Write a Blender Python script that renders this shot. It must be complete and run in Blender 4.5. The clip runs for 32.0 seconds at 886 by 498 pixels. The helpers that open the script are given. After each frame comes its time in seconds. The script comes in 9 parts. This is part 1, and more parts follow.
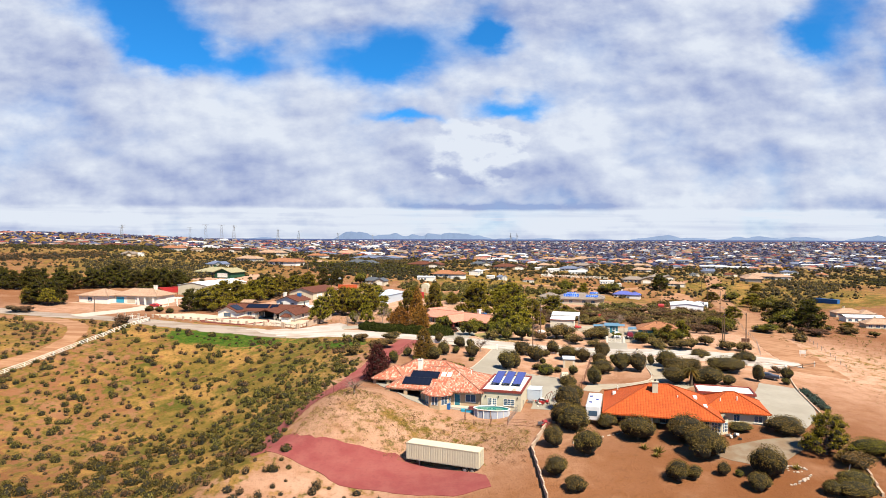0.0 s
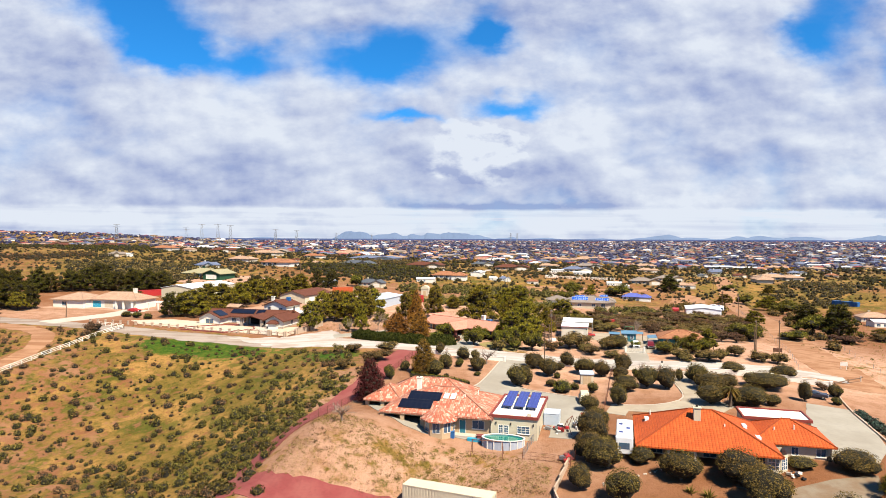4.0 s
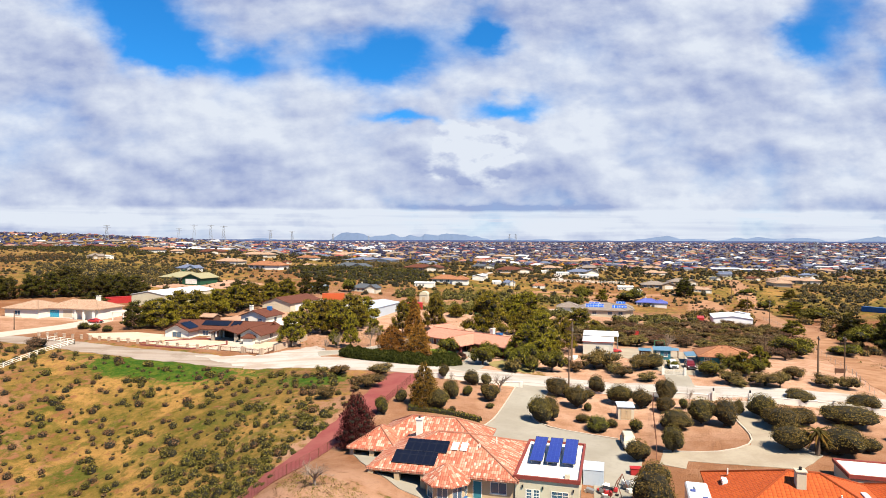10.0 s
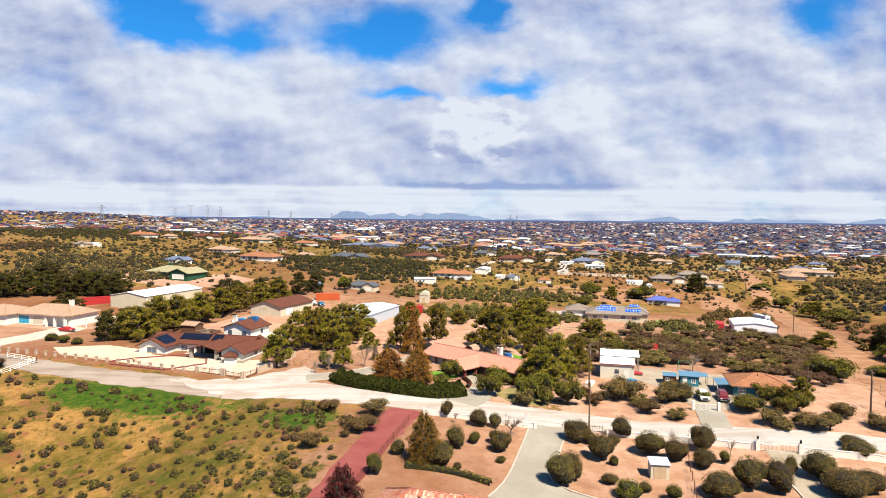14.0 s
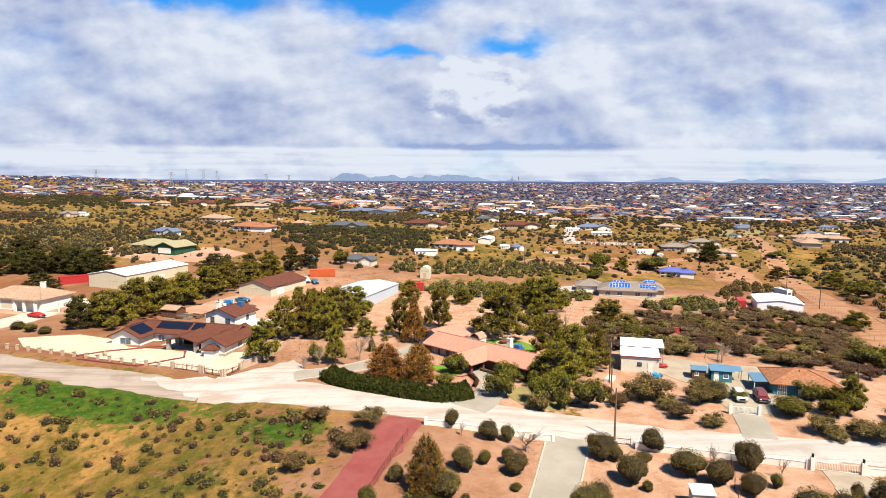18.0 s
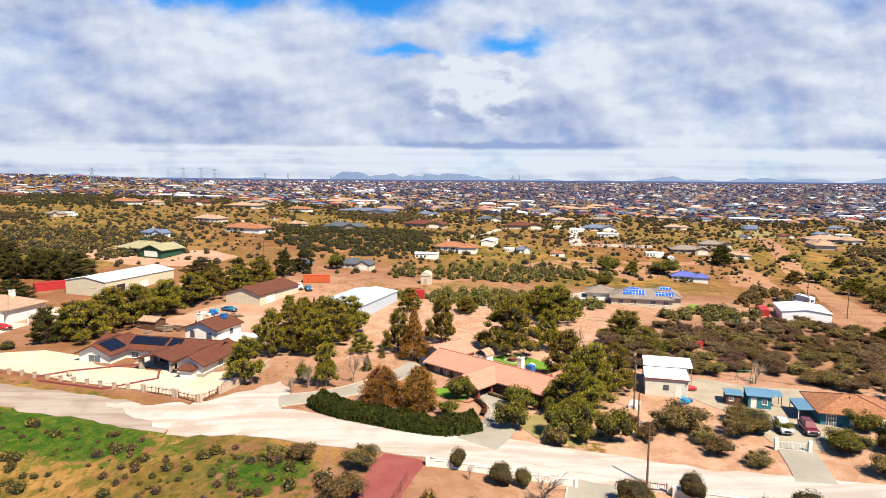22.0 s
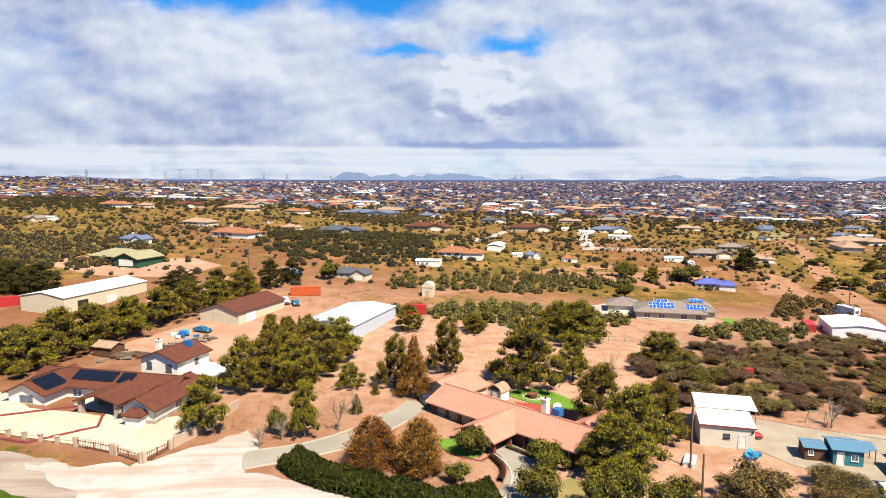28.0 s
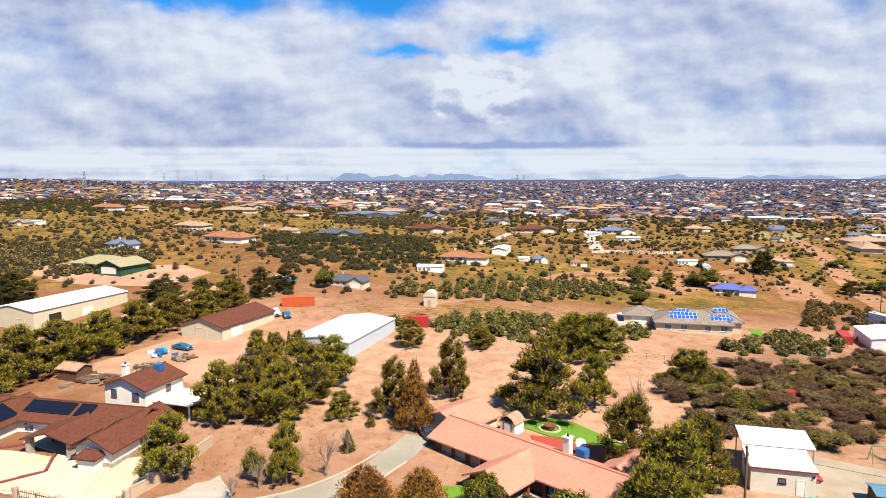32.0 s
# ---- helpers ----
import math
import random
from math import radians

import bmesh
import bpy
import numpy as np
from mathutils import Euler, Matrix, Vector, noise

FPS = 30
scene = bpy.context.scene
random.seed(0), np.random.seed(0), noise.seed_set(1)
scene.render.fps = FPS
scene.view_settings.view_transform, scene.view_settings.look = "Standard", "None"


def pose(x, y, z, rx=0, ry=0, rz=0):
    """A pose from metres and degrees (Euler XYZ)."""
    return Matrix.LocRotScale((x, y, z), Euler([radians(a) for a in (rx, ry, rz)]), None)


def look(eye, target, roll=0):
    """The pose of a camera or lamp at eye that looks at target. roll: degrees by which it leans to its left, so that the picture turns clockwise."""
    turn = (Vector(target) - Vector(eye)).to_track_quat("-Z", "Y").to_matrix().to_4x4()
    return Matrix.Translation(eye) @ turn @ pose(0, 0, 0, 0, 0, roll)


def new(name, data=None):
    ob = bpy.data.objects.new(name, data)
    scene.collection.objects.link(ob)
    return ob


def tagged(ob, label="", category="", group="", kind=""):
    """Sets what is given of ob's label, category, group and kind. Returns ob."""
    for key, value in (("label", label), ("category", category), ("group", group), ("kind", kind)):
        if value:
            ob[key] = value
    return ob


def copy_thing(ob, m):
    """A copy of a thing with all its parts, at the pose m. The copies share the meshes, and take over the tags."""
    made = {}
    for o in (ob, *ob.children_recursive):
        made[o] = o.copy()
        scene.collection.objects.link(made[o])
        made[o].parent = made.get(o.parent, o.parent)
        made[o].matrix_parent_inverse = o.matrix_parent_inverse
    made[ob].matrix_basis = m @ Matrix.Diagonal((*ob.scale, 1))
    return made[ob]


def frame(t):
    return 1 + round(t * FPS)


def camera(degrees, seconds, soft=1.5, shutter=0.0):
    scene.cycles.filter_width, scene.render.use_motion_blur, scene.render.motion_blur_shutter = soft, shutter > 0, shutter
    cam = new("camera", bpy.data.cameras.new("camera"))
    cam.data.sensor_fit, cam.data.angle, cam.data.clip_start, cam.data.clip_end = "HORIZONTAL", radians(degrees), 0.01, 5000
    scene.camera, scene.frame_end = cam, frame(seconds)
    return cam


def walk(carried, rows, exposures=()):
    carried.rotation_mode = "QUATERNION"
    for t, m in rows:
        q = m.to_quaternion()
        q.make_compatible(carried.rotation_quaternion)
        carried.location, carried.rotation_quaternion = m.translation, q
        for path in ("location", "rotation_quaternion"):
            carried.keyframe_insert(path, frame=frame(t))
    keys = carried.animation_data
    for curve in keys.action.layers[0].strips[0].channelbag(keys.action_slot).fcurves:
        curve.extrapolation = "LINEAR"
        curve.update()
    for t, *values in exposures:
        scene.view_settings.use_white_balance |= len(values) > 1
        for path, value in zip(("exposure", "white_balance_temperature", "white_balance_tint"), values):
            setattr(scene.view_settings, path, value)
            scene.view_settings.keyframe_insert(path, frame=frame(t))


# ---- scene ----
EXPOSURE = 1.41
cam = camera(70.0, 32.0, 0.75)
PATH = [
    (0, (0.812, -1.141, 26.561), (0.865, 0.859, 26.534), 0.2),
    (1, (0.777, 3.143, 26.623), (0.831, 5.142, 26.594), 0.2),
    (2, (0.737, 7.469, 26.533), (0.791, 9.468, 26.505), 0.2),
    (3, (0.697, 11.876, 26.555), (0.752, 13.875, 26.527), 0.2),
    (5.5, (0.759, 23.0, 26.645), (0.813, 24.999, 26.617), 0.2),
    (6, (0.62, 25.3, 26.555), (0.675, 27.299, 26.527), 0.2),
    (7, (0.425, 29.71, 26.543), (0.484, 31.709, 26.516), 0.1),
    (8, (0.396, 33.92, 26.634), (0.455, 35.919, 26.607), 0.2),
    (9, (0.375, 38.034, 26.623), (0.434, 40.032, 26.598), 0.1),
    (10, (0.125, 42.182, 26.606), (0.187, 44.181, 26.582), 0.2),
    (11, (0.078, 46.257, 27.446), (0.14, 48.256, 27.424), 0.3),
    (12, (0.008, 50.445, 29.131), (0.07, 52.444, 29.112), 0.4),
    (13, (0.162, 54.891, 31.447), (0.222, 56.89, 31.427), 0.6),
    (13.5, (0.015, 57.027, 32.675), (0.077, 59.026, 32.655), 0.6),
    (14, (-0.071, 59.309, 34.014), (-0.009, 61.306, 33.921), 0.6),
    (14.5, (0.087, 61.72, 35.419), (0.148, 63.708, 35.21), 0.5),
    (16.5, (0.134, 70.153, 37.103), (0.193, 72.141, 36.89), 0.3),
    (17, (0.146, 72.049, 37.155), (0.205, 74.037, 36.942), 0.3),
    (18, (-0.028, 75.669, 37.172), (0.032, 77.656, 36.958), 0.3),
    (19, (-0.122, 79.29, 37.331), (-0.062, 81.278, 37.116), 0.3),
    (20, (-0.236, 82.693, 37.386), (-0.176, 84.68, 37.171), 0.3),
    (21, (-0.287, 86.225, 37.49), (-0.227, 88.212, 37.273), 0.5),
    (22, (-0.296, 89.786, 37.591), (-0.236, 91.773, 37.373), 0.4),
    (23, (-0.3, 93.407, 37.688), (-0.24, 95.394, 37.467), 0.4),
    (24, (-0.172, 97.118, 37.626), (-0.115, 99.105, 37.408), 0.4),
    (25, (-0.1, 101.159, 37.578), (-0.044, 103.146, 37.358), 0.3),
    (27.5, (-0.024, 110.957, 37.583), (0.029, 112.945, 37.364), 0.1),
    (28, (-0.178, 112.796, 37.64), (-0.124, 114.783, 37.422), 0.1),
    (29, (-0.109, 116.497, 37.599), (-0.058, 118.484, 37.381), 0.1),
    (30, (-0.111, 119.874, 37.81), (-0.063, 121.862, 37.592), 0.1),
    (31, (-0.076, 123.354, 37.828), (-0.029, 125.342, 37.611), -0.1),
    (32, (-0.116, 127.026, 37.782), (-0.068, 129.013, 37.565), -0.2),
]
walk(cam, [(t, look(eye, target, roll)) for t, eye, target, roll in PATH], [(0, EXPOSURE), (32, EXPOSURE)])


# ---- lie of the land: a tilted plane, with rises and hollows (x, y, reach, height) ----
BASE = (-14.63, -2.98, 5.77)
NEAR_RISES = [
    (-95, 115, 34, -9.0), (-62, 118, 30, 1.6), (-34, 112, 22, -5.5), (-8, 96, 20, -0.5), (12, 112, 18, 1.9), (42, 104, 22, 1.5),
    (76, 96, 28, 4.0), (-62, 152, 26, -6.8), (-34, 150, 22, 2.0), (-10, 140, 20, 2.5), (26, 140, 24, 0.2), (62, 140, 24, 2.1),
    (95, 140, 30, -0.1), (-90, 185, 30, 2.8), (-45, 186, 22, 0.8), (0, 176, 22, 2.1), (40, 180, 24, 0.1), (84, 178, 28, 3.4),
    (-70, 225, 34, -0.5), (-20, 215, 30, 1.0),
]
BACK_RISES = [
    (40, 215, 30, 0.9), (95, 225, 40, 0.0), (-110, 275, 40, -1.0), (-50, 270, 34, -0.5), (5, 275, 34, -0.2), (65, 280, 36, 0.5),
    (125, 290, 44, 0.6), (-150, 350, 70, -4.1), (-40, 360, 60, 1.0), (60, 360, 60, -5.0), (170, 370, 70, -5.8), (-14, 112, 10, 7.2),
    (2, 104, 9, -2.0), (-20, 126, 12, 2.1), (-50, 135, 16, -1.3), (-200, 110, 60, -10.2), (-220, 420, 80, 1.2), (250, 420, 80, -11.2),
    (18, 98, 9, 0.9), (-29, 99, 6, 3.2),
]
RISES = np.array(NEAR_RISES + BACK_RISES, float)


def smooth(a, b, v):
    t = np.clip((v - a) / (b - a), 0, 1)
    return t * t * (3 - 2 * t)


def ground_z(x, y):
    """Height of the ground, for numbers or arrays."""
    x, y = np.asarray(x, float), np.asarray(y, float)
    near = BASE[0] + BASE[1] * x / 100 + BASE[2] * y / 100
    for cx, cy, r, h in RISES:
        near = near + h * np.exp(-((x - cx) ** 2 + (y - cy) ** 2) / (2 * r * r))
    far = np.interp(y, [0, 300, 420, 560, 700, 900, 1300, 2000, 4600], [-3, 0, 1.5, 2, 0, -1, 2, 8, 24])
    far = far - 0.026 * np.clip(x, -260, 420) * (1 - smooth(900, 2200, y)) - 3.5 * np.exp(-(((x + 150) / 60) ** 2) - ((y - 410) / 50) ** 2)
    far = far + 34 * np.exp(-(((x + 950) / 520) ** 2) - ((y - 1500) / 800) ** 2)
    far = far + 8 * np.exp(-(((x + 330) / 240) ** 2) - ((y - 640) / 260) ** 2)
    k = np.maximum(smooth(380, 520, y), smooth(170, 300, np.abs(x)))
    return near * (1 - k) + far * k


def gz(x, y):
    return float(ground_z(x, y))


# ---- light ----
SUN_ELEVATION, SUN_TURN = 54.0, 145.0  # degrees; turn clockwise from the way the camera looks
sun_from = Vector((math.sin(radians(SUN_TURN)) * math.cos(radians(SUN_ELEVATION)),
                   math.cos(radians(SUN_TURN)) * math.cos(radians(SUN_ELEVATION)), math.sin(radians(SUN_ELEVATION))))
sun = new("sun", bpy.data.lights.new("sun", "SUN"))
sun.data.energy, sun.data.angle, sun.data.color = 4.8, radians(0.5), (1.0, 0.90, 0.74)
sun.matrix_world = look(sun_from * 100, (0, 0, 0))


class Nodes:
    """Short hand for a node tree."""

    def __init__(self, tree):
        self.tree = tree
        tree.nodes.clear()

    def add(self, kind, **settings):
        node = self.tree.nodes.new(kind)
        for key, value in settings.items():
            if key == "inputs":
                for name, v in value.items():
                    self.put(node.inputs[name], v)
            elif key == "operation":
                node.operation = value
            elif key == "use_clamp":
                node.use_clamp = value
            elif key == "data_type":
                node.data_type = value
            elif key == "blend_type":
                node.blend_type = value
            elif key == "interpolation_type":
                node.interpolation_type = value
            elif key == "noise_dimensions":
                node.noise_dimensions = value
            elif key == "attribute_name":
                node.attribute_name = value
            elif key == "sky_type":
                node.sky_type = value
            elif key == "sun_disc":
                node.sun_disc = value
            elif key == "sun_elevation":
                node.sun_elevation = value
            elif key == "sun_rotation":
                node.sun_rotation = value
            elif key == "altitude":
                node.altitude = value
            elif key == "air_density":
                node.air_density = value
            elif key == "dust_density":
                node.dust_density = value
            elif key == "ozone_density":
                node.ozone_density = value
        return node

    def put(self, socket, v):
        if isinstance(v, bpy.types.NodeSocket):
            self.tree.links.new(v, socket)
        else:
            socket.default_value = v

    def math(self, op, a, b=0.0, clamp=False):
        n = self.add("ShaderNodeMath", operation=op, use_clamp=clamp)
        self.put(n.inputs[0], a), self.put(n.inputs[1], b)
        return n.outputs[0]

    def mix(self, f, a, b, blend="MIX"):
        n = self.add("ShaderNodeMix", data_type="RGBA", blend_type=blend)
        self.put(n.inputs["Factor"], f), self.put(n.inputs["A"], a), self.put(n.inputs["B"], b)
        return n.outputs["Result"]

    def noise(self, vec, scale, detail=4.0, rough=0.55, kind="FBM"):
        n = self.add("ShaderNodeTexNoise", inputs={"Vector": vec, "Scale": scale, "Detail": detail, "Roughness": rough})
        return n.outputs["Fac"]

    def ramp(self, v, lo, hi):
        n = self.add("ShaderNodeMapRange", interpolation_type="SMOOTHSTEP", inputs={"Value": v, "From Min": lo, "From Max": hi})
        return n.outputs["Result"]


def rgb(r, g, b):
    return (r, g, b, 1.0)


world = bpy.data.worlds.new("sky")
scene.world = world
world.use_nodes = True
w = Nodes(world.node_tree)
sky = w.add("ShaderNodeTexSky", sky_type="NISHITA", sun_disc=False, sun_elevation=radians(SUN_ELEVATION), sun_rotation=radians(SUN_TURN), altitude=900.0, air_density=1.0, dust_density=0.6, ozone_density=2.0)
way = w.add("ShaderNodeSeparateXYZ", inputs={"Vector": w.add("ShaderNodeTexCoord").outputs["Generated"]})
ahead = w.math("ADD", w.math("ABSOLUTE", way.outputs[1]), 0.08)
side, up = w.math("DIVIDE", way.outputs[0], ahead), w.math("DIVIDE", way.outputs[2], ahead)


def sky_noise(du, dv, scale, detail, rough, stretch=1.7):
    p = w.add("ShaderNodeCombineXYZ", inputs={"X": w.math("ADD", side, du), "Y": w.math("MULTIPLY", w.math("ADD", up, dv), stretch), "Z": 0.0}).outputs[0]
    return w.noise(p, scale, detail, rough)


billow, toward = sky_noise(0, 0, 4.6, 7.0, 0.45, 1.25), sky_noise(0.020, 0.026, 4.6, 7.0, 0.45, 1.25)
fine, fine_toward = sky_noise(3, 1, 13.0, 6.0, 0.55), sky_noise(3.010, 1.012, 13.0, 6.0, 0.55)
streak = w.noise(w.add("ShaderNodeCombineXYZ", inputs={"X": w.math("MULTIPLY", side, 3.2), "Y": w.math("MULTIPLY", up, 75.0), "Z": 2.0}).outputs[0], 1.0, 6.0, 0.55)
warp_u = w.math("ADD", side, w.math("MULTIPLY", w.math("SUBTRACT", sky_noise(7, 2, 8.0, 5.0, 0.55), 0.5), 0.14))
warp_v = w.math("ADD", up, w.math("MULTIPLY", w.math("SUBTRACT", sky_noise(11, 5, 9.0, 5.0, 0.55), 0.5), 0.10))


def blob(u, v, ru, rv, a=None, b=None):
    """A soft round weight about one direction of the sky."""
    a = w.math("POWER", w.math("DIVIDE", w.math("SUBTRACT", warp_u if a is None else a, u), ru), 2.0)
    b = w.math("POWER", w.math("DIVIDE", w.math("SUBTRACT", warp_v if b is None else b, v), rv), 2.0)
    return w.math("EXPONENT", w.math("MULTIPLY", w.math("ADD", a, b), -1.0))


def total(terms):
    out = 0.0
    for t in terms:
        out = w.math("ADD", t, out)
    return out


# blue openings between the clouds, and the open sky overhead where the sun stands
gaps = total([blob(-0.44, 0.355, 0.085, 0.055), blob(-0.40, 0.300, 0.07, 0.045), blob(-0.36, 0.265, 0.055, 0.028), w.math("MULTIPLY", blob(-0.25, 0.265, 0.06, 0.024), 0.75), blob(-0.065, 0.262, 0.09, 0.040),
              w.math("MULTIPLY", blob(0.0, 0.300, 0.08, 0.045), 0.6), blob(0.100, 0.300, 0.035, 0.035), w.math("MULTIPLY", blob(-0.03, 0.182, 0.06, 0.012), 0.85), blob(0.115, 0.197, 0.05, 0.020),
              w.math("MULTIPLY", blob(0.60, 0.335, 0.055, 0.065), 0.8), w.math("MULTIPLY", blob(0.55, 0.295, 0.04, 0.03), 0.7), w.math("MULTIPLY", blob(0.69, 0.25, 0.03, 0.04), 0.6), w.math("MULTIPLY", blob(-0.665, 0.355, 0.035, 0.025), 0.8)])
cover = w.math("ADD", w.math("SUBTRACT", 0.62, w.math("MULTIPLY", gaps, 0.80)), w.math("MULTIPLY", w.math("SUBTRACT", billow, 0.5), 0.9))
cover = w.math("ADD", cover, w.math("MULTIPLY", w.math("SUBTRACT", fine, 0.5), 0.4))
cover = w.math("ADD", cover, w.math("MULTIPLY", blob(0.07, 0.135, 0.09, 0.045), 0.6))
cover = w.math("SUBTRACT", cover, w.math("MULTIPLY", w.ramp(way.outputs[2], 0.40, 0.55), 0.7))
cover = w.math("SUBTRACT", cover, w.math("MULTIPLY", w.ramp(way.outputs[1], 0.25, -0.15), 0.5))
cover = w.ramp(cover, -0.16, 0.64)
low = w.ramp(up, 0.052, 0.042)
cover = w.math("MAXIMUM", cover, w.math("MULTIPLY", low, w.ramp(streak, 0.34, 0.58)))
cover = w.math("MAXIMUM", cover, w.math("MULTIPLY", w.ramp(up, 0.02, 0.0), 0.75))
lit = total([w.math("MULTIPLY", blob(0.07, 0.145, 0.075, 0.035), 0.5), w.math("MULTIPLY", blob(-0.66, 0.20, 0.16, 0.10), 0.25), w.math("MULTIPLY", blob(-0.65, 0.10, 0.06, 0.03), 0.2), w.math("MULTIPLY", blob(0.0, 0.215, 0.08, 0.02), 0.3),
             w.math("MULTIPLY", blob(0.28, 0.27, 0.14, 0.09), 0.22), w.math("MULTIPLY", blob(-0.36, 0.19, 0.14, 0.06), 0.25), w.math("MULTIPLY", blob(0.64, 0.10, 0.07, 0.03), 0.4), w.math("MULTIPLY", blob(0.22, 0.17, 0.06, 0.03), 0.2),
             w.math("MULTIPLY", low, 0.55), w.math("MULTIPLY", w.ramp(up, 0.026, 0.004), -0.30), w.math("MULTIPLY", blob(0.11, 0.048, 0.15, 0.005, side, w.math("ADD", up, w.math("MULTIPLY", w.math("SUBTRACT", fine, 0.5), 0.02))), -0.9), w.math("MULTIPLY", blob(-0.35, 0.085, 0.35, 0.03), -0.16),
             w.math("MULTIPLY", blob(0.40, 0.10, 0.2, 0.04), -0.10), w.math("MULTIPLY", blob(-0.10, 0.36, 0.25, 0.03), -0.25)])
shade = w.math("ADD", w.math("ADD", 0.50, lit), w.math("MULTIPLY", w.math("SUBTRACT", billow, toward), 3.0))
shade = w.math("ADD", shade, w.math("MULTIPLY", w.math("SUBTRACT", fine, fine_toward), 1.5))
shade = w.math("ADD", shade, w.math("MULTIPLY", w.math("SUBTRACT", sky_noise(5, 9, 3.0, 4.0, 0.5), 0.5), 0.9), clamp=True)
shade = w.math("ADD", shade, w.math("MULTIPLY", low, w.math("MULTIPLY", w.math("SUBTRACT", streak, 0.48), 1.6)), clamp=True)
tower = w.ramp(w.math("ADD", blob(0.075, 0.125, 0.085, 0.055, side, up), w.math("MULTIPLY", w.math("SUBTRACT", sky_noise(2, 3, 16.0, 4.0, 0.55), 0.5), 1.1)), 0.42, 0.60)
shade = w.math("ADD", shade, w.math("MULTIPLY", tower, w.math("MULTIPLY", w.math("SUBTRACT", fine, fine_toward), 3.0)), clamp=True)
shade = w.math("ADD", shade, w.math("MULTIPLY", w.math("MULTIPLY", tower, w.ramp(up, 0.07, 0.15)), 0.40), clamp=True)
cloud = w.mix(shade, rgb(0.42, 0.51, 0.82), rgb(0.96, 1.03, 1.15))
clear = w.add("ShaderNodeBackground", inputs={"Color": w.mix(1.0, sky.outputs["Color"], rgb(0.22, 1.10, 1.80), "MULTIPLY"), "Strength": 0.037})
clouds = w.add("ShaderNodeBackground", inputs={"Color": cloud, "Strength": 0.302})
mixed = w.add("ShaderNodeMixShader", inputs={"Fac": cover})
w.tree.links.new(clear.outputs[0], mixed.inputs[1]), w.tree.links.new(clouds.outputs[0], mixed.inputs[2])
w.tree.links.new(mixed.outputs[0], w.add("ShaderNodeOutputWorld").inputs["Surface"])


# ---- materials ----
def material(name, colour, second=None, scale=1.0, rough=0.85, metal=0.0, bump=0.02, spec=0.3, each=0.0, coords="Object", amount=0.5, detail=5.0):
    """A surface with two scales of colour variation and fine relief; each: how far single pieces differ."""
    m = bpy.data.materials.new(name)
    m.use_nodes = True
    n = Nodes(m.node_tree)
    at = n.add("ShaderNodeTexCoord").outputs[coords]
    big, small = n.noise(at, scale, detail), n.noise(at, scale * 9, 3.0)
    second = second or tuple(c * 0.72 for c in colour)
    c = n.mix(n.math("MULTIPLY", n.ramp(big, 0.32, 0.68), amount), rgb(*colour), rgb(*second))
    c = n.mix(n.math("MULTIPLY", n.ramp(small, 0.45, 0.75), 0.22), c, rgb(*(v * 0.6 for v in colour)))
    if each:
        info = n.add("ShaderNodeObjectInfo").outputs["Random"]
        hsv = n.add("ShaderNodeHueSaturation", inputs={"Color": c, "Value": n.math("ADD", 1 - each / 2, n.math("MULTIPLY", info, each)), "Hue": n.math("ADD", 0.5 - each * 0.03, n.math("MULTIPLY", info, each * 0.06))})
        c = hsv.outputs["Color"]
    relief = n.add("ShaderNodeBump", inputs={"Height": n.math("ADD", n.math("MULTIPLY", small, 0.6), big), "Distance": bump, "Strength": 0.6})
    b = n.add("ShaderNodeBsdfPrincipled", inputs={"Base Color": c, "Roughness": rough, "Metallic": metal, "Specular IOR Level": spec, "Normal": relief.outputs[0]})
    n.tree.links.new(b.outputs[0], n.add("ShaderNodeOutputMaterial").inputs["Surface"])
    return m


def leaf_material(name, dark, light, each=0.25, rough=0.75):
    m = bpy.data.materials.new(name)
    m.use_nodes = True
    n = Nodes(m.node_tree)
    isl = n.add("ShaderNodeNewGeometry").outputs["Random Per Island"]
    at = n.add("ShaderNodeTexCoord").outputs["Object"]
    c = n.mix(n.math("POWER", isl, 1.5), rgb(*(v * 0.8 for v in dark)), rgb(*(v * 1.05 for v in light)))
    c = n.mix(n.math("MULTIPLY", n.ramp(n.noise(at, 0.9, 3.0), 0.35, 0.65), 0.5), c, rgb(*(0.5 * (a + b) * 0.6 for a, b in zip(dark, light))))
    info = n.add("ShaderNodeObjectInfo").outputs["Random"]
    c = n.add("ShaderNodeHueSaturation", inputs={"Color": c, "Value": n.math("ADD", 1 - each / 2, n.math("MULTIPLY", info, each)), "Hue": n.math("ADD", 0.5 - each * 0.05, n.math("MULTIPLY", info, each * 0.1))}).outputs["Color"]
    b = n.add("ShaderNodeBsdfPrincipled", inputs={"Base Color": c, "Roughness": rough, "Specular IOR Level": 0.06})
    n.tree.links.new(b.outputs[0], n.add("ShaderNodeOutputMaterial").inputs["Surface"])
    return m


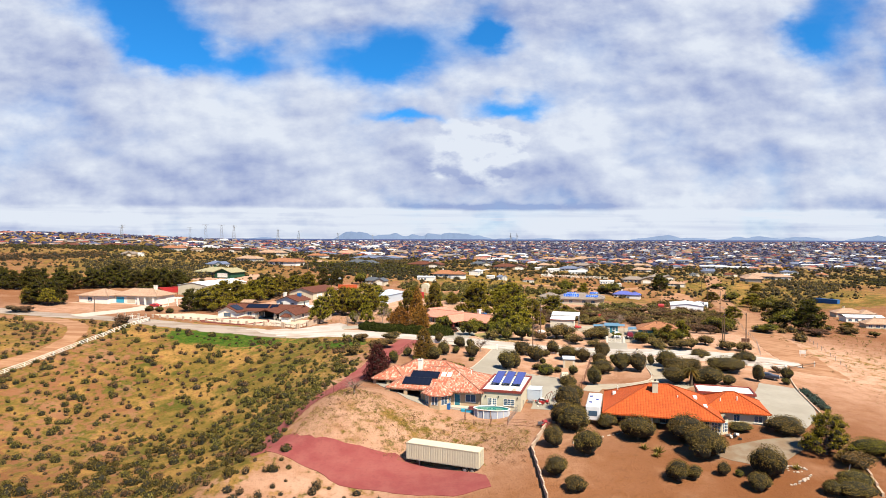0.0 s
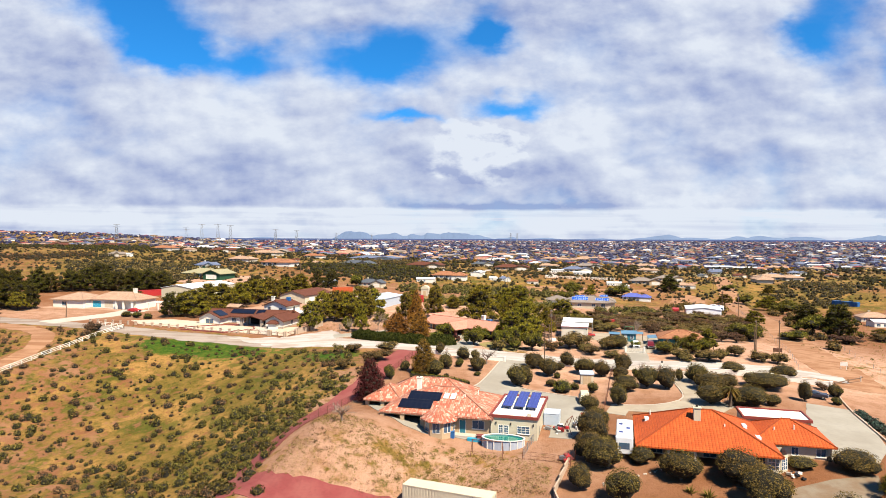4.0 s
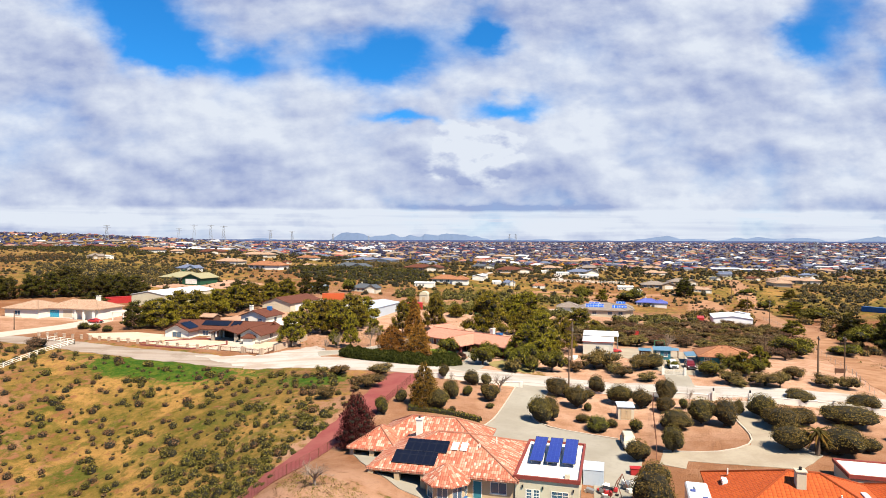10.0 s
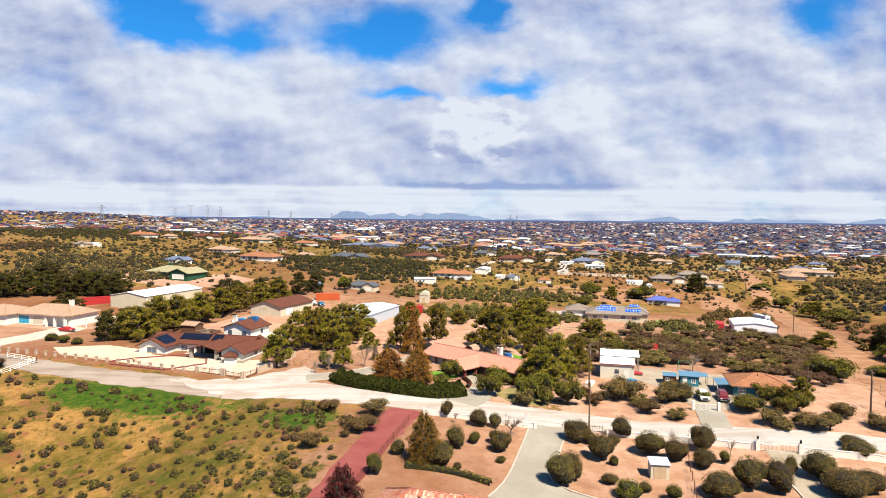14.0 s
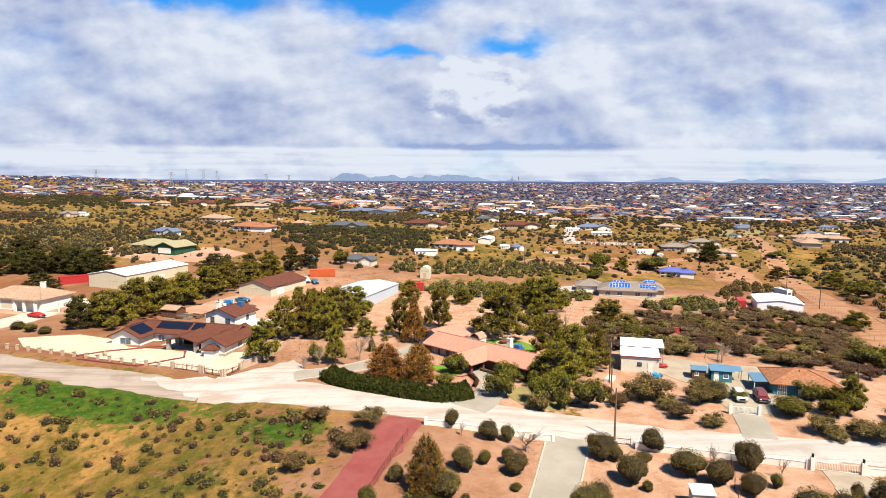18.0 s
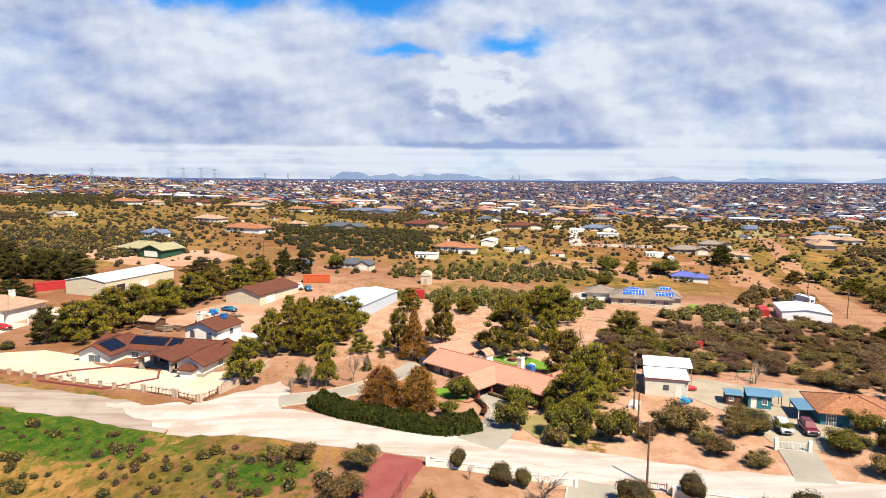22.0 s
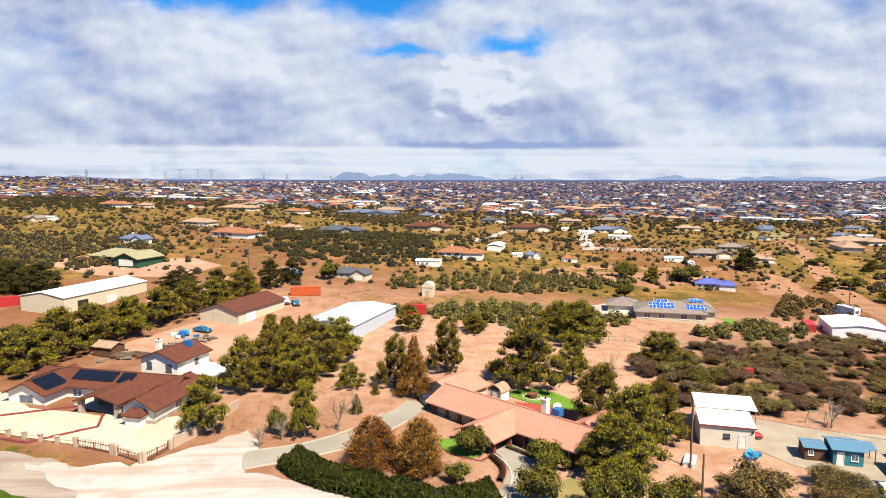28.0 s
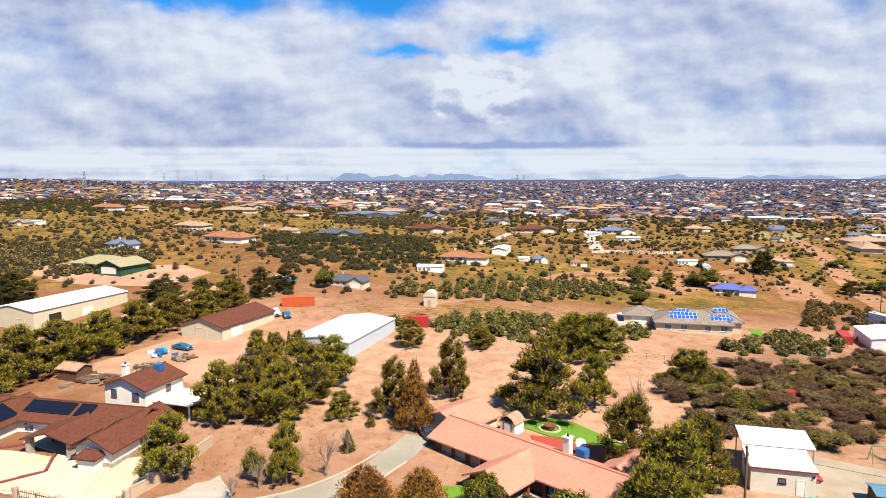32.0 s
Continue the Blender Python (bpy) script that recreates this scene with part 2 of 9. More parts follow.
def tile_material(name, colours, wide, tall, strength=0.5, joint=0.55, rough=0.8):
    """Roof tiles in courses: u runs along the eave, v up the slope, both in metres; every tile has a tint of its own."""
    m = bpy.data.materials.new(name)
    m.use_nodes = True
    n = Nodes(m.node_tree)
    uv = n.add("ShaderNodeSeparateXYZ", inputs={"Vector": n.add("ShaderNodeTexCoord").outputs["UV"]})
    u, v = n.math("DIVIDE", uv.outputs[0], wide), n.math("DIVIDE", uv.outputs[1], tall)
    cell = n.add("ShaderNodeCombineXYZ", inputs={"X": n.math("FLOOR", u), "Y": n.math("FLOOR", v), "Z": 0.0}).outputs[0]
    pick = n.add("ShaderNodeTexWhiteNoise", noise_dimensions="3D", inputs={"Vector": cell}).outputs["Value"]
    ramp = n.add("ShaderNodeValToRGB", inputs={"Fac": pick})
    ramp.color_ramp.interpolation = "CONSTANT"
    while len(ramp.color_ramp.elements) < len(colours):
        ramp.color_ramp.elements.new(0.5)
    for i, (stop, col) in enumerate(colours):
        ramp.color_ramp.elements[i].position, ramp.color_ramp.elements[i].color = stop, rgb(*col)
    fu, fv = n.math("FRACT", u), n.math("FRACT", v)
    arch = n.math("SINE", n.math("MULTIPLY", fu, math.pi))
    edge = n.math("MINIMUM", n.ramp(arch, 0.0, 0.45), n.ramp(fv, 0.0, 0.14))
    c = n.mix(n.math("MULTIPLY", n.math("SUBTRACT", 1.0, edge), joint), ramp.outputs["Color"], rgb(*(x * 0.45 for x in colours[0][1])))
    dirt = n.noise(n.add("ShaderNodeTexCoord").outputs["Object"], 0.35, 5.0)
    c = n.mix(n.math("MULTIPLY", n.ramp(dirt, 0.42, 0.75), 0.3), c, rgb(*(x * 0.6 for x in colours[0][1])))
    h = n.math("ADD", n.math("MULTIPLY", arch, 0.6), n.math("MULTIPLY", n.math("SUBTRACT", 1.0, fv), 0.5))
    relief = n.add("ShaderNodeBump", inputs={"Height": h, "Distance": 0.06, "Strength": strength})
    b = n.add("ShaderNodeBsdfPrincipled", inputs={"Base Color": c, "Roughness": rough, "Specular IOR Level": 0.25, "Normal": relief.outputs[0]})
    n.tree.links.new(b.outputs[0], n.add("ShaderNodeOutputMaterial").inputs["Surface"])
    return m


def ground_material():
    """Desert soil with grass where the land carries it (attribute 'cover': green, red gravel, pale)."""
    m = bpy.data.materials.new("desert soil")
    m.use_nodes = True
    n = Nodes(m.node_tree)
    at = n.add("ShaderNodeTexCoord").outputs["Object"]
    cov = n.add("ShaderNodeSeparateColor", inputs={"Color": n.add("ShaderNodeAttribute", attribute_name="cover").outputs["Color"]})
    big, mid, small, tiny = n.noise(at, 0.018, 5.0), n.noise(at, 0.11, 6.0, 0.6), n.noise(at, 0.7, 6.0, 0.68), n.noise(at, 4.5, 4.0, 0.65)
    patch = n.noise(at, 0.28, 6.0, 0.65)
    soil = n.mix(n.ramp(big, 0.35, 0.65), rgb(0.136, 0.052, 0.019), rgb(0.182, 0.080, 0.037))
    soil = n.mix(n.math("MULTIPLY", n.ramp(mid, 0.44, 0.72), 0.42), soil, rgb(0.300, 0.170, 0.102))
    soil = n.mix(n.math("MULTIPLY", n.ramp(patch, 0.52, 0.68), 0.45), soil, rgb(0.137, 0.052, 0.016))
    soil = n.mix(n.math("MULTIPLY", cov.outputs[2], 0.9), soil, n.mix(n.ramp(patch, 0.38, 0.64), rgb(0.410, 0.250, 0.168), rgb(0.310, 0.172, 0.104)))
    soil = n.mix(n.math("MULTIPLY", n.ramp(small, 0.54, 0.74), 0.5), soil, rgb(0.093, 0.038, 0.013))
    soil = n.mix(n.math("MULTIPLY", n.ramp(tiny, 0.52, 0.78), 0.45), soil, rgb(0.077, 0.034, 0.013))
    grass = n.mix(n.ramp(patch, 0.36, 0.64), rgb(0.066, 0.060, 0.005), rgb(0.180, 0.104, 0.026))
    grass = n.mix(n.math("MULTIPLY", n.ramp(n.noise(at, 0.075, 7.0, 0.68), 0.47, 0.60), 0.85), grass, rgb(0.290, 0.152, 0.045))
    grass = n.mix(n.math("MULTIPLY", n.ramp(n.noise(at, 0.13, 6.0, 0.65), 0.52, 0.62), 0.75), grass, rgb(0.046, 0.060, 0.006))
    grass = n.mix(n.math("MULTIPLY", n.ramp(small, 0.48, 0.70), 0.7), grass, rgb(0.047, 0.038, 0.005))
    grass = n.mix(n.math("MULTIPLY", n.ramp(tiny, 0.45, 0.75), 0.55), grass, rgb(0.038, 0.036, 0.004))
    lush = n.mix(n.ramp(small, 0.4, 0.7), rgb(0.020, 0.056, 0.003), rgb(0.082, 0.094, 0.010))
    lush = n.mix(n.math("MULTIPLY", n.ramp(tiny, 0.45, 0.75), 0.5), lush, rgb(0.016, 0.038, 0.005))
    amount = n.math("ADD", cov.outputs[0], n.math("MULTIPLY", n.math("SUBTRACT", n.math("ADD", n.math("MULTIPLY", patch, 0.55), n.math("MULTIPLY", small, 0.45)), 0.5), 2.6))
    has = n.math("MULTIPLY", n.ramp(amount, 0.36, 0.62), n.ramp(cov.outputs[0], 0.02, 0.15))
    c = n.mix(has, soil, grass)
    c = n.mix(n.ramp(n.math("ADD", cov.outputs[1], n.math("MULTIPLY", n.math("SUBTRACT", n.math("ADD", n.math("MULTIPLY", small, 0.5), n.math("MULTIPLY", patch, 0.5)), 0.5), 2.4)), 0.40, 0.66), c, lush)
    # blue grey mixed into the far ground as painted haze
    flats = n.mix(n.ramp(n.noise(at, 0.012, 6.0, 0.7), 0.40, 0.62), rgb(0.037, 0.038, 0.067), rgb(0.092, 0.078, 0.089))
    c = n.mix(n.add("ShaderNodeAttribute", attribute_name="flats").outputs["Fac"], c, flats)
    relief = n.add("ShaderNodeBump", inputs={"Height": n.math("ADD", n.math("MULTIPLY", tiny, 0.35), small), "Distance": 0.5, "Strength": 0.9})
    b = n.add("ShaderNodeBsdfPrincipled", inputs={"Base Color": c, "Roughness": 0.95, "Specular IOR Level": 0.1, "Normal": relief.outputs[0]})
    n.tree.links.new(b.outputs[0], n.add("ShaderNodeOutputMaterial").inputs["Surface"])
    return m


def road_material(name, pale, tan, turn):
    """Graded dirt with long worn streaks along the way it runs."""
    m = bpy.data.materials.new(name)
    m.use_nodes = True
    n = Nodes(m.node_tree)
    at = n.add("ShaderNodeTexCoord").outputs["Object"]
    along = n.add("ShaderNodeMapping", inputs={"Vector": at, "Rotation": (0, 0, radians(turn)), "Scale": (0.035, 0.42, 1.0)}).outputs[0]
    streaks, blotch, grain = n.noise(along, 1.0, 6.0, 0.6), n.noise(at, 0.22, 6.0, 0.6), n.noise(at, 3.5, 4.0, 0.6)
    c = n.mix(n.math("MULTIPLY", n.ramp(streaks, 0.42, 0.60), 0.85), rgb(*pale), rgb(*tan))
    c = n.mix(n.math("MULTIPLY", n.ramp(blotch, 0.50, 0.72), 0.55), c, rgb(*(v * 0.86 for v in tan)))
    c = n.mix(n.math("MULTIPLY", n.ramp(grain, 0.50, 0.80), 0.30), c, rgb(*(v * 0.6 for v in tan)))
    relief = n.add("ShaderNodeBump", inputs={"Height": n.math("ADD", streaks, n.math("MULTIPLY", grain, 0.3)), "Distance": 0.08, "Strength": 0.6})
    b = n.add("ShaderNodeBsdfPrincipled", inputs={"Base Color": c, "Roughness": 0.95, "Specular IOR Level": 0.1, "Normal": relief.outputs[0]})
    n.tree.links.new(b.outputs[0], n.add("ShaderNodeOutputMaterial").inputs["Surface"])
    return m


def glass_material(name, tint):
    m = bpy.data.materials.new(name)
    m.use_nodes = True
    n = Nodes(m.node_tree)
    at = n.add("ShaderNodeTexCoord").outputs["Object"]
    c = n.mix(n.noise(at, 1.5, 2.0), rgb(*tint), rgb(*(v * 1.8 for v in tint)))
    b = n.add("ShaderNodeBsdfPrincipled", inputs={"Base Color": c, "Roughness": 0.08, "Specular IOR Level": 0.9})
    n.tree.links.new(b.outputs[0], n.add("ShaderNodeOutputMaterial").inputs["Surface"])
    return m


def panel_material(name, cell, line, pitch):
    """Solar cells under glass, with the pale lines between them."""
    m = bpy.data.materials.new(name)
    m.use_nodes = True
    n = Nodes(m.node_tree)
    uv = n.add("ShaderNodeSeparateXYZ", inputs={"Vector": n.add("ShaderNodeTexCoord").outputs["UV"]})
    fu, fv = (n.math("FRACT", n.math("DIVIDE", uv.outputs[i], pitch[i])) for i in (0, 1))
    edge = n.math("MAXIMUM", n.math("GREATER_THAN", n.math("ABSOLUTE", n.math("SUBTRACT", fu, 0.5)), 0.46), n.math("GREATER_THAN", n.math("ABSOLUTE", n.math("SUBTRACT", fv, 0.5)), 0.47))
    tint = n.noise(n.add("ShaderNodeTexCoord").outputs["UV"], 1.1, 2.0)
    c = n.mix(edge, n.mix(tint, rgb(*cell), rgb(*(v * 1.7 for v in cell))), rgb(*line))
    b = n.add("ShaderNodeBsdfPrincipled", inputs={"Base Color": c, "Roughness": 0.12, "Specular IOR Level": 0.7})
    n.tree.links.new(b.outputs[0], n.add("ShaderNodeOutputMaterial").inputs["Surface"])
    return m


M = {
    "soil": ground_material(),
    "gravel_red": material("red gravel", (0.155, 0.032, 0.029), (0.190, 0.056, 0.046), 0.25, 0.95, bump=0.05, amount=0.8, detail=7.0),
    "road_pale": road_material("pale graded dirt road", (0.345, 0.312, 0.282), (0.275, 0.214, 0.168), 14),
    "road_tan": road_material("worn tan asphalt", (0.250, 0.205, 0.168), (0.178, 0.130, 0.098), 18),
    "dirt_road": road_material("sandy dirt road", (0.266, 0.147, 0.084), (0.185, 0.087, 0.042), -70),
    "road_grey": road_material("pale worn asphalt", (0.320, 0.298, 0.270), (0.262, 0.222, 0.186), 14),
    "wall_grey": material("pale grey metal siding", (0.496, 0.459, 0.375), (0.435, 0.398, 0.323), 0.4, 0.6),
    "leaf_brown": leaf_material("dry purple brown scrub leaves", (0.026, 0.016, 0.009), (0.215, 0.125, 0.062), 0.5),
    "yard_dirt": material("bare sandy yard", (0.336, 0.204, 0.136), (0.253, 0.129, 0.075), 0.14, 0.95, bump=0.06, amount=0.8, detail=7.0),
    "concrete": material("pale concrete drive", (0.245, 0.222, 0.180), (0.180, 0.156, 0.120), 0.15, 0.9, amount=0.7),
    "gravel_dim": material("thin grey gravel over soil", (0.165, 0.132, 0.092), (0.130, 0.080, 0.044), 0.4, 0.95, bump=0.05, amount=0.9, detail=7.0),
    "gravel_grey": material("grey gravel", (0.270, 0.228, 0.168), (0.204, 0.156, 0.108), 0.3, 0.95, amount=0.7),
    "gravel_cream": material("cream gravel", (0.433, 0.343, 0.253), (0.360, 0.264, 0.186), 0.2, 0.95, amount=0.6),
    "pave_cream": material("pale paving", (0.384, 0.330, 0.270), (0.313, 0.253, 0.198), 0.3, 0.9),
    "white": material("white paint", (0.614, 0.576, 0.508), (0.539, 0.494, 0.427), 0.5, 0.7),
    "white_metal": material("white sheet metal", (0.614, 0.620, 0.628), (0.553, 0.561, 0.569), 0.4, 0.45, metal=0.0, spec=0.5),
    "cream": material("cream stucco", (0.444, 0.384, 0.283), (0.397, 0.330, 0.240), 0.5, 0.9),
    "cream_pale": material("pale cream siding", (0.433, 0.384, 0.276), (0.384, 0.330, 0.234), 0.4, 0.8),
    "tan": material("tan stucco", (0.373, 0.270, 0.162), (0.313, 0.216, 0.132), 0.5, 0.9),
    "stone": material("field stone", (0.204, 0.162, 0.126), (0.336, 0.283, 0.228), 2.5, 0.9, bump=0.06, amount=0.9),
    "block": material("block wall", (0.373, 0.276, 0.198), (0.313, 0.223, 0.156), 0.8, 0.95),
    "brick_red": material("dark red brick", (0.132, 0.030, 0.027), (0.180, 0.048, 0.042), 1.2, 0.9),
    "red": material("red paint", (0.300, 0.018, 0.018), (0.240, 0.018, 0.018), 0.6, 0.55),
    "orange": material("orange container paint", (0.373, 0.072, 0.018), (0.300, 0.054, 0.018), 0.6, 0.6),
    "red_fascia": material("red brown fascia", (0.180, 0.033, 0.024), None, 0.6, 0.7),
    "brown_wood": material("dark brown wood", (0.078, 0.036, 0.021), (0.114, 0.054, 0.030), 1.5, 0.85),
    "bark": material("bark", (0.096, 0.066, 0.045), (0.054, 0.036, 0.024), 2.0, 0.95, bump=0.05),
    "bare": material("bare grey twigs", (0.204, 0.150, 0.114), (0.156, 0.114, 0.090), 2.0, 0.95),
    "teal": material("teal painted siding", (0.027, 0.138, 0.174), (0.021, 0.108, 0.144), 0.7, 0.8),
    "blue_metal": material("blue sheet metal", (0.066, 0.144, 0.216), (0.084, 0.168, 0.240), 0.6, 0.5, spec=0.5),
    "blue_white": material("pale blue sheet metal", (0.360, 0.404, 0.458), (0.316, 0.371, 0.436), 0.25, 0.45, spec=0.5),
    "blue": material("blue plastic", (0.018, 0.096, 0.253), (0.018, 0.072, 0.204), 1.0, 0.5),
    "cyan": material("turquoise plastic", (0.024, 0.253, 0.373), (0.030, 0.180, 0.300), 1.0, 0.5),
    "green": material("green paint", (0.036, 0.180, 0.084), None, 1.0, 0.6),
    # dark green, deepened further for the shade under the eaves
    "green_dark": material("dark green siding", (0.012, 0.060, 0.030), None, 1.0, 0.7),
    "black": material("black plastic", (0.007, 0.007, 0.009), (0.016, 0.016, 0.016), 1.0, 0.6),
    "dark": material("dark interior", (0.019, 0.015, 0.013), (0.026, 0.021, 0.019), 0.8, 0.95),
    "steel": material("galvanised steel", (0.253, 0.253, 0.253), (0.193, 0.193, 0.193), 1.5, 0.45, metal=0.6),
    "rust": material("rusted steel", (0.132, 0.048, 0.027), (0.084, 0.036, 0.024), 1.5, 0.8),
    "pole": material("weathered pole wood", (0.120, 0.072, 0.045), (0.078, 0.048, 0.030), 1.0, 0.95),
    "turf": material("artificial turf", (0.090, 0.174, 0.011), (0.066, 0.132, 0.007), 0.4, 0.95),
    "lawn": material("dry lawn", (0.156, 0.132, 0.042), (0.204, 0.150, 0.060), 0.25, 0.95, amount=0.9),
    "patio_red": material("red patio slab", (0.264, 0.045, 0.030), (0.216, 0.036, 0.024), 0.4, 0.8),
    "tyre": material("tyre rubber", (0.011, 0.011, 0.011), None, 2.0, 0.9),
    "glass": glass_material("window glass", (0.03, 0.055, 0.085)),
    "car_white": material("white car paint", (0.598, 0.598, 0.598), None, 0.5, 0.25, spec=0.6),
    "car_red": material("dark red car paint", (0.096, 0.007, 0.009), None, 0.5, 0.25, spec=0.6),
    "car_blue": material("blue tarpaulin", (0.018, 0.084, 0.156), (0.024, 0.120, 0.204), 1.0, 0.5),
    "car_dark": material("dark car paint", (0.018, 0.021, 0.036), None, 0.5, 0.25, spec=0.6),
    "pool_water": glass_material("pool water", (0.006, 0.10, 0.075)),
    "pool_wall": material("pale blue pool wall", (0.313, 0.330, 0.373), (0.253, 0.276, 0.324), 0.8, 0.6),
    "tiles_mottled": tile_material("mottled clay tiles", [(0.0, (0.310, 0.088, 0.050)), (0.28, (0.355, 0.135, 0.080)), (0.52, (0.390, 0.205, 0.138)), (0.76, (0.440, 0.300, 0.225)), (0.88, (0.330, 0.110, 0.066))], 0.30, 0.58, 0.9, 0.65),
    "tiles_orange": tile_material("orange clay tiles", [(0.0, (0.342, 0.059, 0.009)), (0.4, (0.365, 0.067, 0.011)), (0.75, (0.319, 0.052, 0.008))], 0.46, 0.42, 0.9, 0.85),
    "tiles_salmon": tile_material("salmon concrete tiles", [(0.0, (0.410, 0.178, 0.120)), (0.4, (0.430, 0.190, 0.130)), (0.75, (0.390, 0.166, 0.112))], 0.34, 0.40, 0.6, 0.6),
    "tiles_brown": tile_material("brown shingles", [(0.0, (0.087, 0.027, 0.014)), (0.4, (0.099, 0.033, 0.017)), (0.75, (0.076, 0.023, 0.012))], 0.30, 0.20, 0.2, 0.2),
    "tiles_rust": tile_material("weathered orange shingles", [(0.0, (0.231, 0.098, 0.046)), (0.4, (0.196, 0.075, 0.035)), (0.75, (0.266, 0.122, 0.058))], 0.30, 0.25, 0.2, 0.2),
    "tiles_grey": tile_material("grey brown tiles", [(0.0, (0.173, 0.138, 0.116)), (0.4, (0.196, 0.162, 0.133)), (0.75, (0.156, 0.122, 0.098))], 0.34, 0.40, 0.4, 0.4),
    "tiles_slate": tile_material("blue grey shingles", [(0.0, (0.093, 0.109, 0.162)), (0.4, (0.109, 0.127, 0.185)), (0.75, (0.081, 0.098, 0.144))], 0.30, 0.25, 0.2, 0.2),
    "tiles_sage": tile_material("pale olive shingles", [(0.0, (0.228, 0.205, 0.114)), (0.4, (0.258, 0.228, 0.137)), (0.75, (0.205, 0.182, 0.099))], 0.30, 0.25, 0.2, 0.2),
    "tiles_blue": tile_material("bright blue shingles", [(0.0, (0.068, 0.084, 0.274)), (0.4, (0.084, 0.099, 0.304)), (0.75, (0.061, 0.076, 0.243))], 0.30, 0.25, 0.2, 0.2),
    "tiles_tan": tile_material("tan tiles", [(0.0, (0.289, 0.179, 0.116)), (0.4, (0.324, 0.214, 0.144)), (0.75, (0.254, 0.156, 0.098))], 0.34, 0.40, 0.4, 0.4),
    "solar_blue": panel_material("blue solar cells", (0.012, 0.020, 0.13), (0.03, 0.05, 0.20), (0.5, 0.5)),
    "solar_black": panel_material("black solar cells", (0.004, 0.004, 0.007), (0.012, 0.012, 0.016), (1.0, 1.65)),
    "solar_grid": panel_material("blue solar panels with pale frames", (0.012, 0.05, 0.24), (0.55, 0.62, 0.72), (1.0, 1.6)),
    # distance haze is put into these two blue base colours
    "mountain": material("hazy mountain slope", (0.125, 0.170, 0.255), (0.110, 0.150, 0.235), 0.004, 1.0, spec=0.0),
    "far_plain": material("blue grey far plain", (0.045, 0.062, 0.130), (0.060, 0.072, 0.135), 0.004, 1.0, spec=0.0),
    "leaf_sage": leaf_material("blue green sage leaves", (0.013, 0.024, 0.018), (0.065, 0.098, 0.069), 0.4),
    "stone_pale": material("pale field stones", (0.336, 0.283, 0.228), (0.240, 0.193, 0.150), 2.0, 0.9),
    "concrete_pale": material("pale concrete edging", (0.373, 0.324, 0.264), (0.300, 0.253, 0.198), 0.8, 0.9),
    # near black for foliage cores: the shade between leaves as a colour
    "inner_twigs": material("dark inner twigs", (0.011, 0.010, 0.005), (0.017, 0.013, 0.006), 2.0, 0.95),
    "leaf_field": leaf_material("pale olive field scrub", (0.031, 0.027, 0.007), (0.185, 0.142, 0.042), 0.5),
    "leaf_tuft": leaf_material("yellow green grass tufts", (0.059, 0.050, 0.007), (0.272, 0.195, 0.047), 0.3),
    # the blue haze of distance is put into this leaf colour
    "leaf_haze": leaf_material("blue green junipers", (0.018, 0.019, 0.042), (0.060, 0.058, 0.110), 0.3),
    "roof_teal": material("dull teal roof", (0.054, 0.063, 0.075), (0.072, 0.072, 0.078), 0.5, 0.7),
    "leaf_olive": leaf_material("olive clipped leaves", (0.022, 0.017, 0.004), (0.194, 0.133, 0.034)),
    "leaf_shrub": leaf_material("grey green shrub leaves", (0.023, 0.018, 0.003), (0.152, 0.114, 0.028), 0.5),
    "leaf_dry": leaf_material("dry brown shrub", (0.073, 0.038, 0.016), (0.218, 0.135, 0.058), 0.4),
    "leaf_pine": leaf_material("pine needles", (0.026, 0.023, 0.002), (0.306, 0.233, 0.022), 0.3),
    "leaf_dark": leaf_material("dark pine needles", (0.008, 0.009, 0.002), (0.109, 0.092, 0.012), 0.3),
    "leaf_green": leaf_material("bright green leaves", (0.022, 0.025, 0.003), (0.178, 0.149, 0.018), 0.3),
    "leaf_rust": leaf_material("rust brown foliage", (0.105, 0.040, 0.007), (0.360, 0.170, 0.028), 0.25),
    "leaf_gold": leaf_material("golden brown foliage", (0.079, 0.044, 0.007), (0.264, 0.155, 0.026), 0.25),
    "leaf_wine": leaf_material("wine red leaves", (0.024, 0.007, 0.006), (0.119, 0.033, 0.026), 0.2),
    "leaf_hedge": leaf_material("dark green hedge leaves", (0.009, 0.014, 0.003), (0.057, 0.063, 0.009), 0.2),
    "leaf_scrub": leaf_material("desert scrub leaves", (0.024, 0.018, 0.005), (0.240, 0.155, 0.049), 0.5),
}


# ---- mesh helpers ----
from mathutils import geometry


def part(name, bm, mat, parent=None, label=""):
    """Links a bmesh as one mesh object under a thing or a part."""
    mesh = bpy.data.meshes.new(name)
    bm.to_mesh(mesh)
    bm.free()
    for m in mat if isinstance(mat, (list, tuple)) else [mat]:
        mesh.materials.append(M[m] if isinstance(m, str) else m)
    ob = new(name, mesh)
    ob.parent = parent
    return tagged(ob, label)


def data_part(name, verts, faces, mat, parent=None, label=""):
    mesh = bpy.data.meshes.new(name)
    mesh.from_pydata(verts, [], faces)
    mesh.materials.append(M[mat])
    mesh.update()
    ob = new(name, mesh)
    ob.parent = parent
    return tagged(ob, label)


def thing(name, x, y, turn=0.0, z=None, label="", category="", group="", kind=""):
    """An Empty on the ground that carries the parts of a thing."""
    ob = new(name)
    ob.empty_display_size = 0.3
    ob.matrix_world = pose(x, y, gz(x, y) if z is None else z, 0, 0, turn)
    return tagged(ob, label, category, group, kind)


